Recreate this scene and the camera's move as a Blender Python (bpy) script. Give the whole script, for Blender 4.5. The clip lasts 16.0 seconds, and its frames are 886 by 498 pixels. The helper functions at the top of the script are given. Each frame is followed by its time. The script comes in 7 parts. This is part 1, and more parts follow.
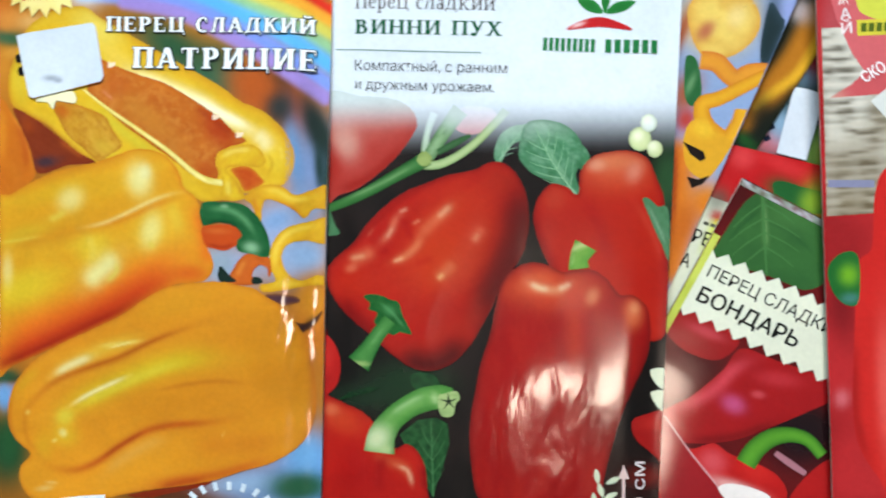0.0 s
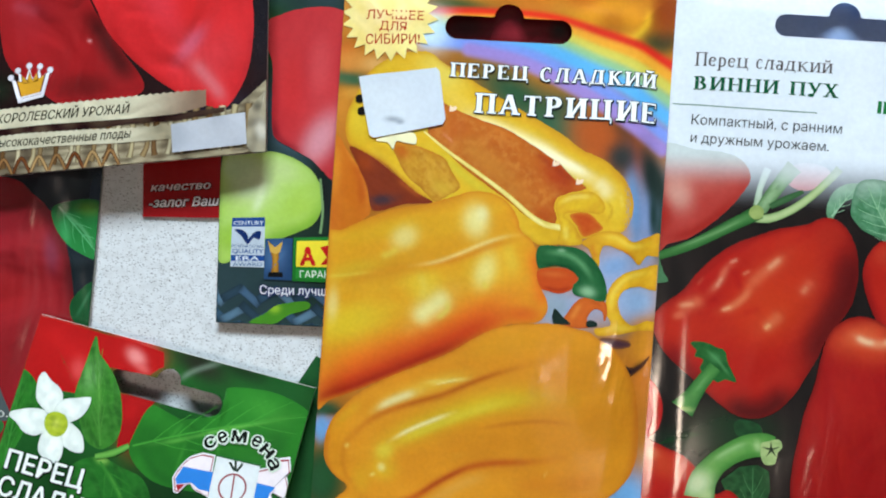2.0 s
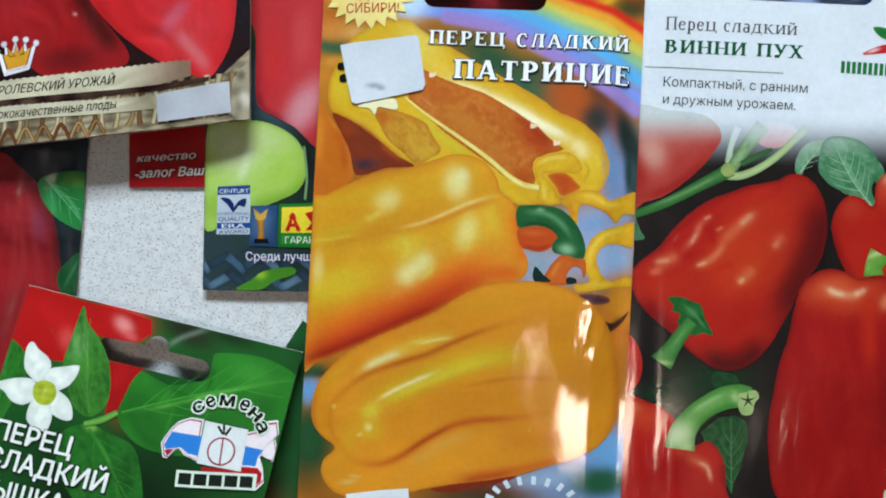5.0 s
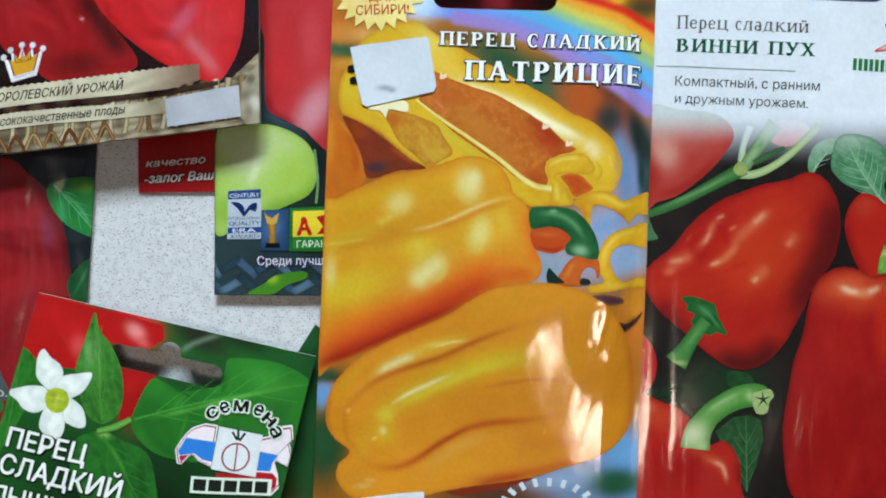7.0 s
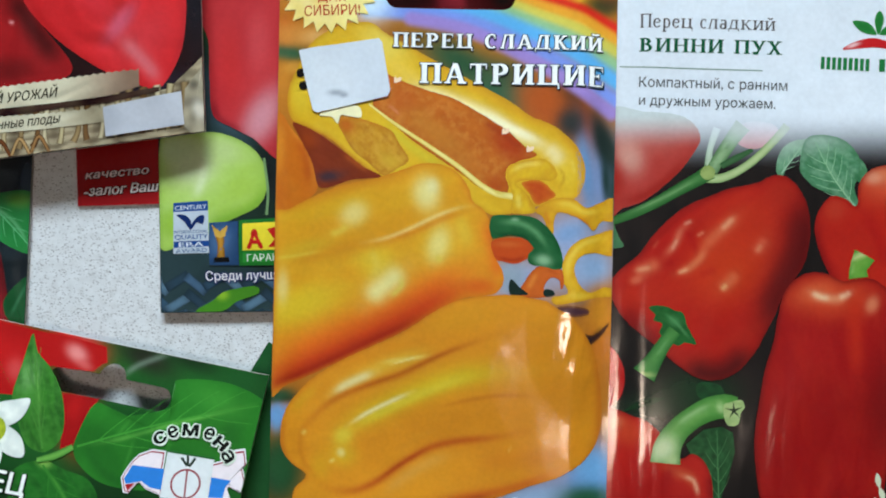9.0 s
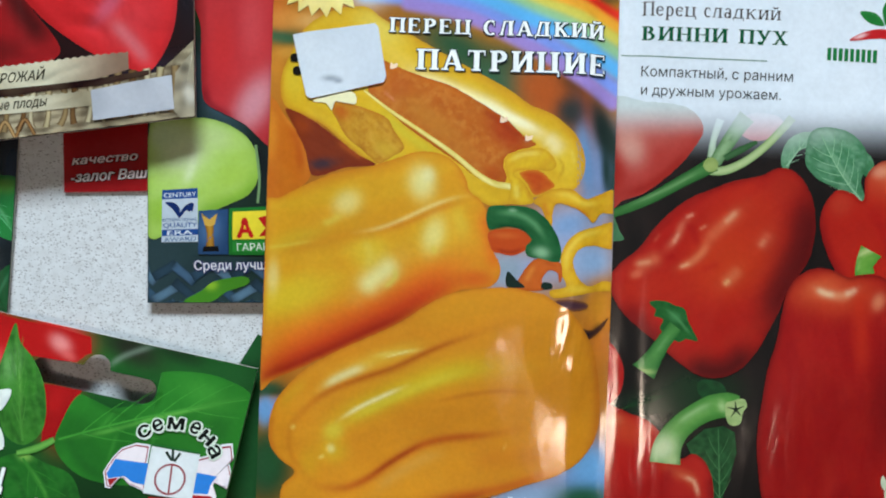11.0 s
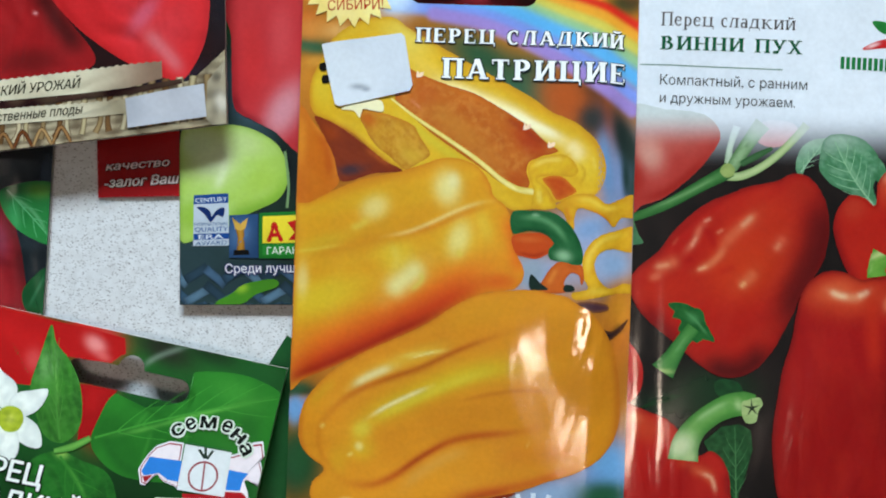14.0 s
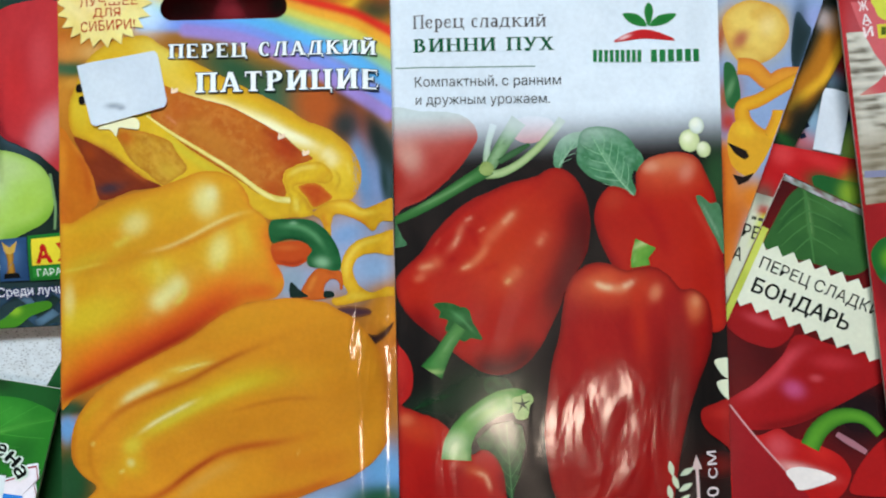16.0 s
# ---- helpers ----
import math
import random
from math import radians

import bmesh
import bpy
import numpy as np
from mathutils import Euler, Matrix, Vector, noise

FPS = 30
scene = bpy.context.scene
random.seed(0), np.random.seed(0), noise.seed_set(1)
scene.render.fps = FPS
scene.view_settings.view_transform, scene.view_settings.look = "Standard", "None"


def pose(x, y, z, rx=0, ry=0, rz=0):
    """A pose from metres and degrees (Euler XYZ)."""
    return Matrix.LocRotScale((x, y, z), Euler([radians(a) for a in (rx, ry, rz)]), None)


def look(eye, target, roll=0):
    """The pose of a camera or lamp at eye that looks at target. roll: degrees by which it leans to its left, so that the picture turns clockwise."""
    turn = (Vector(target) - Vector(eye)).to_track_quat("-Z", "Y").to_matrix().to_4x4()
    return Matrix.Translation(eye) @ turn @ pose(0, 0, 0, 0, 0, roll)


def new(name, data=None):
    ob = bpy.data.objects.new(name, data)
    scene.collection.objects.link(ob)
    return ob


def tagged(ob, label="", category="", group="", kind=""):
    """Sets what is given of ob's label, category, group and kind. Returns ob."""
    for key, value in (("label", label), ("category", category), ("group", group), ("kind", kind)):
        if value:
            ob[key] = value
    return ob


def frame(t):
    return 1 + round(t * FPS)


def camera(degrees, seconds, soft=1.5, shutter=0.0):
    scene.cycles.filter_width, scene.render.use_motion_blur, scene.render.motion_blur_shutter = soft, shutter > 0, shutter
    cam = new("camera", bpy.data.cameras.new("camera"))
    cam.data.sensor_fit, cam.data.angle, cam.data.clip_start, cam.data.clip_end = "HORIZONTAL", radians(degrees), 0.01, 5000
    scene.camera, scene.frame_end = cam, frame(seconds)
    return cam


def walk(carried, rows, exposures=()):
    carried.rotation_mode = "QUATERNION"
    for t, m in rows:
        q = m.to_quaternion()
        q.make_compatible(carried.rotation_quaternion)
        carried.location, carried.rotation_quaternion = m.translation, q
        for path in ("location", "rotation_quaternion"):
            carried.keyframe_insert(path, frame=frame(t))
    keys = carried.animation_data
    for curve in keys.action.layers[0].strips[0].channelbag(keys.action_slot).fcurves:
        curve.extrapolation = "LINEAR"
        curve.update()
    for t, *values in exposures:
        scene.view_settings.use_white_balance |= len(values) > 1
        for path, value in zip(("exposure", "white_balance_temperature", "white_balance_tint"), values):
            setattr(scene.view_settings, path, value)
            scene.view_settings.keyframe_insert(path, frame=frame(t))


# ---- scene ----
cam = camera(65.0, 16.0, soft=2.0, shutter=0.2)
METRES, EYE, TILT, LEAN, TURN = 0.256, 0.165, -90, 3.4, 0
ROWS = [
    (0.0, 0.0, 0.0, 0.0, 0.08, -2.76, -1.75),
    (0.5, -0.1702, -0.0208, 0.0047, -0.75, -1.98, -4.76),
    (1.0, -0.2996, -0.0128, 0.0209, -0.13, -1.57, -4.53),
    (1.5, -0.3218, -0.009, 0.024, -0.35, -1.19, -4.02),
    (2.0, -0.3133, -0.0141, 0.0039, -0.76, -0.71, -3.98),
    (2.5, -0.3166, -0.0353, -0.0234, -0.98, -0.05, -4.75),
    (3.0, -0.3332, -0.0118, -0.0347, -0.53, 0.05, -4.05),
    (3.5, -0.3298, -0.0035, -0.0317, -0.46, -0.12, -3.9),
    (4.0, -0.3321, -0.0387, -0.0383, -0.91, 0.13, -4.31),
    (4.5, -0.3043, -0.0308, -0.0447, -1.63, 0.45, -3.38),
    (7.0, -0.3217, -0.0265, -0.0377, -2.08, 0.03, -2.28),
    (7.5, -0.3043, -0.0149, -0.0399, -2.6, 0.06, -1.6),
    (8.0, -0.3022, 0.0067, -0.021, -3.02, -0.43, -1.53),
    (8.5, -0.3008, 0.0002, -0.022, -3.55, -0.38, -1.24),
    (11.0, -0.2948, 0.0188, -0.037, -3.72, 0.32, -1.95),
    (11.5, -0.2861, 0.0147, -0.0449, -3.71, 0.21, -1.26),
    (12.0, -0.2964, 0.0406, -0.0422, -3.71, 0.06, -1.37),
    (12.5, -0.2869, 0.0196, -0.0507, -3.56, 0.09, -0.68),
    (13.0, -0.3005, 0.0301, -0.0421, -3.65, 0.01, -1.01),
    (13.5, -0.3067, 0.0293, -0.0441, -3.74, -0.06, -1.07),
    (14.0, -0.3196, 0.0022, -0.0332, -3.81, 0.19, -1.91),
    (14.5, -0.3063, 0.0198, -0.047, -3.44, 0.23, -1.87),
    (15.0, -0.2563, 0.0111, -0.0541, -2.72, 0.36, -0.12),
    (15.5, -0.1622, -0.0121, -0.0281, -2.68, 0.61, -0.13),
    (16.0, -0.0989, -0.015, -0.0368, -3.42, 1.17, 1.16),
]
walk(cam, [(t, pose(0, 0, EYE, TILT, LEAN, TURN) @ pose(METRES * x, METRES * y, METRES * z, 90 + pitch, roll, yaw)) for t, x, y, z, yaw, pitch, roll in ROWS],
     exposures=[(0.0, 0.15), (0.5, 0.1), (1.0, 0.0), (2.0, 0.0), (3.0, -0.2), (7.0, -0.2), (14.5, -0.15), (16.0, -0.12)])

from mathutils import geometry

# ---- world and light ----
world = bpy.data.worlds.new("sky")
scene.world = world
world.use_nodes = True
wn = world.node_tree
sky = wn.nodes.new("ShaderNodeTexSky")
sky.sky_type, sky.sun_disc = "NISHITA", False
sky.sun_elevation, sky.sun_rotation = radians(32), radians(200)
wn.nodes["Background"].inputs["Strength"].default_value = 0.05
wn.links.new(sky.outputs[0], wn.nodes["Background"].inputs["Color"])


def area_lamp(name, m, sx, sy, watts, colour):
    lamp = bpy.data.lights.new(name, "AREA")
    lamp.shape, lamp.size, lamp.size_y, lamp.energy, lamp.color = "RECTANGLE", sx, sy, watts, colour
    ob = new(name, lamp)
    ob.matrix_world = m
    return ob


# daylight through the window in front of the table
area_lamp("window_daylight", look((-0.15, 1.56, 0.86), (-0.08, 0.0, 0.0)), 1.00, 0.34, 74.0, (0.77, 0.915, 1.0))

MM = 0.001


# ---- materials ----
def srgb(h):
    c = [int(h[i:i + 2], 16) / 255 for i in (0, 2, 4)]
    return np.array([x / 12.92 if x <= 0.04045 else ((x + 0.055) / 1.055) ** 2.4 for x in c])


def nodes_of(name):
    m = bpy.data.materials.new(name)
    m.use_nodes = True
    return m, m.node_tree.nodes, m.node_tree.links, m.node_tree.nodes["Principled BSDF"]


def film(name, rough=0.27, crease=0.5, scale=42.0, squeeze=(1.0, 0.45, 1.0), turn=20.0, gloss=0.4, crumples=()):
    """Printed plastic film: the ink is the mesh's own colour; creases and waves in the film bend its gloss."""
    m, n, l, b = nodes_of(name)
    ink = n.new("ShaderNodeAttribute")
    ink.attribute_name = "ink"
    co = n.new("ShaderNodeTexCoord")
    grain = n.new("ShaderNodeTexNoise")
    grain.inputs["Scale"].default_value, grain.inputs["Detail"].default_value = 900.0, 3.0
    l.new(co.outputs["Object"], grain.inputs["Vector"])
    mott = n.new("ShaderNodeTexNoise")
    mott.inputs["Scale"].default_value, mott.inputs["Detail"].default_value = 130.0, 4.0
    l.new(co.outputs["Object"], mott.inputs["Vector"])
    add = n.new("ShaderNodeMath")
    add.operation = "ADD"
    l.new(grain.outputs["Fac"], add.inputs[0])
    l.new(mott.outputs["Fac"], add.inputs[1])
    rng = n.new("ShaderNodeMapRange")
    rng.inputs["From Min"].default_value, rng.inputs["From Max"].default_value = 0.6, 1.4
    rng.inputs["To Min"].default_value, rng.inputs["To Max"].default_value = 0.93, 1.07
    l.new(add.outputs[0], rng.inputs["Value"])
    mul = n.new("ShaderNodeVectorMath")
    mul.operation = "SCALE"
    l.new(ink.outputs["Color"], mul.inputs[0])
    l.new(rng.outputs[0], mul.inputs["Scale"])
    l.new(mul.outputs[0], b.inputs["Base Color"])
    mp = n.new("ShaderNodeMapping")
    mp.inputs["Rotation"].default_value = (0, 0, radians(turn))
    mp.inputs["Scale"].default_value = squeeze
    l.new(co.outputs["Object"], mp.inputs["Vector"])
    wave = n.new("ShaderNodeTexNoise")
    wave.inputs["Scale"].default_value, wave.inputs["Detail"].default_value, wave.inputs["Roughness"].default_value = scale, 1.6, 0.4
    wave.inputs["Distortion"].default_value = 0.8
    l.new(mp.outputs[0], wave.inputs["Vector"])
    bump = n.new("ShaderNodeBump")
    bump.inputs["Strength"].default_value, bump.inputs["Distance"].default_value = crease, 0.004
    l.new(wave.outputs["Fac"], bump.inputs["Height"])
    last = bump.outputs[0]
    # crumpled places: middle and reach in millimetres, size of the creases, their depth
    for k, (u, v, ru, rv, size, depth) in enumerate(crumples):
        zone = n.new("ShaderNodeMapping")
        zone.vector_type = "TEXTURE"
        zone.inputs["Location"].default_value, zone.inputs["Scale"].default_value = (u * 0.001, v * 0.001, 0), (ru * 0.001, rv * 0.001, 1)
        l.new(co.outputs["Object"], zone.inputs["Vector"])
        far = n.new("ShaderNodeVectorMath")
        far.operation = "LENGTH"
        l.new(zone.outputs[0], far.inputs[0])
        fade = n.new("ShaderNodeMapRange")
        fade.interpolation_type = "SMOOTHSTEP"
        fade.inputs["From Min"].default_value, fade.inputs["From Max"].default_value = 0.35, 1.0
        fade.inputs["To Min"].default_value, fade.inputs["To Max"].default_value = 1.0, 0.0
        l.new(far.outputs["Value"], fade.inputs["Value"])
        lie = n.new("ShaderNodeMapping")
        lie.inputs["Location"].default_value, lie.inputs["Scale"].default_value = (0.37 * k, 0.11 * k, 0), (1.0, 0.4, 1.0)
        l.new(co.outputs["Object"], lie.inputs["Vector"])
        fold = n.new("ShaderNodeTexNoise")
        fold.inputs["Scale"].default_value, fold.inputs["Detail"].default_value, fold.inputs["Distortion"].default_value = 1000.0 / size, 2.0, 0.6
        l.new(lie.outputs[0], fold.inputs["Vector"])
        high = n.new("ShaderNodeMath")
        high.operation = "MULTIPLY"
        l.new(fold.outputs["Fac"], high.inputs[0])
        l.new(fade.outputs[0], high.inputs[1])
        dent = n.new("ShaderNodeBump")
        dent.inputs["Strength"].default_value, dent.inputs["Distance"].default_value = 1.0, depth * 0.001
        l.new(high.outputs[0], dent.inputs["Height"])
        l.new(last, dent.inputs["Normal"])
        last = dent.outputs[0]
    fine = n.new("ShaderNodeBump")
    fine.inputs["Strength"].default_value, fine.inputs["Distance"].default_value = 0.035, 0.0004
    l.new(grain.outputs["Fac"], fine.inputs["Height"])
    l.new(last, fine.inputs["Normal"])
    l.new(fine.outputs[0], b.inputs["Normal"])
    b.inputs["Roughness"].default_value, b.inputs["Specular IOR Level"].default_value = rough, gloss
    return m


def plain(name, colour, rough=0.6, metal=0.0, mottle=0.06, scale=60.0, bump=0.05):
    m, n, l, b = nodes_of(name)
    co = n.new("ShaderNodeTexCoord")
    t = n.new("ShaderNodeTexNoise")
    t.inputs["Scale"].default_value, t.inputs["Detail"].default_value = scale, 6.0
    l.new(co.outputs["Object"], t.inputs["Vector"])
    r = n.new("ShaderNodeValToRGB")
    c = srgb(colour)
    r.color_ramp.elements[0].color = (*(c * (1 - mottle * 2)), 1)
    r.color_ramp.elements[1].color = (*np.minimum(c * (1 + mottle), 1), 1)
    l.new(t.outputs["Fac"], r.inputs["Fac"])
    l.new(r.outputs[0], b.inputs["Base Color"])
    bp = n.new("ShaderNodeBump")
    bp.inputs["Strength"].default_value, bp.inputs["Distance"].default_value = bump, 0.01
    l.new(t.outputs["Fac"], bp.inputs["Height"])
    l.new(bp.outputs[0], b.inputs["Normal"])
    b.inputs["Roughness"].default_value, b.inputs["Metallic"].default_value = rough, metal
    return m


def speckled_laminate():
    m, n, l, b = nodes_of("speckled_laminate")
    co = n.new("ShaderNodeTexCoord")
    ground = n.new("ShaderNodeTexNoise")
    ground.inputs["Scale"].default_value, ground.inputs["Detail"].default_value = 420.0, 5.0
    l.new(co.outputs["Object"], ground.inputs["Vector"])
    ramp = n.new("ShaderNodeValToRGB")
    ramp.color_ramp.elements[0].position, ramp.color_ramp.elements[0].color = 0.30, (*srgb("C9CBCD"), 1)
    ramp.color_ramp.elements[1].position, ramp.color_ramp.elements[1].color = 0.62, (*srgb("D6D9DC"), 1)
    l.new(ground.outputs["Fac"], ramp.inputs["Fac"])
    last = ramp.outputs[0]
    for k, (scale, low, high, colour) in enumerate(((1500.0, 0.16, 0.30, "86868A"), (2300.0, 0.24, 0.40, "A4A4A6"), (1050.0, 0.09, 0.17, "545456"))):
        mp = n.new("ShaderNodeMapping")
        mp.inputs["Location"].default_value = (0.13 * k, 0.31 * k, 0.0)
        mp.inputs["Rotation"].default_value = (0, 0, radians(-14.0 + 9.0 * k))
        mp.inputs["Scale"].default_value = (0.6, 1.15, 1.0)
        l.new(co.outputs["Object"], mp.inputs["Vector"])
        v = n.new("ShaderNodeTexVoronoi")
        v.inputs["Scale"].default_value = scale
        l.new(mp.outputs[0], v.inputs["Vector"])
        pick = n.new("ShaderNodeMapRange")
        pick.inputs["From Min"].default_value, pick.inputs["From Max"].default_value = low, high
        pick.inputs["To Min"].default_value, pick.inputs["To Max"].default_value = 1.0, 0.0
        l.new(v.outputs["Distance"], pick.inputs["Value"])
        some = n.new("ShaderNodeMath")
        some.operation, some.inputs[1].default_value = "GREATER_THAN", 0.5
        sep = n.new("ShaderNodeSeparateColor")
        l.new(v.outputs["Color"], sep.inputs[0])
        l.new(sep.outputs[0], some.inputs[0])
        both = n.new("ShaderNodeMath")
        both.operation = "MULTIPLY"
        l.new(pick.outputs[0], both.inputs[0])
        l.new(some.outputs[0], both.inputs[1])
        mix = n.new("ShaderNodeMix")
        mix.data_type = "RGBA"
        l.new(both.outputs[0], mix.inputs["Factor"])
        l.new(last, mix.inputs[6])
        mix.inputs[7].default_value = (*srgb(colour), 1)
        last = mix.outputs[2]
    l.new(last, b.inputs["Base Color"])
    bp = n.new("ShaderNodeBump")
    bp.inputs["Strength"].default_value, bp.inputs["Distance"].default_value = 0.12, 0.0004
    l.new(ground.outputs["Fac"], bp.inputs["Height"])
    l.new(bp.outputs[0], b.inputs["Normal"])
    b.inputs["Roughness"].default_value = 0.42
    return m


FILM_YELLOW = film("edge_creased_film", 0.09, 0.12, 62.0, (1.0, 0.6, 1.0), 4.0, 0.6, [(33, -14, 14, 22, 8.0, 0.85), (33, -14, 13, 21, 3.5, 0.2)])
FILM = film("glossy_film", 0.2, 0.15, 62.0, (1.0, 0.6, 1.0), 4.0, 0.24)
FILM_WAVY = film("wavy_glossy_film", 0.14, 0.14, 60.0, (1.0, 0.4, 1.0), -18.0, 0.55, [(12, -40, 24, 28, 20.0, 0.8), (12, -44, 26, 28, 7.0, 0.38), (-31, -56, 9, 18, 6.0, 0.35)])
FILM_SLACK = film("slack_glossy_film", 0.13, 0.13, 34.0, (0.7, 1.0, 1.0), 35.0)
FILM_CRISP = film("crumpled_foil_film", 0.2, 0.7, 70.0, (1.0, 0.8, 1.0), 10.0)
FILM_CLEAR = film("crinkled_clear_film", 0.26, 0.8, 55.0, (0.6, 1.0, 1.0), 30.0, 1.0, [(30, -20, 40, 60, 14.0, 2.4)])
PAPER = film("matt_paper", 0.65, 0.10, 60.0, (1, 1, 1), 0.0, 0.3)
LAMINATE = speckled_laminate()
# paints of the unseen room, kept dark so little light bounces back
WALL_PAINT = plain("wall_paint", "5E5A54", 0.8, scale=8.0)
CEILING_PAINT = plain("ceiling_paint", "7E7E7C", 0.85, scale=8.0)
FLOOR_WOOD = plain("floor_boards", "5A4634", 0.5, mottle=0.2, scale=14.0)
FRAME_WHITE = plain("white_window_frame", "E8E8E6", 0.4)
METAL_EDGE = plain("table_edge", "B9B4AA", 0.45)
LAMP_GLASS, gn, gl, gb = nodes_of("lit_lamp_glass")
gb.inputs["Emission Color"].default_value, gb.inputs["Emission Strength"].default_value = (1.0, 0.79, 0.63, 1), 32.0
gb.inputs["Base Color"].default_value = (0.9, 0.88, 0.84, 1)


# ---- building helpers ----
def print_curve(inks):
    """Ink on film: slightly denser mid tones, and never quite pure."""
    c = np.clip(inks, 0, 1) ** 1.32
    grey = c @ np.array([0.25, 0.6, 0.15])
    return 0.004 + 0.99 * (c + (grey[:, None] - c) * 0.03)


def link_mesh(name, verts, faces, mat, parent=None, label="", inks=None, smooth=True):
    me = bpy.data.meshes.new(name)
    me.from_pydata([tuple(v) for v in verts], [], [tuple(f) for f in faces])
    if inks is not None:
        at = me.color_attributes.new("ink", "FLOAT_COLOR", "POINT")
        at.data.foreach_set("color", np.hstack([print_curve(inks), np.ones((len(inks), 1))]).astype(np.float32).ravel())
    if smooth:
        me.polygons.foreach_set("use_smooth", [True] * len(me.polygons))
    me.materials.append(mat)
    me.update()
    ob = new(name, me)
    if parent is not None:
        ob.parent = parent
    if label:
        tagged(ob, label)
    return ob


def part(name, bm, mat, parent, label=""):
    me = bpy.data.meshes.new(name)
    bm.to_mesh(me)
    bm.free()
    me.materials.append(mat)
    ob = new(name, me)
    ob.parent = parent
    return tagged(ob, label)


def slab(x0, x1, y0, y1, z0, z1, bevel=0.0):
    bm = bmesh.new()
    bmesh.ops.create_cube(bm, size=1.0, matrix=Matrix.LocRotScale(((x0 + x1) / 2, (y0 + y1) / 2, (z0 + z1) / 2), None, (x1 - x0, y1 - y0, z1 - z0)))
    if bevel:
        bmesh.ops.bevel(bm, geom=bm.edges[:], offset=bevel, segments=3, affect="EDGES")
    return bm


def soft_line(pts, n=4):
    """The line through pts, rounded."""
    p = [np.array(q, float) for q in pts]
    out = []
    for i in range(len(p) - 1):
        a, b, c, d = p[max(i - 1, 0)], p[i], p[i + 1], p[min(i + 2, len(p) - 1)]
        for t in np.arange(n) / n:
            out.append(0.5 * (2 * b + (c - a) * t + (2 * a - 5 * b + 4 * c - d) * t * t + (3 * b - a - 3 * c + d) * t ** 3))
    return [*out, p[-1]]


# strokes of the printed pictures; lengths in millimetres on the packet
def S(at, ru, rv, turn, ink, k=0.8):
    """A soft oval of ink."""
    c, s, colour = math.cos(radians(turn)), math.sin(radians(turn)), srgb(ink)

    def paint(U, V, col):
        x, y = U - at[0], V - at[1]
        w = k * np.exp(-(((x * c + y * s) / ru) ** 2 + ((y * c - x * s) / rv) ** 2) ** 1.3)
        return col + (colour - col) * w[:, None]
    return paint


def L(pts, width, ink, k=0.8, crisp=2):
    """A soft stroke of ink along a line."""
    colour = srgb(ink)

    def paint(U, V, col):
        d, along, run = np.full(len(U), 1e9), np.zeros(len(U)), 0.0
        line = soft_line(pts)
        for (ax, ay), (bx, by) in zip(line, line[1:]):
            dx, dy = bx - ax, by - ay
            t = np.clip(((U - ax) * dx + (V - ay) * dy) / (dx * dx + dy * dy + 1e-9), 0, 1)
            q = np.hypot(U - ax - t * dx, V - ay - t * dy)
            along = np.where(q < d, run + t * math.hypot(dx, dy), along)
            d = np.minimum(d, q)
            run += math.hypot(dx, dy)
        w = k * np.exp(-(d / width) ** crisp)
        if crisp == 2:
            f = np.clip(np.minimum(along, run - along) / (0.3 * run), 0, 1)
            w = w * (0.12 + 0.88 * f * f * (3 - 2 * f))
        return col + (colour - col) * w[:, None]
    return paint


def G(a, b, ink, k=1.0):
    """A wash that runs from nothing at a to full ink at b."""
    colour = srgb(ink)

    def paint(U, V, col):
        dx, dy = b[0] - a[0], b[1] - a[1]
        t = np.clip(((U - a[0]) * dx + (V - a[1]) * dy) / (dx * dx + dy * dy), 0, 1)
        w = k * t * t * (3 - 2 * t)
        return col + (colour - col) * w[:, None]
    return paint


def M(scale, ink, k=0.5, seed=0.0, squeeze=1.0):
    """Blotches of ink."""
    colour = srgb(ink)

    def paint(U, V, col):
        w = np.array([noise.noise((u * scale + seed, v * scale * squeeze, seed)) for u, v in zip(U, V)])
        w = k * np.clip(w * 1.6 + 0.35, 0, 1)
        return col + (colour - col) * w[:, None]
    return paint


def F(scale, ink, k=0.5, seed=0.0, turn=0.0, squeeze=0.35):
    """Streaks of ink, drawn out along a direction, coarse and fine together."""
    colour, c, q = srgb(ink), math.cos(radians(turn)), math.sin(radians(turn))

    def paint(U, V, col):
        w = np.zeros(len(U))
        for n, (f, a) in enumerate(((1.0, 0.6), (2.3, 0.35), (5.1, 0.25))):
            x, y = (U * c + V * q) * scale * f * squeeze, (V * c - U * q) * scale * f
            w += a * np.array([noise.noise((i, j, seed + n)) for i, j in zip(x, y)])
        w = k * np.clip(w * 1.7 + 0.3, 0, 1)
        return col + (colour - col) * w[:, None]
    return paint


def T(period, ink, k=0.7, wobble=0.4, across=0.0):
    """Bands of ink, as of woven cane, a period apart."""
    colour = srgb(ink)

    def paint(U, V, col):
        n = np.array([noise.noise((u * 0.16, v * 0.5, period)) for u, v in zip(U, V)])
        w = np.sin((V + across * U) * math.tau / period + n * wobble * 6)
        w = k * np.clip(0.5 + 0.8 * w, 0, 1) * np.clip(0.75 + n, 0, 1)
        return col + (colour - col) * w[:, None]
    return paint


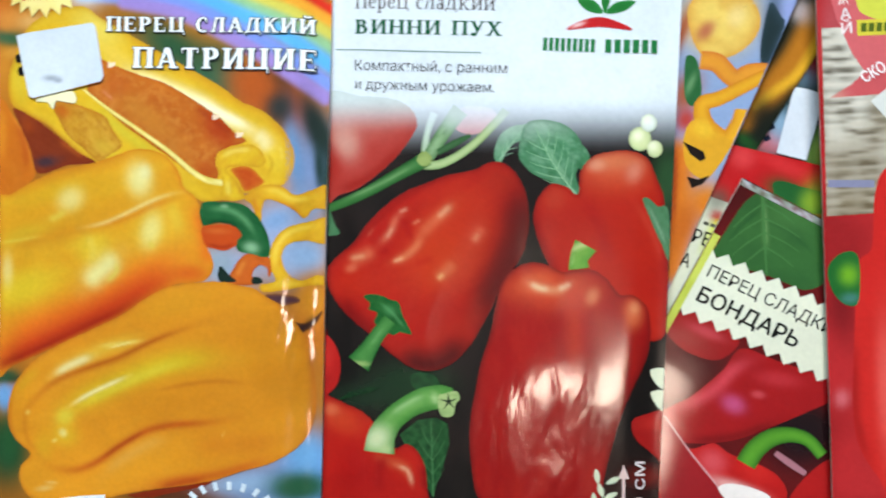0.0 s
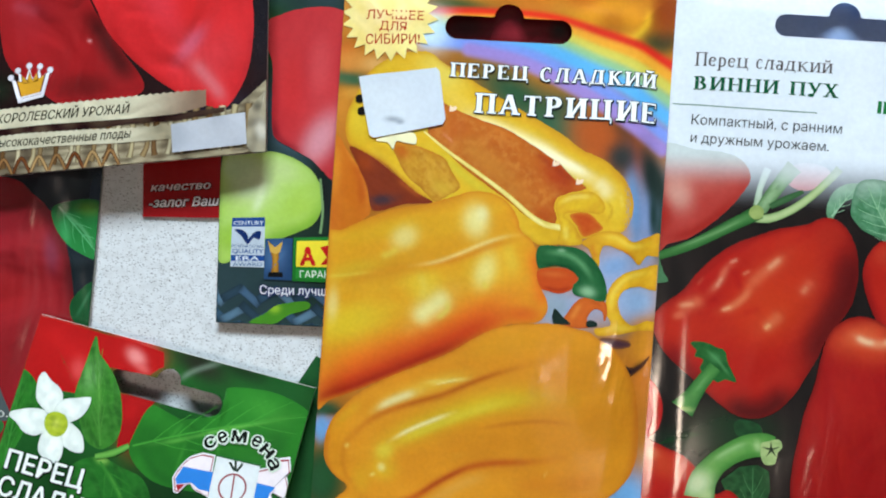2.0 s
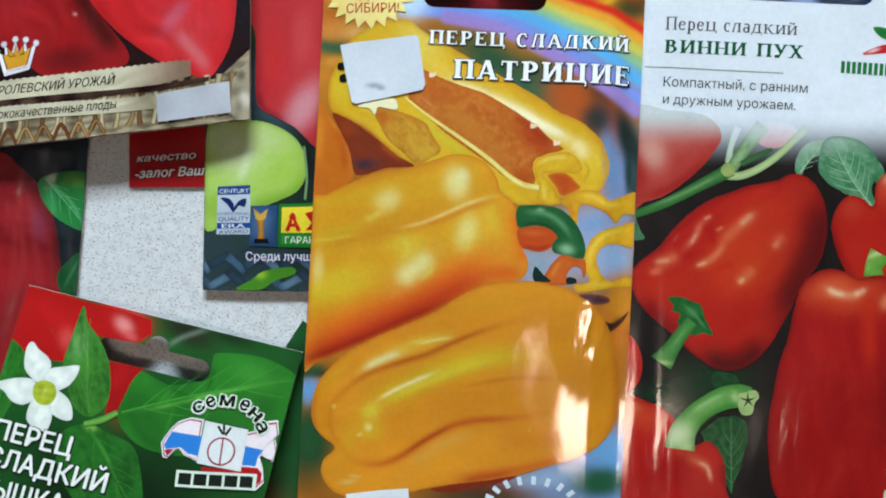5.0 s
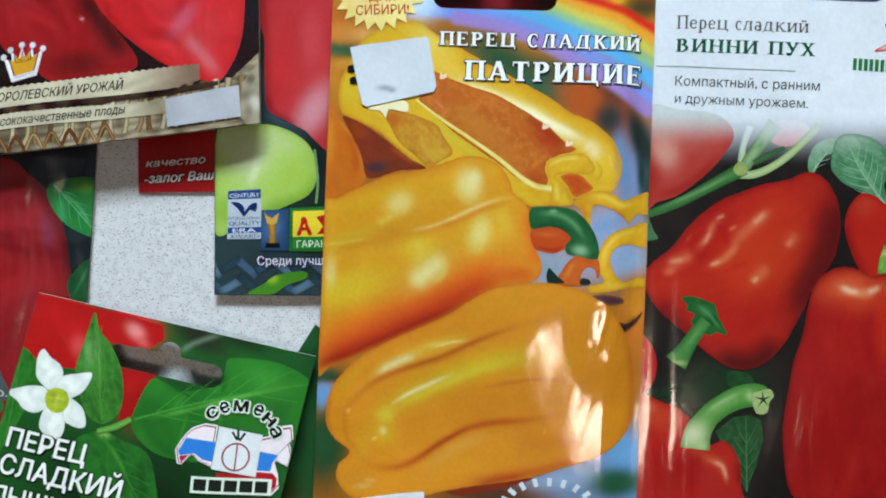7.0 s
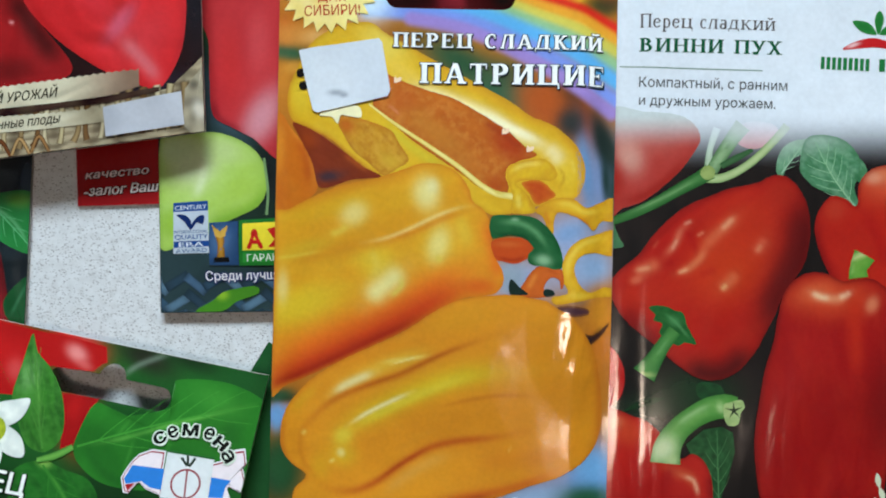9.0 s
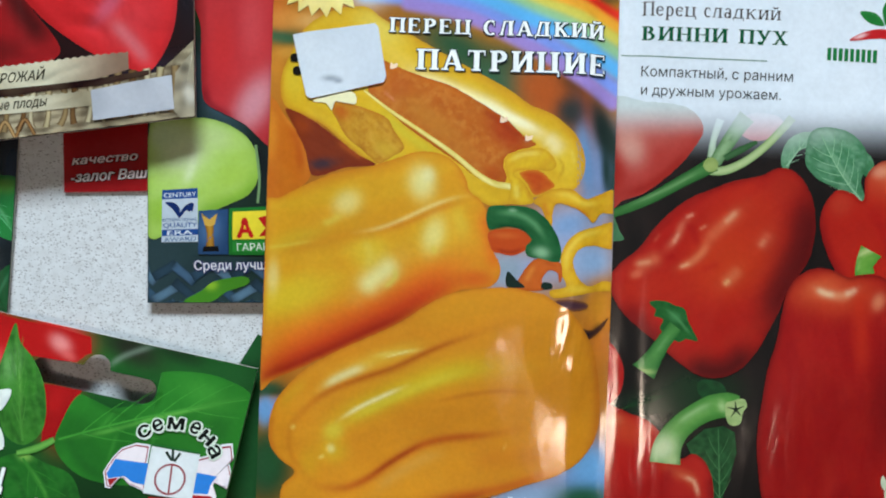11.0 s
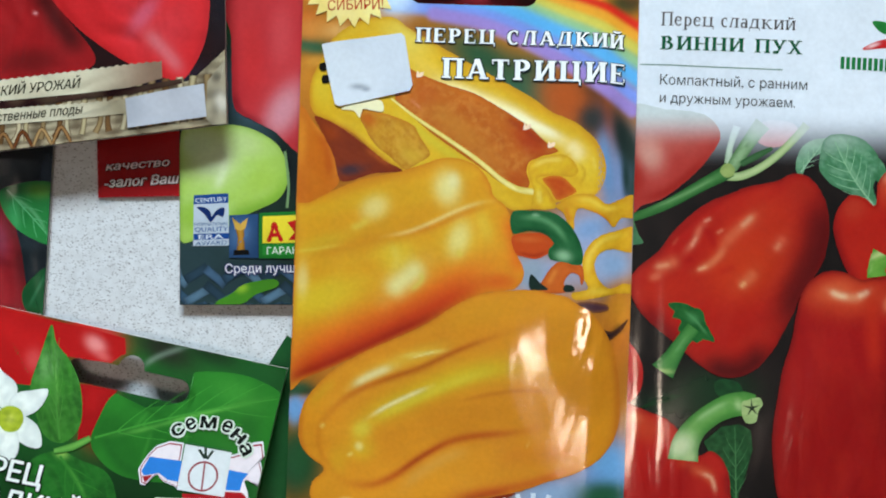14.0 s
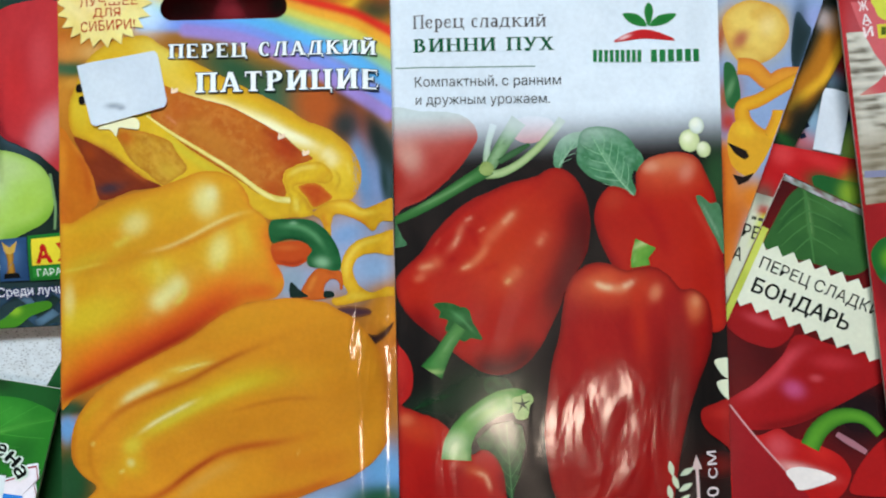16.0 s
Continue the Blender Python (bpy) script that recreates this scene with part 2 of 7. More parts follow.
def loop_of(pts, smooth):
    p = np.array(pts, float)
    n = len(p)
    out = []
    for i in range(n):
        a, b, c, d = p[i - 1], p[i], p[(i + 1) % n], p[(i + 2) % n]
        m = max(2, int(np.hypot(*(c - b)) / 0.6))
        for j in range(m):
            t = j / m
            if smooth:
                out.append(0.5 * (2 * b + (c - a) * t + (2 * a - 5 * b + 4 * c - d) * t * t + (3 * b - a - 3 * c + d) * t ** 3))
            else:
                out.append(b + (c - b) * t)
    return np.array(out)


def slot_distance(U, V, hole):
    """Distance to the edge of a hang hole: a long rounded slot with a round notch above its middle."""
    u0, v0, half, r, notch = hole
    x, y = U - u0, V - v0
    bar = np.hypot(np.maximum(np.abs(x) - (half - r), 0), y) - r
    return np.minimum(bar, np.hypot(x, y - r) - notch)


def line_of(pts, n, teeth=0, size=0.0):
    """n even points along straight pieces; teeth cut it into a zigzag."""
    p = np.array(pts, float)
    d = np.concatenate([[0], np.cumsum(np.hypot(*np.diff(p, axis=0).T))])
    t = np.linspace(0, d[-1], n)
    out = np.stack([np.interp(t, d, p[:, 0]), np.interp(t, d, p[:, 1])], 1)
    if teeth:
        f = np.linspace(0, teeth, n) % 1.0
        out[:, 1] += size * (2 * np.abs(2 * f - 1) - 1)
    return out


def fill_letters(me, bold=0.0):
    """Fills the outlines of letters one by one, each with the holes that lie in it."""
    P = np.array([v.co[:2] for v in me.vertices])
    near = [[] for _ in P]
    for e in me.edges:
        near[e.vertices[0]].append(e.vertices[1])
        near[e.vertices[1]].append(e.vertices[0])
    seen, loops = set(), []
    for i in range(len(P)):
        if i in seen or len(near[i]) < 2:
            continue
        loop, last, now = [i], None, i
        while True:
            seen.add(now)
            nxt = [k for k in near[now] if k != last and k not in seen]
            if not nxt:
                break
            last, now = now, nxt[0] if last is not None else max(nxt) if max(nxt) != now + 1 and now + 1 not in nxt else now + 1
            loop.append(now)
        if len(loop) > 2:
            loops.append(loop)

    # a bowl that starts inside its own stem is drawn back to the stem's edge
    for q in loops:
        (x0, y0), (x1, y1) = P[q[0]], P[q[-1]]
        if abs(x0 - x1) < 1e-3 and abs(y0 - y1) < 0.13:
            ahead = [P[i][0] - x0 for i in q if 0.004 < P[i][0] - x0 < 0.03 and P[i][1] > max(y0, y1)]
            if ahead:
                P[q[0]][0] = P[q[-1]][0] = x0 + min(ahead) + 0.0004

    def area(q):
        x, y = P[q].T
        return 0.5 * np.sum(x * np.roll(y, -1) - np.roll(x, -1) * y)

    def inside(pt, q):
        odd = False
        for (x0, y0), (x1, y1) in zip(P[q], np.roll(P[q], -1, 0)):
            if (y0 > pt[1]) != (y1 > pt[1]) and pt[0] < (x1 - x0) * (pt[1] - y0) / (y1 - y0) + x0:
                odd = not odd
        return odd

    size = [area(q) for q in loops]
    holds = [[m for m, h in enumerate(loops) if m != n and abs(size[m]) > abs(size[n]) and all(inside(P[i], h) for i in q)] for n, q in enumerate(loops)]
    faces, rank = [], np.zeros(len(P))
    for n, q in enumerate(loops):
        if holds[n]:
            continue
        group = [q] + [h for m, h in enumerate(loops) if n in holds[m]]
        flat = [i for h in group for i in h]
        rank[flat] = n % 37
        for t in geometry.tessellate_polygon([[Vector((*P[i], 0)) for i in h] for h in group]):
            f = [flat[k] for k in t]
            x, y = P[f].T
            faces.append(tuple(f if (x[1] - x[0]) * (y[2] - y[0]) - (x[2] - x[0]) * (y[1] - y[0]) > 0 else f[::-1]))
    if bold > 0:
        n, one = len(P), list(faces)
        shifts = ((0, 0), (bold, 0), (-bold, 0), (0, bold * 0.7), (0, -bold * 0.7))
        faces = [tuple(k * n + i for i in f) for k in range(5) for f in one]
        rank = np.concatenate([rank + 0.2 * k for k in range(5)])
        P = np.vstack([P + np.array(d) for d in shifts])
    return P, faces, rank * 0.0005


def book_face(body, stem, hair, track=0.0):
    """Letters of a book face in units of the capitals' height: points, faces and the order of the strokes."""
    P, faces, rank, count, pen = [], [], [], 0, 0.0

    def poly(q):
        nonlocal count
        k = len(P)
        P.extend((pen + x, y) for x, y in q)
        rank.extend([count] * len(q))
        faces.append(tuple(range(k, k + len(q))))
        count = (count + 1) % 40

    def bar(x0, x1, y, t=hair):
        poly([(x0, y - t / 2), (x1, y - t / 2), (x1, y + t / 2), (x0, y + t / 2)])

    def foot(x, y, up, w=0.0):
        bar(x - (stem / 2 + w + 0.07), x + (stem / 2 + w + 0.07), y + (hair / 2 if up else -hair / 2))

    def post(x, y0=0.0, y1=1.0, low=True, top=True, w=0.0):
        w = w or stem
        poly([(x - w / 2, y0), (x + w / 2, y0), (x + w / 2, y1), (x - w / 2, y1)])
        if low:
            foot(x, y0, True)
        if top:
            foot(x, y1, False)

    def slope(x0, y0, x1, y1, w):
        poly([(x0 - w / 2, y0), (x0 + w / 2, y0), (x1 + w / 2, y1), (x1 - w / 2, y1)] if y1 > y0 else [(x1 - w / 2, y1), (x1 + w / 2, y1), (x0 + w / 2, y0), (x0 - w / 2, y0)])

    def bow(cx, cy, rx, ry, a0, a1):
        n = 12
        for i in range(n):
            q = []
            for a, side in ((a0 + (a1 - a0) * i / n, 1), (a0 + (a1 - a0) * (i + 1) / n, 1), (a0 + (a1 - a0) * (i + 1) / n, -1), (a0 + (a1 - a0) * i / n, -1)):
                c, t = math.cos(radians(a)), math.sin(radians(a))
                w = (hair + (stem - hair) * abs(c)) / 2 * side
                q.append((cx + (rx + w) * c, cy + (ry + w) * t))
            poly(q if a1 < a0 else q[::-1])

    for ch in body:
        pen += track
        big = ch.isupper()
        h = 1.0 if big else 0.70
        c = ch.upper()
        if ch in "ера":
            if ch == "е":
                bow(0.28, 0.34, 0.20, 0.32, 20, 325)
                bar(0.10, 0.46, 0.38)
                pen += 0.56
            elif ch == "р":
                post(0.15, -0.3, 0.68, True, False)
                bow(0.30, 0.34, 0.19, 0.32, 150, -150)
                pen += 0.60
            else:
                bow(0.24, 0.20, 0.15, 0.18, 20, 340)
                post(0.42, 0.0, 0.52, False, False)
                bow(0.27, 0.50, 0.15, 0.16, 5, 150)
                pen += 0.56
            continue
        if c == " ":
            pen += 0.36
        elif c in "ПНИЙЦ":
            w = 0.50 * (0.9 if not big else 1.0)
            post(0.15, 0, h), post(0.15 + w, 0, h)
            if c == "П":
                bar(0.15, 0.15 + w, h - hair / 2 - 0.003, hair * 1.1)
            elif c == "Н":
                bar(0.15, 0.15 + w, h * 0.5)
            elif c == "Ц":
                bar(0.15, 0.32 + w, hair * 0.55, hair * 1.1)
                bar(0.26 + w, 0.32 + w, -0.09, 0.2)
            else:
                slope(0.20, 0.06 * h, 0.10 + w, 0.94 * h, hair * 1.5)
                if c == "Й":
                    bow(0.15 + w / 2, h + 0.22, 0.13, 0.10, 180, 360)
            pen += w + (0.36 if c == "Ц" else 0.30)
        elif c in "ЕТ":
            if c == "Е":
                post(0.15, 0, 1.0, False, False)
                bar(0.03, 0.60, 1 - hair / 2), bar(0.03, 0.62, hair / 2), bar(0.2, 0.44, 0.52)
                bar(0.56, 0.60, 0.87, 0.24), bar(0.58, 0.62, 0.13, 0.26), bar(0.41, 0.45, 0.52, 0.22)
                pen += 0.70
            else:
                post(0.34, 0, h, True, False)
                bar(0.02, 0.66, h - hair / 2), bar(0.02, 0.06, h - 0.13, 0.24), bar(0.62, 0.66, h - 0.13, 0.24)
                pen += 0.71
        elif c == "Р":
            post(0.15)
            bow(0.28, 0.73, 0.24, 0.24, 100, -100)
            pen += 0.66
        elif c == "В":
            post(0.15)
            bow(0.26, 0.76, 0.20, 0.21, 100, -90), bow(0.28, 0.28, 0.26, 0.25, 90, -100)
            pen += 0.70
        elif c == "С":
            bow(0.36 * h, 0.5 * h, 0.27 * h, 0.47 * h, 52, 308)
            bar(0.50 * h, 0.55 * h, 0.78 * h, 0.24 * h)
            pen += 0.66 * h
        elif c in "ЛД":
            k = 0.9 if not big else 1.0
            slope(0.14 * k, 0.05, 0.30 * k, h, hair * 1.4)
            post(0.60 * k, 0, h, c == "Л", True)
            bar(0.22 * k, 0.60 * k, h - hair / 2)
            if c == "Л":
                foot(0.13 * k, 0, True, -0.05)
            else:
                bar(0.0, 0.80 * k, 0.04), bar(0.0, 0.05, -0.08, 0.2), bar(0.75 * k, 0.80 * k, -0.08, 0.2)
            pen += 0.78 * k + (0.08 if c == "Д" else 0.02)
        elif c == "А":
            slope(0.10, 0, 0.36, 1.0, hair * 1.3), slope(0.38, 1.0, 0.66, 0, stem)
            bar(0.18, 0.56, 0.32)
            foot(0.10, 0, True, -0.05), foot(0.66, 0, True)
            pen += 0.80
        elif c == "К":
            post(0.15, 0, h)
            slope(0.22, 0.48 * h, 0.56, h, hair * 1.5), slope(0.32, 0.56 * h, 0.60, 0, stem)
            foot(0.62, 0, True), foot(0.56, h, False, -0.03)
            pen += 0.76
        elif c == "У":
            slope(0.12, 1.0, 0.40, 0.34, stem), slope(0.26, 0.0, 0.62, 1.0, hair * 1.5)
            foot(0.12, 1, False), foot(0.62, 1, False, -0.04), bow(0.2, 0.07, 0.07, 0.07, 0, 350)
            pen += 0.72
        elif c == "Х":
            slope(0.14, 1.0, 0.62, 0, stem), slope(0.12, 0, 0.60, 1.0, hair * 1.5)
            foot(0.14, 1, False), foot(0.62, 0, True), foot(0.12, 0, True, -0.03), foot(0.60, 1, False, -0.03)
            pen += 0.76
    return np.array(P), faces, np.array(rank)


class Packet:
    """A seed packet: a printed front film, slightly filled out, on a back film; pictures and words are printed layers on the front."""

    def __init__(s, name, label, cx, cy, turn, width, height, z, puff, ink, mat, paint=(), hole=None, skew=0.0, step=1.0, tilt=(0.0, 0.0), bulge=(0.0, 0.0, 30.0, 0.0), left=None, edge=20.0, category="seed packet", group="seed packets on the table"):
        s.w, s.h, s.puff, s.skew, s.mat, s.tilt, s.layer = width, height, puff, skew, mat, tilt, 0
        s.edge, s.bulge, s.left = edge, bulge, -width / 2 if left is None else left
        s.phase = cx * 0.13 + cy * 0.07
        s.root = tagged(new(name), label, category, group)
        s.root.empty_display_size = 0.01
        s.root.matrix_world = pose(cx * MM, cy * MM, z * MM, 0, 0, turn)
        nu, nv = int(width / step), int(height / step)
        U, V = np.meshgrid(np.linspace(s.left, width / 2, nu + 1), np.linspace(-height / 2, height / 2, nv + 1))
        U, V = U.ravel(), V.ravel()
        keep = None
        if hole:
            for _ in range(3):
                d = slot_distance(U, V, hole)
                e = 0.02
                gx = (slot_distance(U + e, V, hole) - d) / e
                gy = (slot_distance(U, V + e, hole) - d) / e
                near = np.abs(d) < 0.6 * step
                U, V = np.where(near, U - d * gx, U), np.where(near, V - d * gy, V)
            keep = slot_distance(U, V, hole)
            for j in range(nv):
                for i in range(nu):
                    f = [j * (nu + 1) + i + k for k in (0, 1, nu + 2, nu + 1)]
                    if max(keep[f]) > 0.08 * step and min(keep[f]) < -0.03 * step:
                        for k in f:
                            if keep[k] < -0.03 * step:
                                for _ in range(3):
                                    d = slot_distance(U[k], V[k], hole)
                                    gx, gy = (slot_distance(U[k] + 0.02, V[k], hole) - d) / 0.02, (slot_distance(U[k], V[k] + 0.02, hole) - d) / 0.02
                                    U[k], V[k] = U[k] - d * gx, V[k] - d * gy
        col = np.tile(srgb(ink), (len(U), 1))
        for p in paint:
            col = p(U, V, col)
        faces = []
        for j in range(nv):
            for i in range(nu):
                a = j * (nu + 1) + i
                f = (a, a + 1, a + nu + 2, a + nu + 1)
                if keep is None or max(keep[k] for k in f) > 0.08 * step:
                    faces.append(f)
        z = s.rise(U, V)
        link_mesh("front_film", s.place(U, V, z), faces, mat, s.root, "", col)
        # back film and the pressed edge round the packet
        ring = [i for i in range(nu + 1)] + [j * (nu + 1) + nu for j in range(1, nv + 1)] + [nv * (nu + 1) + i for i in range(nu - 1, -1, -1)] + [j * (nu + 1) for j in range(nv - 1, 0, -1)]
        top = s.place(U, V, z - 0.05)
        low = s.place(U, V, np.maximum(z - 0.45 - s.puff * s.swell(U, V), z * 0 - 50))
        m = len(ring)
        verts = [top[i] for i in ring] + [low[i] for i in ring]
        quads = [(i, (i + 1) % m, m + (i + 1) % m, m + i) for i in range(m)]
        if not hole:
            quads.append(tuple(range(2 * m - 1, m - 1, -1)))
        link_mesh("back_film", verts, quads, PAPER, s.root, "plain pale back film", np.tile(srgb("C9C4BA"), (2 * m, 1)), smooth=False)

    def swell(s, U, V):
        d = np.minimum(np.minimum(s.w / 2 - U, U - s.left), s.h / 2 - np.abs(V)) - 1.5
        t = np.clip(d / s.edge, 0, 1)
        return t * t * (3 - 2 * t)

    def rise(s, U, V):
        t = s.swell(U, V)
        ripple = 0.22 * np.sin(U * 0.10 + V * 0.06 + s.phase) + 0.16 * np.sin(V * 0.13 - U * 0.04 + 2 * s.phase)
        bu, bv, br, bh = s.bulge
        ripple = ripple + bh * np.exp(-((U - bu) ** 2 + (V - bv) ** 2) / br ** 2)
        return 0.5 + s.puff * t + ripple * (0.35 + 0.65 * t) + s.tilt[0] * U + s.tilt[1] * np.minimum(s.h / 2 - V, 60.0) + 0.4

    def place(s, U, V, z):
        return np.stack([U * MM, (V + s.skew * U) * MM, z * MM], 1)

    def lift(s):
        s.layer += 1
        return 0.004 * s.layer

    def lay(s, name, U, V, faces, inks, label="", mat=None, lift=None):
        U, V = np.clip(U, s.left + 0.15, s.w / 2 - 0.15), np.clip(V, -s.h / 2 + 0.15, s.h / 2 - 0.15)
        return link_mesh(name, s.place(U, V, s.rise(U, V) + (s.lift() if lift is None else lift)), faces, mat or s.mat, s.root, label, inks)

    def blob(s, name, ink, pts, paint=(), rim=None, smooth=True, label="", mat=None, lift=None):
        o = loop_of(pts, smooth)
        o = np.stack([np.clip(o[:, 0], s.left + 0.15, s.w / 2 - 0.15), np.clip(o[:, 1], -s.h / 2 + 0.15, s.h / 2 - 0.15)], 1)
        c = (o.max(0) + o.min(0)) / 2 if smooth else o.mean(0)
        n, reach = len(o), np.hypot(*(o - c).T).max()
        rings = int(min(60, max(3, reach / 0.65)))
        f = np.linspace(0, 1, rings + 1)[1:]
        P = np.vstack([[c], *[c + (o - c) * k for k in f]])
        R = np.concatenate([[0], *[np.full(n, k) for k in f]])
        faces = [(0, 1 + i, 1 + (i + 1) % n) for i in range(n)]
        for r in range(rings - 1):
            a, b = 1 + r * n, 1 + (r + 1) * n
            faces += [(a + i, b + i, b + (i + 1) % n, a + (i + 1) % n) for i in range(n)]
        area = np.sum(o[:, 0] * np.roll(o[:, 1], -1) - np.roll(o[:, 0], -1) * o[:, 1])
        if area < 0:
            faces = [q[::-1] for q in faces]
        col = np.tile(srgb(ink), (len(P), 1))
        if rim:
            col = col + (srgb(rim[0]) - col) * (rim[1] * R ** rim[2])[:, None]
        for p in paint:
            col = p(P[:, 0], P[:, 1], col)
        return s.lay(name, P[:, 0], P[:, 1], faces, col, label, mat, lift)

    def patch(s, name, ink, pts, paint=(), rim=None, label="", grid=0.5, ragged=0.12):
        """A printed picture of any outline, filled evenly; rim is an ink, its share and its width inward from the edge."""
        o = loop_of(pts, True)
        o = o + ragged * np.array([(noise.noise((x * 0.9, y * 0.9, 1.3)), noise.noise((x * 0.9, y * 0.9, 7.1))) for x, y in o])
        o = np.stack([np.clip(o[:, 0], s.left + 0.15, s.w / 2 - 0.15), np.clip(o[:, 1], -s.h / 2 + 0.15, s.h / 2 - 0.15)], 1)
        a, b = o, np.roll(o, -1, 0)
        o = o[np.hypot(*(b - a).T) > 0.02]
        a, b = o, np.roll(o, -1, 0)
        lo, hi = o.min(0), o.max(0)
        U, V = np.meshgrid(np.arange(lo[0], hi[0], grid), np.arange(lo[1], hi[1], grid))
        U, V = U.ravel(), V.ravel()
        jig = np.random.default_rng(3).uniform(-0.12, 0.12, (2, len(U))) * grid
        U, V = U + jig[0], V + jig[1]

        def edge(U, V):
            d, odd = np.full(len(U), 1e9), np.zeros(len(U), bool)
            for (ax, ay), (bx, by) in zip(a, b):
                dx, dy = bx - ax, by - ay
                t = np.clip(((U - ax) * dx + (V - ay) * dy) / (dx * dx + dy * dy + 1e-12), 0, 1)
                d = np.minimum(d, np.hypot(U - ax - t * dx, V - ay - t * dy))
                if ay != by:
                    odd ^= ((ay > V) != (by > V)) & (U < dx * (V - ay) / (dy) + ax)
            return d, odd

        d, odd = edge(U, V)
        keep = odd & (d > 0.35 * grid)
        P = np.vstack([o, np.stack([U[keep], V[keep]], 1)])
        d = np.concatenate([np.zeros(len(o)), d[keep]])
        n = len(o)
        got = geometry.delaunay_2d_cdt([Vector(q) for q in P], [(i, (i + 1) % n) for i in range(n)], [], 1, 1e-5)
        Q = np.array([q[:] for q in got[0]])
        if len(Q) != len(P):
            d, _ = edge(Q[:, 0], Q[:, 1])
        faces = []
        for f in got[2]:
            x, y = Q[f].T[:, :3]
            faces.append(tuple(f if (x[1] - x[0]) * (y[2] - y[0]) - (x[2] - x[0]) * (y[1] - y[0]) > 0 else f[::-1]))
        col = np.tile(srgb(ink), (len(Q), 1))
        for p in paint:
            col = p(Q[:, 0], Q[:, 1], col)
        if rim:
            col = col + (srgb(rim[0]) - col) * (rim[1] * np.exp(-(d / rim[2]) ** 1.5))[:, None]
        return s.lay(name, Q[:, 0], Q[:, 1], faces, col, label)

    def strip(s, name, ink, top, foot, paint=(), label="", rows=10):
        """A field between an upper and a lower line that have the same count of points."""
        a, b = np.array(top, float), np.array(foot, float)
        n = len(a)
        P = np.vstack([a + (b - a) * k for k in np.linspace(0, 1, rows + 1)])
        faces = [(q * n + i, (q + 1) * n + i, (q + 1) * n + i + 1, q * n + i + 1) for q in range(rows) for i in range(n - 1)]
        col = np.tile(srgb(ink), (len(P), 1))
        for q in paint:
            col = q(P[:, 0], P[:, 1], col)
        return s.lay(name, P[:, 0], P[:, 1], faces, col, label)

    def ribbon(s, name, ink, pts, widths, edge=None, paint=(), label=""):
        """A band along a smooth line; widths are half widths at its points."""
        p = np.array(pts, float)
        n = len(p)
        w = np.interp(np.linspace(0, 1, n), np.linspace(0, 1, len(widths)), widths)
        line, half = [], []
        for i in range(n - 1):
            a, b, c, d = p[max(i - 1, 0)], p[i], p[i + 1], p[min(i + 2, n - 1)]
            m = max(3, int(np.hypot(*(c - b)) / 0.6))
            for t in np.linspace(0, 1, m, endpoint=i == n - 2):
                line.append(0.5 * (2 * b + (c - a) * t + (2 * a - 5 * b + 4 * c - d) * t * t + (3 * b - a - 3 * c + d) * t ** 3))
                half.append(w[i] + (w[i + 1] - w[i]) * t)
        line, half = np.array(line), np.array(half)
        d = np.gradient(line, axis=0)
        d /= np.hypot(*d.T)[:, None] + 1e-9
        nrm = np.stack([-d[:, 1], d[:, 0]], 1)
        k = 7
        P = np.vstack([line + nrm * (half * q)[:, None] for q in np.linspace(1, -1, k)])
        m = len(line)
        faces = [(q * m + i, (q + 1) * m + i, (q + 1) * m + i + 1, q * m + i + 1) for q in range(k - 1) for i in range(m - 1)]
        col = np.tile(srgb(ink), (len(P), 1))
        if edge:
            e = np.repeat(np.abs(np.linspace(1, -1, k)) ** 2, m)
            col = col + (srgb(edge) - col) * e[:, None]
        for q in paint:
            col = q(P[:, 0], P[:, 1], col)
        return s.lay(name, P[:, 0], P[:, 1], faces, col, label)

    def veins(s, base, tip, ink, side=4.0, count=4, width=0.18, bend=0.0):
        """The ribs of a printed leaf: a midrib and side ribs on both sides."""
        a, b = np.array(base, float), np.array(tip, float)
        d = b - a
        n = np.array([-d[1], d[0]]) / np.hypot(*d)
        spine = lambda f: a + d * f + n * bend * math.sin(math.pi * f)
        s.ribbon("printed_midrib", ink, [spine(f) for f in (0, .25, .5, .75, 1)], [width * 1.5, width, width * .5])
        for i in range(count):
            f = 0.12 + 0.7 * i / count
            w = side * (0.55 + 0.75 * math.sin(math.pi * min(1, f + .15)))
            for k in (1, -1):
                p0 = spine(f)
                p1 = spine(min(1, f + .26)) + n * k * w
                s.ribbon("printed_leaf_rib", ink, [p0, (p0 + p1) / 2 + n * k * w * .08, p1], [width * .7, width * .5, width * .25])

    def words(s, body, a, b, cap, ink, bold=0.0, shadow=None, slant=0.0, name="lettering", halo=0.35):
        """Printed words from a to b along their foot, cap millimetres high."""
        cu = bpy.data.curves.new(name, "FONT")
        cu.body, cu.size, cu.resolution_u, cu.fill_mode = body, 1.0, 3, "NONE"
        ob = new(name, cu)
        dg = bpy.context.evaluated_depsgraph_get()
        me = bpy.data.meshes.new_from_object(ob.evaluated_get(dg))
        bpy.data.objects.remove(ob)
        P, faces, rank = fill_letters(me, bold)
        bpy.data.meshes.remove(me)
        P[:, 0] += slant * P[:, 1]
        a, b = np.array(a), np.array(b)
        run = np.hypot(*(b - a))
        e = (b - a) / run
        x = (P[:, 0] - P[:, 0].min()) / np.ptp(P[:, 0]) * run
        y = P[:, 1] / 0.73 * cap
        U, V = a[0] + e[0] * x - e[1] * y, a[1] + e[1] * x + e[0] * y
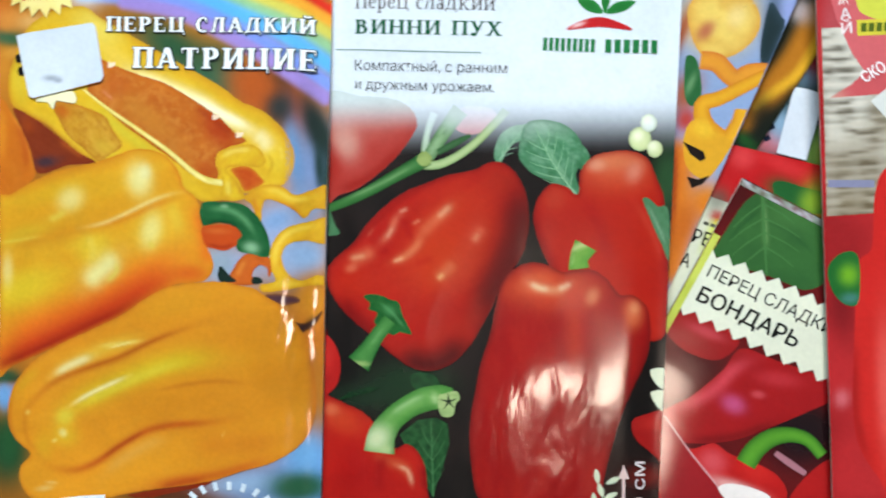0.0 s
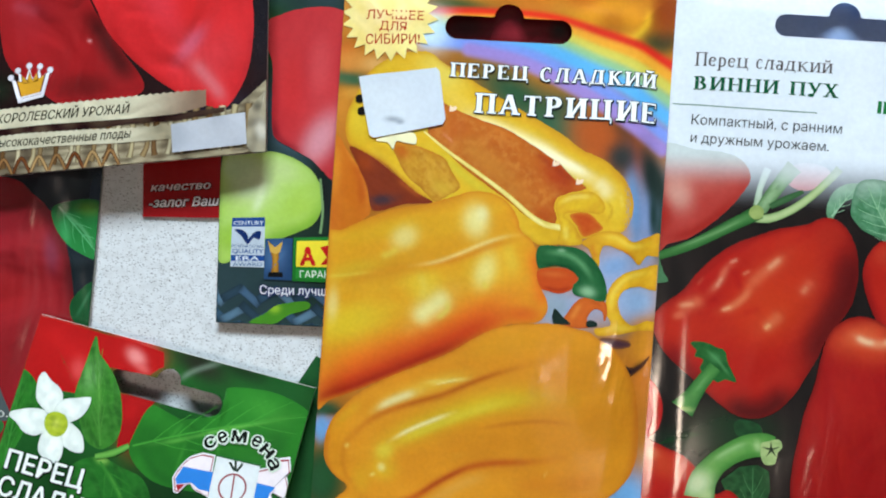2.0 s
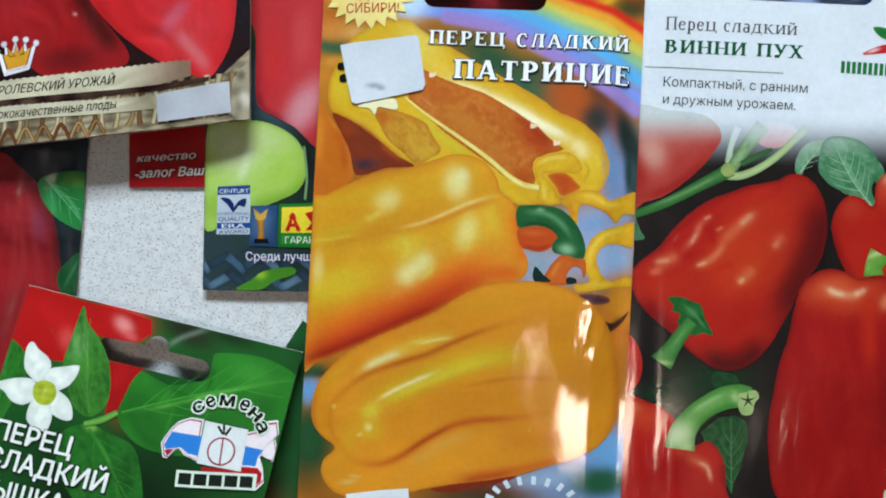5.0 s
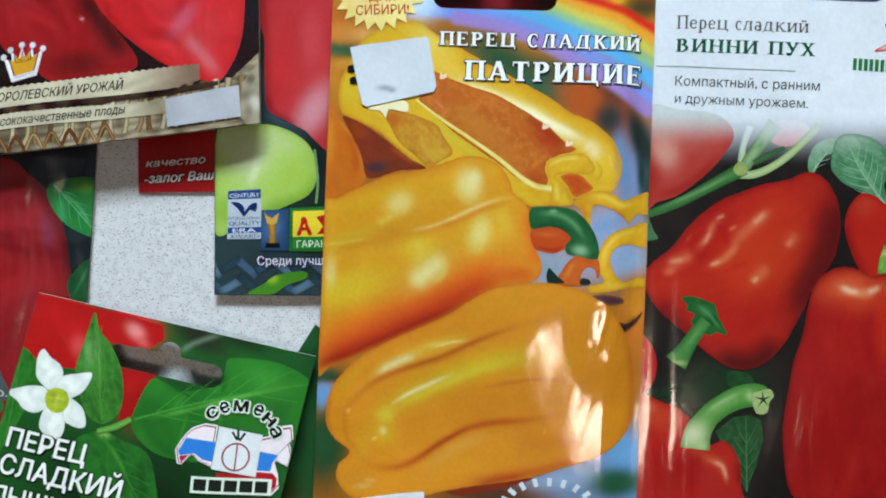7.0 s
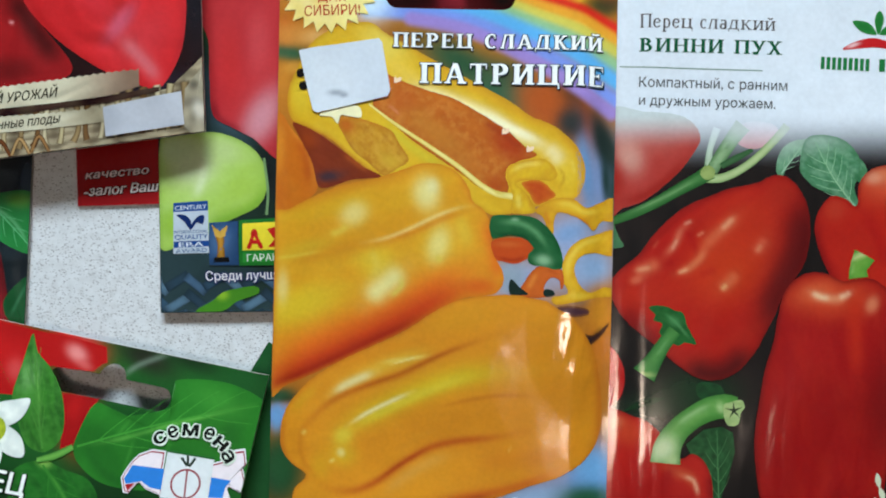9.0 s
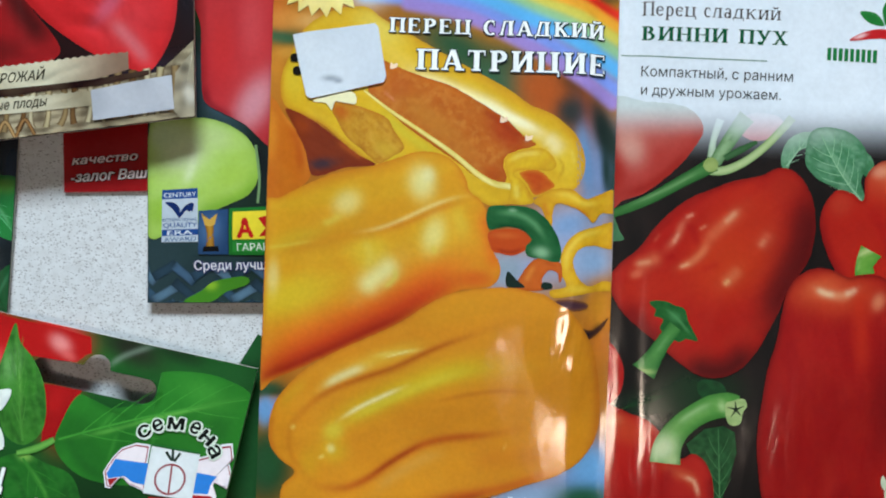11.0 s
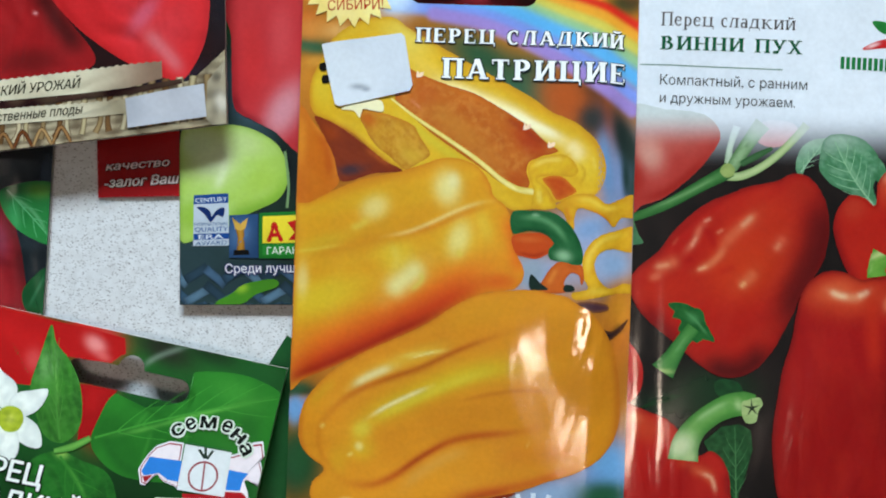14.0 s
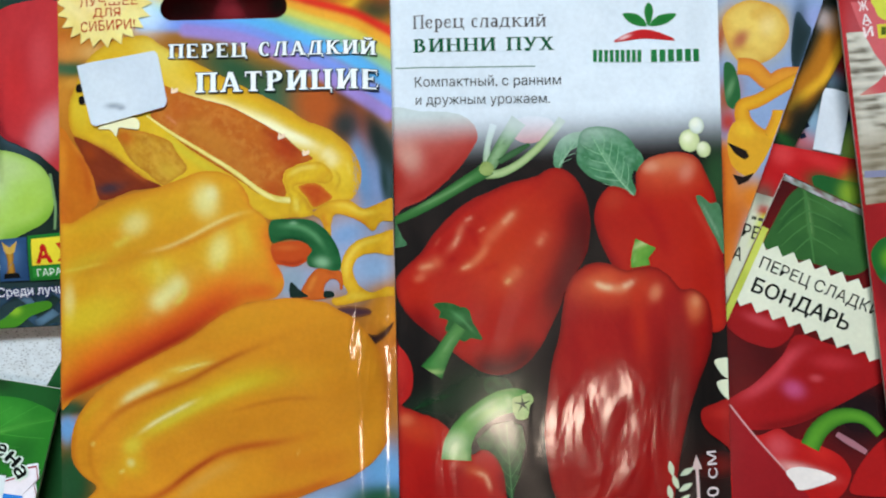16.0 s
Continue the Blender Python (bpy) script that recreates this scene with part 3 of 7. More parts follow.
        if shadow:
            for du, dv in ((halo, -halo), (-halo * 0.7, halo * 0.5), (halo, halo * 0.4), (-halo * 0.6, -halo * 0.8)):
                s.lay("lettering_edge", U + du, V + dv, faces, np.tile(srgb(shadow), (len(U), 1)), lift=s.lift() + rank)
        return s.lay(name, U, V, faces, np.tile(srgb(ink), (len(U), 1)), lift=s.lift() + 0.02 + rank)

    def serif_words(s, body, a, b, cap, ink, stem=0.17, hair=0.06, shadow=None, halo=0.3, track=0.0):
        """Printed words in a book face with feet, drawn stroke by stroke."""
        P, faces, rank = book_face(body, stem, hair, track)
        a, b = np.array(a), np.array(b)
        run = np.hypot(*(b - a))
        e = (b - a) / run
        x, y = (P[:, 0] - P[:, 0].min()) / np.ptp(P[:, 0]) * run, P[:, 1] * cap
        U, V = a[0] + e[0] * x - e[1] * y, a[1] + e[1] * x + e[0] * y
        if shadow:
            for du, dv in ((halo, -halo), (-halo * 0.6, halo * 0.5), (halo, halo * 0.3), (-halo * 0.6, -halo * 0.7)):
                s.lay("lettering_edge", U + du, V + dv, faces, np.tile(srgb(shadow), (len(U), 1)), lift=s.lift() + rank * 0.0006)
        return s.lay("lettering", U, V, faces, np.tile(srgb(ink), (len(U), 1)), lift=s.lift() + 0.02 + rank * 0.0006)

    def bars(s, a, b, tall, ink, count=1, gap=0.25, name="printed_bar"):
        """Writing that cannot be read, as plain bars."""
        a, b = np.array(a), np.array(b)
        e = (b - a) / np.hypot(*(b - a))
        n = np.array([-e[1], e[0]]) * tall
        for i in range(count):
            p, q = a + (b - a) * (i / count), a + (b - a) * ((i + 1 - gap) / count)
            s.blob(name, ink, [p, q, q + n, p + n], smooth=False)


# ---- the room and the table ----
FLOOR_Z, CEIL_Z = -0.75, 1.80
# room shell added out of view; its dark surfaces hold down the fill light
tagged(part("floor", slab(-2.2, 2.2, -2.4, 1.7, FLOOR_Z - 0.1, FLOOR_Z), FLOOR_WOOD, None), "unseen brown wooden floor of the room", "floor", kind="structure")
tagged(part("ceiling", slab(-2.2, 2.2, -2.4, 1.7, CEIL_Z, CEIL_Z + 0.1), CEILING_PAINT, None), "unseen grey ceiling, dark to limit bounced light", "ceiling", kind="structure")
for nm, q in (("wall_west", (-2.3, -2.2, -2.4, 1.7)), ("wall_east", (2.2, 2.3, -2.4, 1.7)), ("wall_south", (-2.2, 2.2, -2.5, -2.4))):
    tagged(part(nm, slab(*q, FLOOR_Z, CEIL_Z), WALL_PAINT, None), "unseen dark room wall that limits bounced light", "wall", kind="structure")
bm = slab(-2.2, -0.85, 1.6, 1.7, FLOOR_Z, CEIL_Z)
for q in ((0.55, 2.2, FLOOR_Z, CEIL_Z), (-0.85, 0.55, FLOOR_Z, 0.45), (-0.85, 0.55, 1.27, CEIL_Z)):
    bmesh.ops.create_cube(bm, size=1.0, matrix=Matrix.LocRotScale(((q[0] + q[1]) / 2, 1.65, (q[2] + q[3]) / 2), None, (q[1] - q[0], 0.1, q[3] - q[2])))
tagged(part("wall_north", bm, WALL_PAINT, None), "unseen dark room wall with a window opening", "wall", kind="structure")
win = tagged(new("window_1"), "white framed window that lets daylight in", "window", kind="structure")
for q in ((-0.85, -0.80, 0.45, 1.27), (0.50, 0.55, 0.45, 1.27), (-0.80, 0.50, 0.45, 0.50), (-0.80, 0.50, 1.22, 1.27)):
    part("window_frame", slab(q[0], q[1], 1.62, 1.68, q[2], q[3], 0.004), FRAME_WHITE, win)
table = tagged(new("table"), "kitchen table with a pale speckled laminate top", "table")
part("tabletop", slab(-0.75, 0.55, -0.40, 0.40, -0.038, 0.0, 0.003), LAMINATE, table, "pale grey laminate with fine dark specks")
for x in (-0.69, 0.49):
    for y in (-0.34, 0.34):
        part("leg", slab(x - 0.025, x + 0.025, y - 0.025, y + 0.025, FLOOR_Z, -0.038, 0.003), METAL_EDGE, table)
lamp = tagged(new("ceiling_lamp"), "round glass ceiling lamp giving warm light", "ceiling lamp")
lamp.location = (0.28, -0.45, CEIL_Z)
bm = bmesh.new()
bmesh.ops.create_cone(bm, cap_ends=True, segments=40, radius1=0.10, radius2=0.10, depth=0.02, matrix=Matrix.Translation((0, 0, -0.01)))
part("lamp_base", bm, FRAME_WHITE, lamp, "white metal base")
bm = bmesh.new()
bmesh.ops.create_uvsphere(bm, u_segments=40, v_segments=16, radius=0.14, matrix=Matrix.Translation((0, 0, -0.05)) @ Matrix.Diagonal((1, 1, 0.28, 1)))
part("lamp_shade", bm, LAMP_GLASS, lamp, "lit milk-glass shade")

# ---- the yellow pepper packet ----
p = Packet("seed_packet", "seed packet with yellow sweet peppers, rainbow and price sticker", -75.8, -11.7, 0, 78.9, 150, 5.4, 1.3, "C98A2A", FILM_YELLOW, [
    M(0.09, "8A5A20", 0.5, 3.1), S((14.7, 71.1), 7.8, 3.9, 0, "2F5A3A", .7), S((-10.8, 68.7), 9.2, 2.1, -8, "35603A", .85), S((7.1, 71.4), 7.8, 5.2, 0, "C9801C", .9),
    S((23.8, 67.7), 11.8, 5.9, -20, "E3A51C", .95), S((24.6, 66.4), 3.9, 3.7, 0, "B97818", .8), S((17.0, 73.0), 5.2, 3.7, 0, "C87A18", .9), L([(33.2, 71.8), (32.8, 66.9), (29.6, 63.2), (24.1, 62.5)], 1.0, "F4C82C", .9),
    S((36.6, 63.0), 5.2, 2.9, 10, "2F5840", .9), S((37.4, 70.0), 3.9, 6.5, 0, "A8501C", .8), S((-37.1, 70.1), 3.9, 7.8, 0, "D8A050", .8), S((-37.2, 51.1), 5.2, 2.9, -12, "2E6040", .95), S((-38.2, 55.3), 2.9, 3.9, 0, "D87A20", .9),
    S((3.2, 48.4), 12.4, 5.0, -28, "3A6A4C", .97), S((14.7, 44.2), 7.2, 5.2, -25, "3F6A50", .95), S((23.0, 39.2), 7.8, 5.9, -30, "C66A2C", .97), S((29.7, 37.1), 3.4, 7.8, 20, "333A34", .9), S((33.1, 34.1), 3.9, 5.9, 30, "C0602C", .8),
    S((36.9, 22.0), 7.2, 11.8, 0, "94A8CE", 1), S((28.5, 7.8), 9.2, 7.8, 0, "A9B6D4", .95), S((37.8, 29.4), 2.9, 7.8, 20, "2C4434", .95), S((39.5, 18.9), 1.6, 7.8, 0, "33503C", .9),
    S((17.6, -1.5), 9.2, 5.2, 0, "A9B4D0", 1), S((32.1, 2.3), 7.8, 7.8, 0, "A8B4D0", .9), S((37.6, -12.0), 3.9, 10.5, 0, "D88A2C", .95), L([(34.5, -15.8), (38.0, -12.0)], 0.9, "2E2A28", .9),
    S((-37.8, -34.7), 5.2, 3.1, 0, "8DB4E4", 1), S((-37.3, -47.8), 7.8, 9.8, 0, "2C5A3C", 1), S((-38.0, -30.3), 7.8, 1.2, 0, "2A4A34", .9),
    S((37.5, -51.6), 11.8, 11.8, 0, "7FACE2", 1), S((24.5, -54.2), 11.8, 7.8, 0, "8AA6CC", .95), S((5.4, -56.8), 11.8, 3.9, 6, "7A2A14", .9), S((34.3, -52.5), 6.3, 3.4, 0, "2F5E44", .97), S((7.2, -61.7), 18.3, 5.2, 0, "3A5A44", .9),
    L([(-19.4, 66.2), (-10.7, 66.8), (-2.3, 67.0), (10.2, 66.4), (21.3, 63.7), (31.2, 60.9), (40.1, 56.7)], 1.7, "E33A22", 1, 4), L([(-19.0, 64.8), (-0.8, 65.5), (11.7, 64.5), (21.4, 61.8), (31.3, 58.9), (39.9, 54.4)], 1.6, "EFB43A", 1, 4),
    L([(-17.5, 64.0), (-0.8, 64.3), (11.8, 62.7), (20.9, 59.7), (30.8, 56.4), (40.1, 51.4)], 1.6, "DDD46A", .97, 4), L([(-17.4, 63.0), (-3.5, 63.1), (10.5, 61.2), (20.3, 57.7), (30.3, 53.9), (40.0, 48.4)], 1.7, "A6CFA4", .97, 4),
    L([(-18.7, 61.5), (-6.1, 61.3), (7.9, 59.7), (19.1, 55.5), (29.1, 51.3), (40.3, 44.5)], 2.2, "6FC0F0", .97, 4), L([(-18.6, 60.4), (-7.4, 59.7), (5.2, 57.7), (16.5, 53.3), (27.2, 48.2), (39.6, 40.4)], 2.0, "8FA8EA", .97, 4), L([(-8.7, 58.5), (4.0, 56.2), (15.3, 51.4), (25.3, 46.0), (38.5, 37.6)], 1.7, "B09AD8", .97, 4),
    S((-18.1, 62.6), 5.2, 5.2, 0, "DDF0FA", .9),
    S((-35.7, 54.2), 6.7, 3.3, 0, "DB9E4E", .9), S((-30.3, 53.6), 3.9, 1.8, 0, "E8BF7E", .7), S((-37.6, 49.9), 5.1, 1.6, -6, "40775B", .95), S((-38.8, 44.0), 3.3, 4.2, 0, "D89934", .95), S((-35.5, 46.7), 3.0, 1.5, 0, "E1AC4C", .8), S((32.3, 24.3), 1.8, 9.0, 10, "81A6CE", .95), S((36.4, 31.1), 2.1, 6.7, 20, "334340", .95), S((37.5, 21.7), 1.2, 6.0, 5, "2A4940", .95), S((11.1, 41.2), 9.0, 3.6, -10, "44775D", .9), S((22.5, 39.4), 6.9, 3.6, -20, "C16B25", .95), S((28.7, 34.9), 3.6, 3.9, -30, "424949", .95), S((34.6, 13.6), 3.0, 3.0, 0, "91AED1", .9), S((34.9, 1.3), 4.5, 3.6, 0, "9FB9D7", .97), S((15.6, -1.0), 3.9, 3.6, 0, "A0AEBA", .95), S((28.7, 9.4), 3.6, 2.1, 20, "92AED1", .95), S((36.6, -8.5), 3.6, 5.1, 0, "DB9E2A", .95), S((35.8, -45.3), 5.1, 5.4, 30, "83B7E0", .97), S((21.1, -52.5), 9.0, 2.4, 8, "A1B9D4", .95), S((34.4, -52.7), 6.7, 3.3, 0, "387152", .97), S((-38.1, -34.9), 1.2, 3.3, 0, "81AED7", .97), S((-36.9, -46.3), 3.6, 6.0, 0, "386A42", .97), S((-37.4, -29.9), 3.6, 1.5, 20, "456A4A", .9)],
    hole=(*(0.3, 63.6), 15.0, 2.8, 3.4), step=0.42, bulge=(36.0, 4.0, 36.0, 2.8), edge=8.0)
p.patch("printed_pepper_half", "E1BC13", [(-35.5, 45.4), (-37.0, 41.3), (-37.1, 37.3), (-35.7, 34.3), (-31.7, 32.4), (-26.7, 30.0), (-22.1, 26.2), (-17.3, 23.0), (-13.9, 21.3), (-7.8, 20.5), (0.3, 19.4), (7.1, 15.5), (11.2, 13.2), (16.5, 13.9), (22.5, 15.7), (29.2, 17.1), (31.4, 19.5), (32.3, 23.6), (31.1, 27.6), (28.8, 30.9), (24.7, 34.1), (19.3, 36.3), (15.2, 39.2), (10.4, 41.8), (3.6, 45.3), (-3.2, 48.9), (-10.0, 52.5), (-14.8, 55.1), (-18.3, 57.3), (-25.0, 56.4), (-31.6, 52.2)], [
    F(0.16, "D4A50A", .3, 3.9, -28), F(0.3, "EED350", .24, 6.1, -28), S((-14.8, 52.6), 6.0, 4.5, -25, "EEDD76", .7), S((-10.6, 46.7), 6.0, 1.3, -26, "EBCD59", .7),
    L([(-11.9, 44.9), (-4.4, 41.7), (3.8, 38.6), (10.6, 35.8), (16.0, 32.3), (22.1, 29.4), (26.9, 26.5)], 1.6, "F5EAB8", .95), L([(6.5, 37.3), (14.7, 33.5), (22.8, 29.9)], 0.9, "FBF6D8", .8), L([(22.8, 29.4), (25.5, 27.0), (24.3, 24.7)], 1.8, "F3E7B8", .75),
    L([(-5.9, 48.5), (3.6, 43.9), (10.4, 41.1), (16.6, 37.3), (24.0, 33.2), (28.8, 28.9)], 1.3, "DDAC0A", .6), L([(24.7, 33.4), (29.5, 29.3), (31.2, 24.9), (30.6, 20.2)], 1.0, "D4A40A", .65), S((27.7, 22.8), 2.1, 3.0, 20, "E5CA3B", .7), L([(25.9, 24.8), (27.3, 22.1), (26.0, 19.4)], 0.3, "C7990A", .6), L([(28.9, 26.6), (29.9, 22.8)], 0.4, "EED76C", .6),
    L([(-35.1, 33.9), (-29.7, 31.7), (-24.2, 28.4), (-17.3, 23.6), (-14.3, 21.7)], 0.9, "E5C638", .8), L([(-36.8, 35.9), (-32.4, 32.8), (-26.9, 30.2), (-22.1, 26.5), (-15.9, 22.2)], 0.4, "D59E0A", .8), S((-34.0, 40.0), 2.4, 4.8, 10, "E5CB3B", .7), L([(-37.0, 41.3), (-37.3, 37.9), (-36.3, 34.9)], 0.6, "D5990A", .7), S((-16.1, 27.0), 9.0, 1.8, -38, "D5C331", .8), L([(-16.3, 35.1), (-8.0, 28.6), (1.6, 22.4)], 1.3, "D8C93C", .7)], rim=("C78F0A", .5, 0.6))
p.patch("printed_cavity", "C87A22", [(-15.0, 45.6), (-11.2, 44.1), (-4.4, 41.8), (1.1, 40.2), (5.8, 37.8), (10.6, 35.0), (14.7, 32.4), (18.1, 29.2), (21.0, 27.2), (16.9, 25.7), (14.6, 24.5), (13.9, 22.4), (14.7, 19.2), (12.4, 17.7), (8.4, 19.2), (4.2, 22.2), (-2.6, 26.7), (-8.1, 30.3), (-12.9, 34.2), (-17.0, 38.0), (-15.8, 41.8)], [
    F(0.3, "B35E0A", .4, 1.0, -35, .6), F(0.7, "D89949", .6, 3.3, -30, .8), S((-2.7, 32.1), 10.4, 2.7, -37, "CE9136", .7), S((-10.3, 39.3), 3.3, 3.0, 0, "C87129", .6), S((14.8, 29.2), 5.4, 3.0, -35, "BA4C0A", .85), L([(7.9, 35.4), (14.7, 31.0), (19.5, 27.7)], 0.9, "AC3F0A", .7), L([(-13.2, 44.3), (-3.0, 40.8), (7.9, 35.7)], 0.6, "D58524", .6), S((11.7, 20.4), 2.4, 2.1, 0, "BD5D0A", .8), S((5.5, 24.9), 4.5, 1.5, -38, "CB8630", .6), L([(-13.7, 38.5), (-10.7, 35.8)], 0.3, "E1A080", .6)], rim=("AE570A", .5, 0.5))
p.patch("printed_cavity", "CE9E26", [(-24.4, 35.7), (-20.3, 34.9), (-16.3, 33.8), (-12.4, 32.0), (-11.0, 29.6), (-8.5, 25.6), (-11.2, 23.4), (-14.3, 21.8), (-17.3, 24.3), (-21.5, 27.6), (-24.0, 31.5), (-25.0, 33.8)], [F(0.5, "BA7C0A", .6, 2.0, -40, .7), F(0.9, "E1B951", .55, 5.0, -40), S((-23.2, 33.3), 2.4, 1.8, -30, "C86F0A", .8), S((-12.6, 25.1), 3.3, 1.8, -30, "DAB93F", .7), L([(-24.1, 35.4), (-17.6, 34.1), (-12.4, 32.0)], 0.4, "D58F22", .7)], rim=("BA800A", .5, 0.5))
p.ribbon("printed_rib", "EFE39F", [(-18.0, 38.3), (-11.5, 33.6), (-4.0, 28.9), (2.8, 24.4), (8.3, 20.1), (12.1, 18.1), (15.8, 17.6)], [.2, .45, .5, .6, .7, .8], "E1CA5A", [F(0.4, "D8C045", .5, 2.2, -38)])
p.patch("printed_curl", "E2C00F", [(14.2, 22.2), (14.9, 24.5), (17.6, 25.7), (22.2, 26.4), (24.9, 24.7), (25.7, 22.5), (24.4, 21.4), (21.0, 21.5), (17.4, 21.2), (16.4, 20.3), (18.4, 18.8), (20.2, 16.2), (20.8, 14.0), (16.8, 13.6), (15.2, 14.1), (15.6, 17.8)], [F(0.5, "D19E0A", .5, 4.2, 60), L([(14.9, 23.1), (18.2, 25.0), (22.9, 25.3)], 0.6, "EED877", .7), L([(16.7, 18.5), (17.3, 14.5)], 0.6, "EFDD74", .7), S((18.3, 21.2), 1.5, 0.6, 0, "DB9E0A", .7), L([(19.1, 18.5), (20.3, 14.5)], 0.4, "D5990A", .7)], rim=("C7910A", .45, 0.5))
p.patch("printed_hollow", "C85D0A", [(17.7, 20.8), (21.7, 21.4), (24.4, 19.4), (25.5, 17.9), (23.2, 16.5), (21.0, 15.9), (19.4, 18.3)], [F(0.6, "D87F24", .5, 4.4, -30)], rim=("DB9E1B", .6, 0.5))
for q in ((-11.6, 44.1), (13.6, 32.6), (19.3, 28.6)):
    p.blob("printed_pip", "F6DCC0", [(q[0] - .7, q[1] - .7), (q[0] + .8, q[1] - .3), (q[0] + .9, q[1] + .7), (q[0] - .1, q[1] + .4), (q[0] - .5, q[1] + .9)])
p.patch("printed_pepper", "D2800A", [(-41.7, 36.1), (-38.6, 35.9), (-36.2, 32.6), (-33.0, 28.6), (-30.5, 23.7), (-29.4, 19.9), (-30.3, 17.0), (-35.1, 14.1), (-41.0, 11.0)], [F(0.15, "E29E33", .3, 2.0, -60), L([(-37.9, 34.6), (-33.9, 29.5), (-31.1, 23.7), (-29.9, 19.3)], 0.7, "E29E3E", .7), S((-39.0, 27.8), 1.5, 6.0, 0, "E29E28", .7), L([(-35.1, 31.3), (-32.2, 25.3), (-31.7, 18.5)], 1.2, "C15D0A", .6)])
p.patch("printed_shade", "91421D", [(-35.7, 33.8), (-29.7, 31.3), (-24.2, 27.6), (-18.7, 23.6), (-14.8, 21.5), (-21.3, 20.7), (-27.7, 18.6), (-29.6, 19.7), (-30.8, 24.2), (-33.4, 29.3)], [S((-26.7, 21.4), 3.6, 1.3, 10, "514350", .9), S((-31.7, 30.0), 2.4, 1.8, -40, "AE5716", .7), F(0.4, "A3522B", .5, 2.7, -35), L([(-24.1, 26.8), (-17.3, 22.3)], 0.6, "BA6921", .7)])
p.patch("printed_pepper", "E1AC0A", [(-41.0, 11.3), (-36.2, 13.7), (-30.6, 16.5), (-23.9, 19.3), (-15.9, 21.2), (-10.6, 23.0), (-5.9, 24.7), (-1.2, 24.7), (2.9, 22.8), (5.4, 19.5), (6.6, 16.2), (9.2, 14.2), (10.7, 10.9), (11.3, 6.2), (12.3, 2.9), (13.7, 0.3), (13.9, -2.4), (12.4, -4.6), (9.0, -5.5), (5.0, -6.1), (0.4, -8.3), (-4.2, -11.1), (-9.5, -14.5), (-16.2, -17.8), (-22.8, -21.1), (-29.5, -24.4), (-36.1, -27.5), (-39.9, -29.1), (-40.7, -7.3)], grid=0.42, paint=[
    F(0.09, "D59C0A", .26, 5.3, 18), F(0.2, "E5C538", .26, 1.7, 18),
    S((-32.6, -9.1), 11.2, 5.1, 14, "DCC325", .9), S((-31.6, 3.7), 8.2, 2.7, 14, "D8BC2E", .75), S((-23.8, 14.7), 9.0, 2.4, 16, "DEB70A", .7), S((-15.3, 1.5), 4.2, 6.0, 40, "E1C638", .8), S((-10.4, 16.4), 6.0, 3.0, 20, "DDB00A", .6), S((0.7, 3.3), 6.0, 6.7, 60, "E0C139", .75), S((4.6, 9.4), 1.8, 4.5, 20, "E1C344", .7), S((-16.4, -9.3), 9.0, 2.7, 25, "DCBA17", .7),
    L([(-40.3, 0.1), (-31.5, 2.1), (-23.5, 4.8), (-16.8, 6.3), (-7.5, 9.0)], 1.9, "DB9E0A", .75), L([(-35.9, 12.8), (-26.6, 17.6), (-15.9, 20.6), (-7.9, 23.2), (-1.2, 23.9)], 1.2, "D99E0A", .75), L([(3.6, 21.9), (6.0, 17.5), (6.9, 14.9)], 1.3, "E29E0A", .75), S((2.4, 15.4), 2.4, 4.2, -30, "E3AC0A", .6),
    L([(-19.2, 6.1), (-12.8, 7.5), (-7.5, 9.8), (-2.2, 12.5), (3.1, 14.6), (6.9, 15.3)], 0.5, "E9D28F", .85), L([(-15.5, 6.0), (-7.5, 8.7), (0.5, 12.4), (6.6, 14.4)], 0.7, "DA930A", .7), L([(-40.3, 1.9), (-34.3, 2.8), (-27.6, 4.1)], 0.4, "E1CD5A", .5),
    L([(9.2, 13.6), (10.9, 8.3), (12.6, 0.9), (13.3, -3.1)], 2.1, "E5810A", .85), L([(-49.7, -26.5), (-40.0, -22.4), (-29.6, -17.8), (-19.0, -12.8), (-8.4, -7.7), (0.9, -2.1), (8.8, 2.2), (15.4, 5.7)], 4.8, "E5850A", .97), L([(-49.6, -29.8), (-39.9, -25.9), (-29.5, -21.3), (-20.2, -16.7), (-9.6, -11.3), (-1.7, -6.9), (5.0, -4.1), (14.3, -1.7)], 3.0, "D2550A", .95), L([(-48.2, -31.8), (-39.9, -27.8), (-28.2, -22.6), (-16.2, -16.6), (-6.9, -12.0), (2.4, -6.8)], 1.6, "AA2B0A", .9), S((9.0, -3.5), 4.2, 2.1, 0, "DB6C0A", .7),
    S((-4.2, 17.9), 3.1, 4.0, 10, "EAE09C", .97), S((-2.9, 19.6), 1.5, 1.8, 0, "EAE4AE", .8), S((-20.9, 12.9), 3.4, 2.7, 30, "E7D78D", .93), L([(-21.7, 10.5), (-24.3, 8.6), (-27.0, 7.9)], 0.9, "E1CA5A", .7), S((-1.2, 6.2), 2.5, 4.2, -15, "E7DA8D", .93), L([(-1.7, 3.9), (-0.3, 1.9)], 0.7, "E1CA5A", .7), L([(-17.8, -8.3), (-15.2, -5.0), (-12.8, -3.0), (-8.3, 0.9)], 2.5, "E9E09F", .95), L([(-10.2, -1.1), (-9.5, -3.7), (-12.4, -6.5)], 0.7, "DFCF68", .7), L([(-16.8, 4.8), (-15.3, 0.8), (-16.6, -1.9)], 0.9, "E3CA5A", .7), S((-37.4, -4.5), 1.5, 3.9, 0, "E7DDA1", .6)], rim=("CE800A", .5, 0.55))
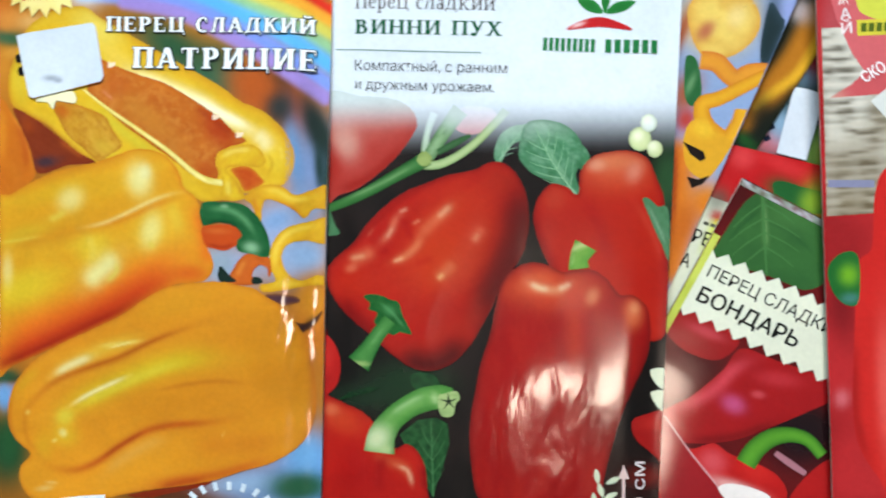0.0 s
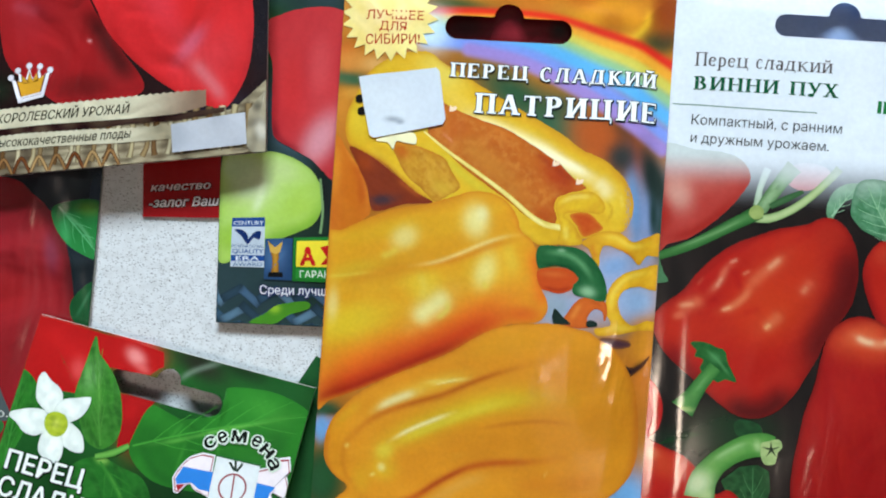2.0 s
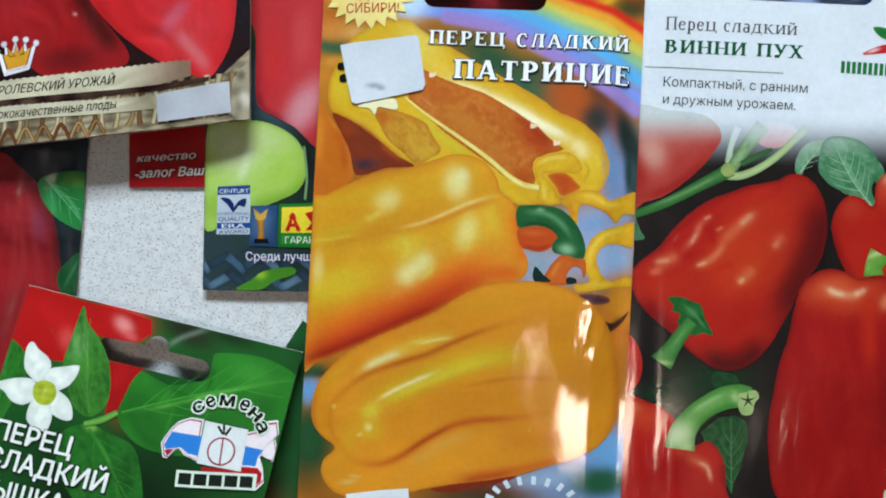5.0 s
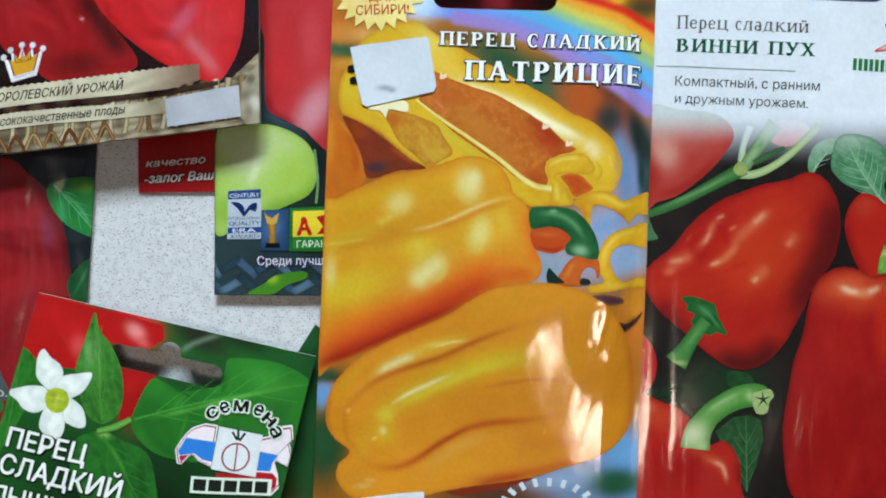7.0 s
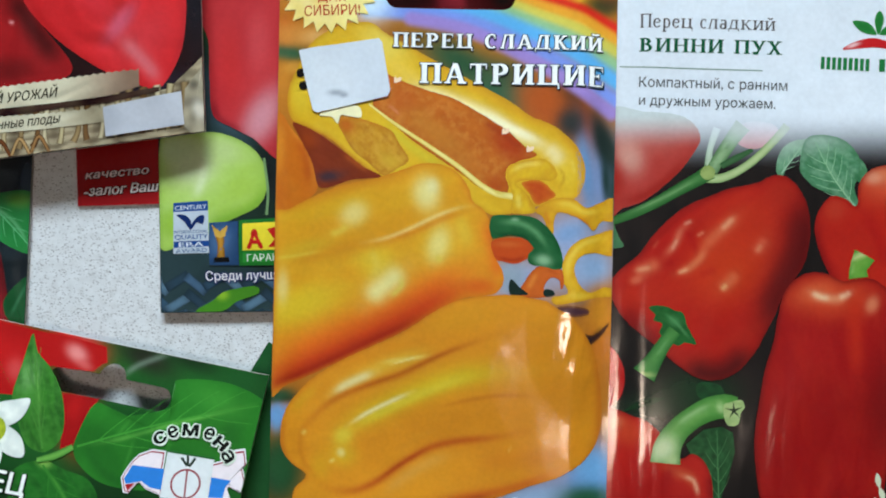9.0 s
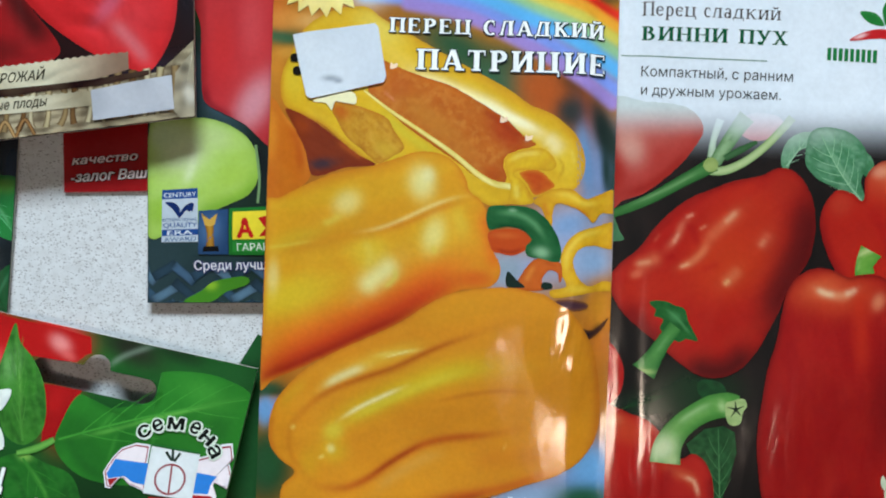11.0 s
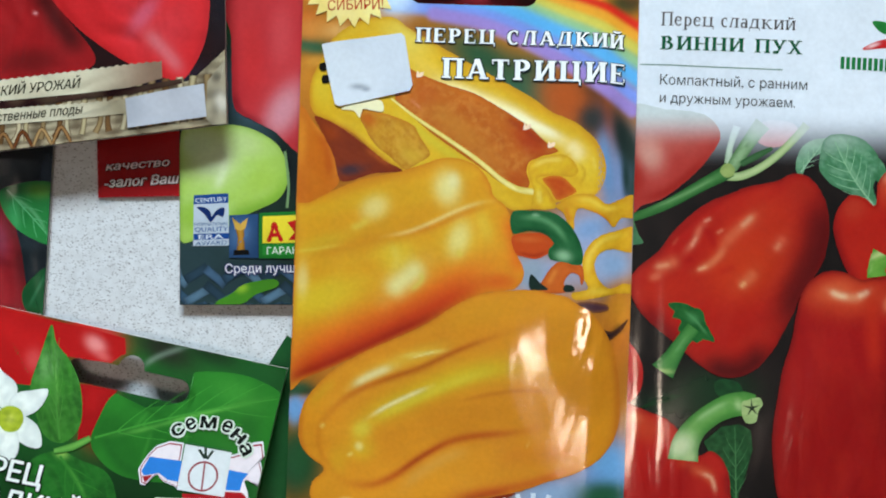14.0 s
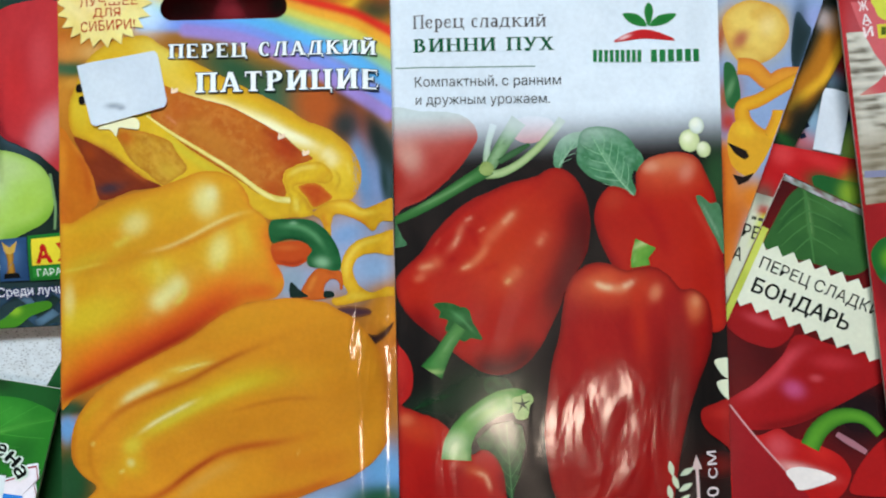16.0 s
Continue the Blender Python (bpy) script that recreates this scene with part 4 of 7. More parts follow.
p.patch("printed_slice", "E1B70A", [(20.8, 14.3), (22.5, 15.9), (25.8, 17.4), (29.6, 17.2), (32.6, 15.4), (35.9, 16.6), (39.4, 17.7), (39.6, 12.7), (36.6, 12.3), (34.6, 10.1), (32.4, 11.9), (28.6, 13.7), (25.9, 13.9), (25.2, 11.7), (25.0, 8.5), (23.6, 10.6), (22.6, 13.0)], [F(0.5, "D59E0A", .5, 1.2, 10), L([(24.5, 16.0), (28.5, 16.1), (32.3, 14.3), (36.6, 15.0)], 0.7, "ECCF54", .8), L([(25.9, 13.6), (30.6, 12.7), (34.3, 10.4)], 0.6, "D5790A", .8), L([(22.9, 14.6), (24.4, 10.6)], 0.6, "D88F0A", .7)], rim=("C78A0A", .5, 0.4), grid=0.4)
p.patch("printed_ring", "E4BA0A", [(39.6, 10.2), (35.4, 9.3), (31.4, 8.1), (28.8, 5.9), (27.4, 2.7), (27.4, -1.4), (28.6, -4.3), (25.1, -5.4), (26.0, -7.0), (30.5, -6.4), (35.8, -5.4), (40.1, -5.0), (40.0, -3.4), (37.7, -2.9), (34.4, -4.1), (31.7, -2.8), (30.3, -0.2), (30.2, 2.1), (31.5, 4.1), (34.8, 5.0), (39.8, 4.6)], [F(0.5, "D59E0A", .5, 2.2, 40), L([(38.1, 8.6), (32.1, 7.1), (28.6, 2.7), (29.0, -2.6)], 0.7, "ECD059", .8), L([(33.1, 4.4), (31.1, 1.4), (32.4, -2.8)], 0.4, "CE8F0A", .7), S((31.1, -4.9), 3.0, 1.0, 0, "E9CA49", .7)], rim=("C78F0A", .45, 0.4), grid=0.4)
p.patch("printed_slice", "CB5D0A", [(11.0, 7.0), (14.7, 8.0), (18.0, 8.0), (20.8, 6.1), (19.8, 3.8), (16.9, 2.2), (13.6, 2.6), (11.9, 3.3)], [S((14.7, 6.6), 3.0, 0.7, 0, "D87F37", .7), L([(12.1, 3.6), (16.2, 2.9), (19.5, 4.1)], 0.4, "AA3A0A", .8)], grid=0.4)
p.patch("printed_ring", "D27521", [(20.7, 0.9), (18.6, -2.1), (17.5, -5.1), (21.1, -5.6), (23.8, -5.1), (23.2, -3.1), (24.7, -0.9), (26.6, -1.4), (27.2, -3.5), (27.7, -2.4), (27.3, 0.8), (24.9, 1.8), (22.5, 1.7)], [L([(21.6, 0.4), (19.4, -4.0)], 0.6, "E29842", .7), L([(23.6, 1.0), (26.8, -0.0)], 0.4, "BA5B0A", .7)], rim=("B3560A", .5, 0.4), grid=0.4)
p.patch("printed_hollow", "644350", [(26.2, -7.7), (29.2, -7.2), (33.5, -7.9), (33.8, -9.2), (30.6, -9.8), (27.3, -9.0)], rim=("BA8029", .6, 0.4), grid=0.4)
p.patch("printed_hollow", "422F34", [(31.7, -13.3), (35.4, -14.0), (38.9, -11.2), (37.4, -14.2), (34.2, -16.4), (32.6, -15.1)], rim=("AE700F", .5, 0.4), grid=0.4)
p.patch("printed_stem", "307547", [(10.9, 12.7), (15.2, 13.3), (20.3, 12.9), (24.0, 10.4), (26.4, 6.7), (27.4, 2.7), (26.5, 1.0), (22.9, 1.6), (19.8, 2.3), (19.5, 4.5), (20.6, 5.8), (18.7, 7.8), (15.3, 8.6), (11.1, 8.0)], [F(0.7, "0A5F33", .5, 2.2, -30), L([(11.9, 11.6), (17.3, 11.5), (21.4, 9.2), (24.1, 5.3)], 0.7, "73A879", .85), S((22.9, 3.1), 1.9, 1.3, -10, "9EC39E", .9), L([(11.3, 8.7), (18.0, 8.3), (20.5, 6.0)], 0.6, "0A532C", .8), L([(21.3, 12.7), (25.4, 8.5), (27.0, 2.9)], 0.6, "0A5F33", .7), S((16.3, 12.3), 0.9, 0.4, 0, "AECDAB", .6)], grid=0.4)
p.patch("printed_spike", "203D34", [(15.5, -4.8), (15.6, -1.4), (17.6, -3.2), (19.5, -4.8)], grid=0.4)
p.patch("printed_spike", "203D34", [(23.2, -5.0), (23.5, -3.6), (25.3, -3.8), (25.6, -4.9)], grid=0.4)
p.patch("printed_pepper", "E3A30A", [(-37.1, -39.8), (-36.6, -34.8), (-34.4, -30.6), (-29.4, -25.3), (-22.8, -21.1), (-14.8, -17.2), (-8.2, -13.9), (-1.6, -9.2), (3.7, -6.6), (9.0, -5.5), (15.7, -5.0), (20.0, -5.6), (23.8, -6.3), (26.8, -8.1), (29.5, -9.6), (32.3, -12.7), (35.5, -18.0), (37.0, -23.8), (37.8, -30.5), (37.7, -35.9), (36.1, -40.6), (32.9, -44.1), (27.6, -47.2), (21.0, -49.5), (14.4, -52.0), (6.4, -53.9), (-1.7, -55.4), (-8.3, -56.9), (-15.0, -58.8), (-27.1, -59.7), (-31.2, -58.2), (-33.7, -54.9), (-33.3, -51.3), (-30.7, -48.1), (-34.8, -45.1), (-36.6, -42.5)], grid=0.42, paint=[
    F(0.09, "CE8A0A", .3, 6.3, 16), F(0.22, "E5B23B", .2, 2.7, 16), S((23.1, -31.0), 16.4, 9.0, 10, "DA950A", .55), S((20.1, -16.3), 13.4, 4.5, -5, "E09E0A", .55), S((5.2, -10.7), 10.4, 3.0, 15, "DBA20A", .7),
    L([(-27.9, -32.5), (-22.6, -27.7), (-14.7, -23.0), (-5.3, -19.5), (-0.0, -18.2)], 1.9, "E1BC3E", .8), L([(-25.5, -29.5), (-22.0, -27.0), (-17.3, -24.7), (-14.6, -23.8)], 1.0, "E5D8A3", .9), L([(-14.7, -21.6), (-6.7, -20.3), (-1.3, -19.4)], 0.5, "E7CD6D", .8), L([(-12.0, -22.0), (-4.7, -19.7)], 0.2, "EFE09C", .7),
    L([(-32.0, -41.0), (-30.5, -36.1), (-25.2, -30.8), (-17.2, -27.0), (-9.2, -24.2), (-1.3, -19.9), (5.3, -17.0), (13.3, -14.1)], 0.9, "CB7C0A", .9), L([(-22.6, -28.9), (-9.3, -23.9), (0.0, -19.3), (8.0, -16.1)], 0.4, "BA690A", .6),
    L([(-26.0, -40.8), (-21.0, -36.1), (-14.4, -32.4), (-7.8, -29.0), (-1.1, -26.1), (5.5, -24.0), (13.5, -22.8), (20.3, -23.3)], 3.0, "DABC0A", .9), L([(-22.3, -38.4), (-14.4, -33.5), (-6.4, -29.5), (2.9, -25.5), (10.9, -23.6)], 1.3, "DECB3C", .8), L([(-21.7, -36.6), (-17.1, -33.5), (-11.8, -30.7), (-5.8, -27.8)], 0.5, "ECE1AE", .9), S((-22.3, -38.8), 2.4, 2.1, 30, "E1D44E", .7), S((-22.7, -42.7), 0.9, 1.0, 30, "F8F2CB", .95), S((-24.8, -44.6), 0.7, 0.4, 30, "EDE4A3", .7), S((-22.2, -43.1), 3.3, 3.0, 0, "DCC01E", .6), S((-27.5, -46.0), 2.4, 3.6, 0, "D9B00A", .6),
    L([(-34.9, -34.1), (-32.0, -30.6), (-28.0, -27.2)], 1.2, "DBAC14", .7), L([(-32.0, -38.7), (-31.0, -37.5)], 0.5, "ECDA7D", .9), L([(-29.9, -33.9), (-32.3, -39.4), (-31.3, -44.8), (-27.4, -49.3)], 0.7, "D38D0A", .6),
    L([(-28.8, -49.0), (-24.6, -51.3), (-19.3, -51.4), (-13.9, -49.0), (-8.7, -45.1), (-2.0, -41.1), (4.6, -39.3), (12.6, -38.3), (20.6, -36.5)], 1.0, "C86B0A", .9), L([(-13.9, -48.8), (-8.0, -44.6), (-2.1, -40.9)], 0.4, "B04C0A", .7), L([(-13.8, -53.6), (-8.6, -48.7), (-2.0, -44.5), (4.7, -42.3)], 1.5, "E0AC4D", .75), L([(-1.0, -31.7), (7.0, -29.6), (15.0, -28.3), (23.1, -28.6)], 0.6, "CB800A", .6), L([(6.1, -44.9), (16.8, -43.2), (26.1, -42.3), (32.7, -40.0)], 2.7, "D58B0A", .6), L([(-5.7, -55.5), (3.7, -53.0), (13.0, -51.1), (21.0, -48.7), (30.2, -44.8)], 1.3, "CD6F0A", .8), L([(-0.3, -55.1), (6.3, -53.2), (13.0, -51.7)], 0.7, "B84F0A", .8), S((-27.2, -56.2), 2.1, 0.7, 10, "E7D095", .8), S((-25.6, -54.8), 1.5, 0.4, 0, "EEDDA7", .6), S((-28.6, -54.1), 4.5, 3.6, 0, "DB9E0A", .6),
    L([(33.4, -15.2), (36.5, -22.5), (37.3, -30.5), (36.7, -38.6), (32.8, -43.4)], 1.3, "C77E0A", .75), L([(-35.0, -44.9), (-36.7, -40.9), (-35.9, -34.1)], 0.7, "CE840A", .6), L([(16.1, -41.9), (16.7, -39.9)], 0.2, "E8BF6D", .6)], rim=("C77A0A", .5, 0.6))
p.patch("printed_foot", "91350A", [(-6.7, -56.9), (-0.3, -55.3), (6.4, -54.0), (13.7, -52.3), (11.7, -53.6), (5.1, -55.4), (-1.6, -57.2)], rim=("A34A0A", .5, 0.5))
for i in range(9):
    a = radians(160 - 17.5 * i)
    q0 = (18.2, -60.1)
    c0, s0 = math.cos(a), math.sin(a)
    q = (q0[0] + 10.2 * c0, q0[1] + 6.0 * s0)
    p.bars((q[0] + .75 * -s0, q[1] + .75 * c0), (q[0] + .75 * s0, q[1] - .75 * c0), 2.0, "DCE6EE", name="printed_mark")
star = []
c0 = (-28.2, 65.5)
for i in range(44):
    r = (9.4, 11.8)[i % 2]
    star.append((c0[0] + r * math.cos(math.tau * i / 44 + .1), c0[1] + 0.94 * r * math.sin(math.tau * i / 44 + .1)))
p.blob("printed_sun", "F6E6A0", star, [S(c0, 8.5, 5.6, 0, "F4E0AC", .9), M(.3, "F2D878", .4, 2.0), S((c0[0] + 6, c0[1] - 6), 4, 4, 0, "F8EFA8", .7)], smooth=False)
p.words("ЛУЧШЕЕ", (-33.7, 64.3), (-19.9, 64.7), 2.2, "C8481C", .004)
p.words("ДЛЯ", (-30.3, 61.8), (-23.9, 61.9), 2.1, "C8481C", .004)
p.words("СИБИРИ!", (-33.4, 58.3), (-20.5, 59.0), 2.4, "C8481C", .004)
p.blob("printed_flower_tip", "F4EEC8", [(-29.4, 35.5), (-24.9, 37.6), (-20.4, 37.7), (-19.7, 35.2), (-22.3, 35.3), (-24.4, 35.5), (-25.1, 33.5), (-26.5, 35.1)])
for q in ((-34.0, 45.3), (-33.3, 42.4)):
    p.blob("printed_pip", "2A221C", [(q[0] - .9, q[1] - .8), (q[0] + .9, q[1] - .8), (q[0] + .9, q[1] + .8), (q[0] - .9, q[1] + .8)])
p.serif_words("ПЕРЕЦ СЛАДКИЙ", (-12.8, 51.8), (36.0, 51.8), 3.3, "F4F6F6", .19, .085, "1A3A40", .24, .12)
p.serif_words("ПАТРИЦИЕ", (-6.4, 43.5), (36.3, 43.5), 4.7, "F4F6F6", .20, .085, "1A3A40", .30, .14)
p.blob("price_sticker", "DBE1E8", [(-34.6, 50.5), (-25.1, 52.0), (-16.1, 53.6), (-15.3, 52.8), (-13.1, 41.6), (-13.7, 40.2), (-22.0, 38.0), (-29.8, 36.0), (-30.9, 36.5), (-32.8, 43.2)], [S((-25.5, 40.7), 2.1, 0.7, 0, "9098A4", .7), S((-23.8, 40.1), 1.0, 0.5, 10, "8890A0", .6), M(0.05, "C2CAD6", .5, 4.0)], smooth=False, label="blank white price sticker", mat=PAPER, lift=0.36)

p.blob("price_sticker", "E2E6EA", [(-27.3, -59.1), (-19.0, -57.7), (-12.2, -56.9), (-11.1, -65.1), (-26.2, -67.0)], smooth=False, label="blank white sticker", mat=PAPER, lift=0.36)

# ---- the white and red pepper packet ----
p = Packet("seed_packet", "white seed packet with red sweet peppers, beside the yellow packet", 2.7, -7, 0, 78.2, 150, 4.7, 0.8, "2B221F", FILM_WAVY, [
    M(0.10, "3E302C", .6, 1.2), M(0.5, "1C1614", .5, 2.2, .3), S((-22.1, -33.6), 7.8, 6.5, 0, "2C4A30", .8), S((-16.2, -31.3), 7.8, 3.9, 0, "23482C", .8), S((-30.9, -35.5), 7.8, 3.3, 10, "2F4A34", .7), S((31.5, 14.9), 7.8, 7.8, 0, "2E2A2C", .6), S((37.8, 16.4), 3.9, 7.8, 0, "3C6A40", .8), S((36.8, -54.5), 7.8, 7.8, 0, "3A1A16", .8), S((35.9, -51.2), 5.2, 2.6, 0, "8E241C", .8), S((26.3, -52.4), 7.8, 7.8, 0, "4A2A22", .6),
    G((3.3, 20.7), (2.8, 34.5), "E4EAF1", 1.0)],
    hole=(*(-0.1, 63.8), 16.0, 2.6, 3.6), step=0.6, edge=7.0)
FADE = G((3.3, 19.0), (2.8, 34.1), "E4EAF1", 1.0)
p.patch("printed_pepper", "BD4E44", [(-40.6, 32.9), (-31.8, 33.7), (-22.7, 32.6), (-18.9, 28.2), (-20.9, 23.4), (-24.9, 18.5), (-31.3, 13.1), (-36.5, 11.0), (-40.1, 10.0)], [F(0.15, "B03930", .4, 2.0, 60), S((-35.5, 24.0), 3.3, 5.1, 20, "DAB1A3", .85), S((-31.6, 27.3), 9.0, 3.9, 0, "CB867B", .5), L([(-39.1, 11.6), (-31.3, 14.2), (-24.9, 19.2), (-20.6, 24.3)], 1.3, "AA2C1F", .8), S((-38.6, 16.8), 2.1, 4.5, 0, "B32F1E", .7), G((-31.6, 24.7), (-31.8, 33.4), "D4DCDC", 1.0)])
p.blob("printed_pepper", "C04030", [(-11.7, 29.5), (-7.4, 31.9), (-1.8, 31.2), (-0.9, 28.1), (-5.6, 25.6), (-9.6, 26.3)], [FADE])
p.ribbon("printed_stem", "B5C7A6", [(-16.9, 20.6), (-16.6, 25.1), (-15.1, 30.2)], [1.0, .7, .9], "84A277", [FADE])
p.ribbon("printed_stem", "9FBA92", [(-16.1, 20.2), (-13.9, 23.9), (-11.0, 28.4), (-9.1, 31.0)], [1.4, 1.6, 2.0], "698E61", [F(0.8, "5F8357", .6, 1.0, 60), G((-13.4, 24.5), (-11.0, 30.9), "D1DAD8", .95)])
p.ribbon("printed_stem", "527A51", [(-13.9, 21.3), (-10.2, 23.4), (-6.7, 25.3)], [.7, .8, .4], "3D683E")
p.ribbon("printed_stem", "BDCC9C", [(-17.7, 18.4), (-13.9, 18.5), (-9.4, 20.6), (-5.0, 24.1), (-0.7, 28.7), (1.2, 31.1)], [1.0, 1.0, .9, .9, 1.0], "8DA76E", [G((-4.4, 24.7), (0.7, 31.1), "D4DCD9", .9)])
p.ribbon("printed_stem", "568C50", [(-40.1, 7.4), (-35.1, 9.4), (-29.9, 11.9), (-23.5, 15.7), (-19.0, 18.3), (-16.4, 20.0)], [.9, 1.1, 1.2, 1.4, 1.6, 1.9], "2D6833", [F(0.5, "3F793D", .5, 3.0, 28), L([(-36.4, 9.3), (-26.1, 14.3), (-17.8, 19.4)], 0.4, "8CAF7E", .7)])
p.patch("printed_joint", "A9B876", [(-18.2, 20.9), (-16.7, 21.5), (-15.3, 20.2), (-15.8, 18.4), (-17.6, 18.1), (-18.7, 19.4)], [F(0.9, "839B58", .6, 1.0)], grid=0.4)
p.patch("printed_leaf", "588761", [(-40.1, 7.7), (-39.3, 8.7), (-37.4, 4.4), (-36.2, 2.1), (-38.3, 1.5), (-39.9, 2.2)], [F(0.8, "77A27F", .5, 1.0, 70)], grid=0.4)
LEAF = [F(0.45, "307148", .6, 3.1, -55), F(0.8, "9EC1A6", .45, 7.7, -20, .6), G((11.5, 22.9), (9.3, 32.0), "C6D3CB", .85)]
p.patch("printed_leaf", "73A37F", [(-1.2, 21.4), (-0.1, 25.2), (2.6, 27.5), (6.7, 27.9), (5.2, 25.1), (1.8, 22.5), (0.4, 19.1), (-0.7, 19.3)], LEAF, grid=0.4)
p.veins((0.1, 19.9), (4.9, 26.6), "A8C8AC", 1.2, 3, .12)
p.patch("printed_leaf", "589069", [(17.2, 22.3), (18.7, 23.6), (20.3, 20.6), (18.7, 18.1), (17.6, 19.3)], LEAF, grid=0.4)
p.patch("printed_leaf", "609671", [(4.3, 22.3), (4.9, 19.7), (7.8, 16.9), (11.8, 15.3), (15.1, 13.1), (17.8, 12.1), (18.2, 14.0), (17.2, 16.8), (18.1, 19.6), (18.6, 23.1), (17.1, 25.9), (14.5, 28.1), (9.6, 29.2), (5.6, 27.9)], LEAF + [L([(16.3, 14.5), (12.9, 19.4), (8.9, 25.7)], 0.4, "91B896", .7)], rim=("46805A", .5, 0.6), grid=0.4)
p.veins((17.5, 12.6), (7.9, 27.4), "9CC2A0", 3.4, 5, .14, .8)
p.patch("printed_pepper", "C02E0A", [(8.2, 6.3), (9.0, 11.4), (11.8, 14.8), (15.0, 14.4), (17.9, 12.7), (18.4, 17.9), (21.0, 21.2), (25.4, 22.5), (29.7, 22.6), (33.0, 21.1), (35.2, 17.2), (37.2, 12.3), (38.3, 3.7), (38.9, -3.9), (39.4, -14.1), (38.1, -19.3), (32.8, -19.5), (21.2, -14.8), (14.6, -7.4), (10.8, -1.1)], [
    F(0.12, "B0130A", .3, 3.3, -50), S((25.5, 18.5), 9.0, 5.1, 0, "D3653F", .9), S((25.5, 20.4), 7.2, 2.5, 0, "DA865F", .9), S((21.7, 19.4), 2.1, 1.5, 0, "DFA68B", .7), S((30.2, 18.0), 1.8, 2.4, -20, "DE9781", .75), S((25.0, 0.7), 10.4, 9.0, 0, "C13111", .7), S((12.6, 11.8), 2.7, 2.7, 0, "C64E34", .7), L([(9.5, 10.4), (8.8, 5.3), (11.2, -1.0), (14.6, -7.4)], 1.3, "A00A0A", .8), L([(18.1, 12.5), (22.9, 5.7), (25.8, -3.1)], 1.5, "B4120A", .6), L([(30.2, 12.3), (35.6, 3.6), (38.4, -3.9)], 1.0, "CF523D", .6), L([(36.4, 13.8), (38.1, 3.7), (38.9, -9.0)], 1.3, "A70A0A", .7)], rim=("920A0A", .6, 0.7))
p.patch("printed_leaf", "66936F", [(32.4, 12.1), (33.9, 12.2), (35.9, 10.5), (38.3, 9.8), (39.0, -1.4), (36.9, 2.4), (34.4, 7.4)], [F(0.6, "467C51", .6, 2.2, -60), L([(33.0, 11.6), (36.1, 6.2), (38.7, 0.5)], 0.3, "9BB89D", .7)])
for q, r in (((31.2, 25.4), 2.5), ((34.6, 23.3), 1.8), ((33.0, 29.0), 1.9)):
    p.blob("printed_bud", "DDE3B4" if r != 1.9 else "E8ECE8", [(q[0] + r * math.cos(k), q[1] + 1.08 * r * math.sin(k)) for k in np.arange(8) * math.tau / 8], [S((q[0] - .5, q[1] + .7), 1.2, 1.2, 0, "F6F6E4", .8)], rim=("A8B884", .5, 4))
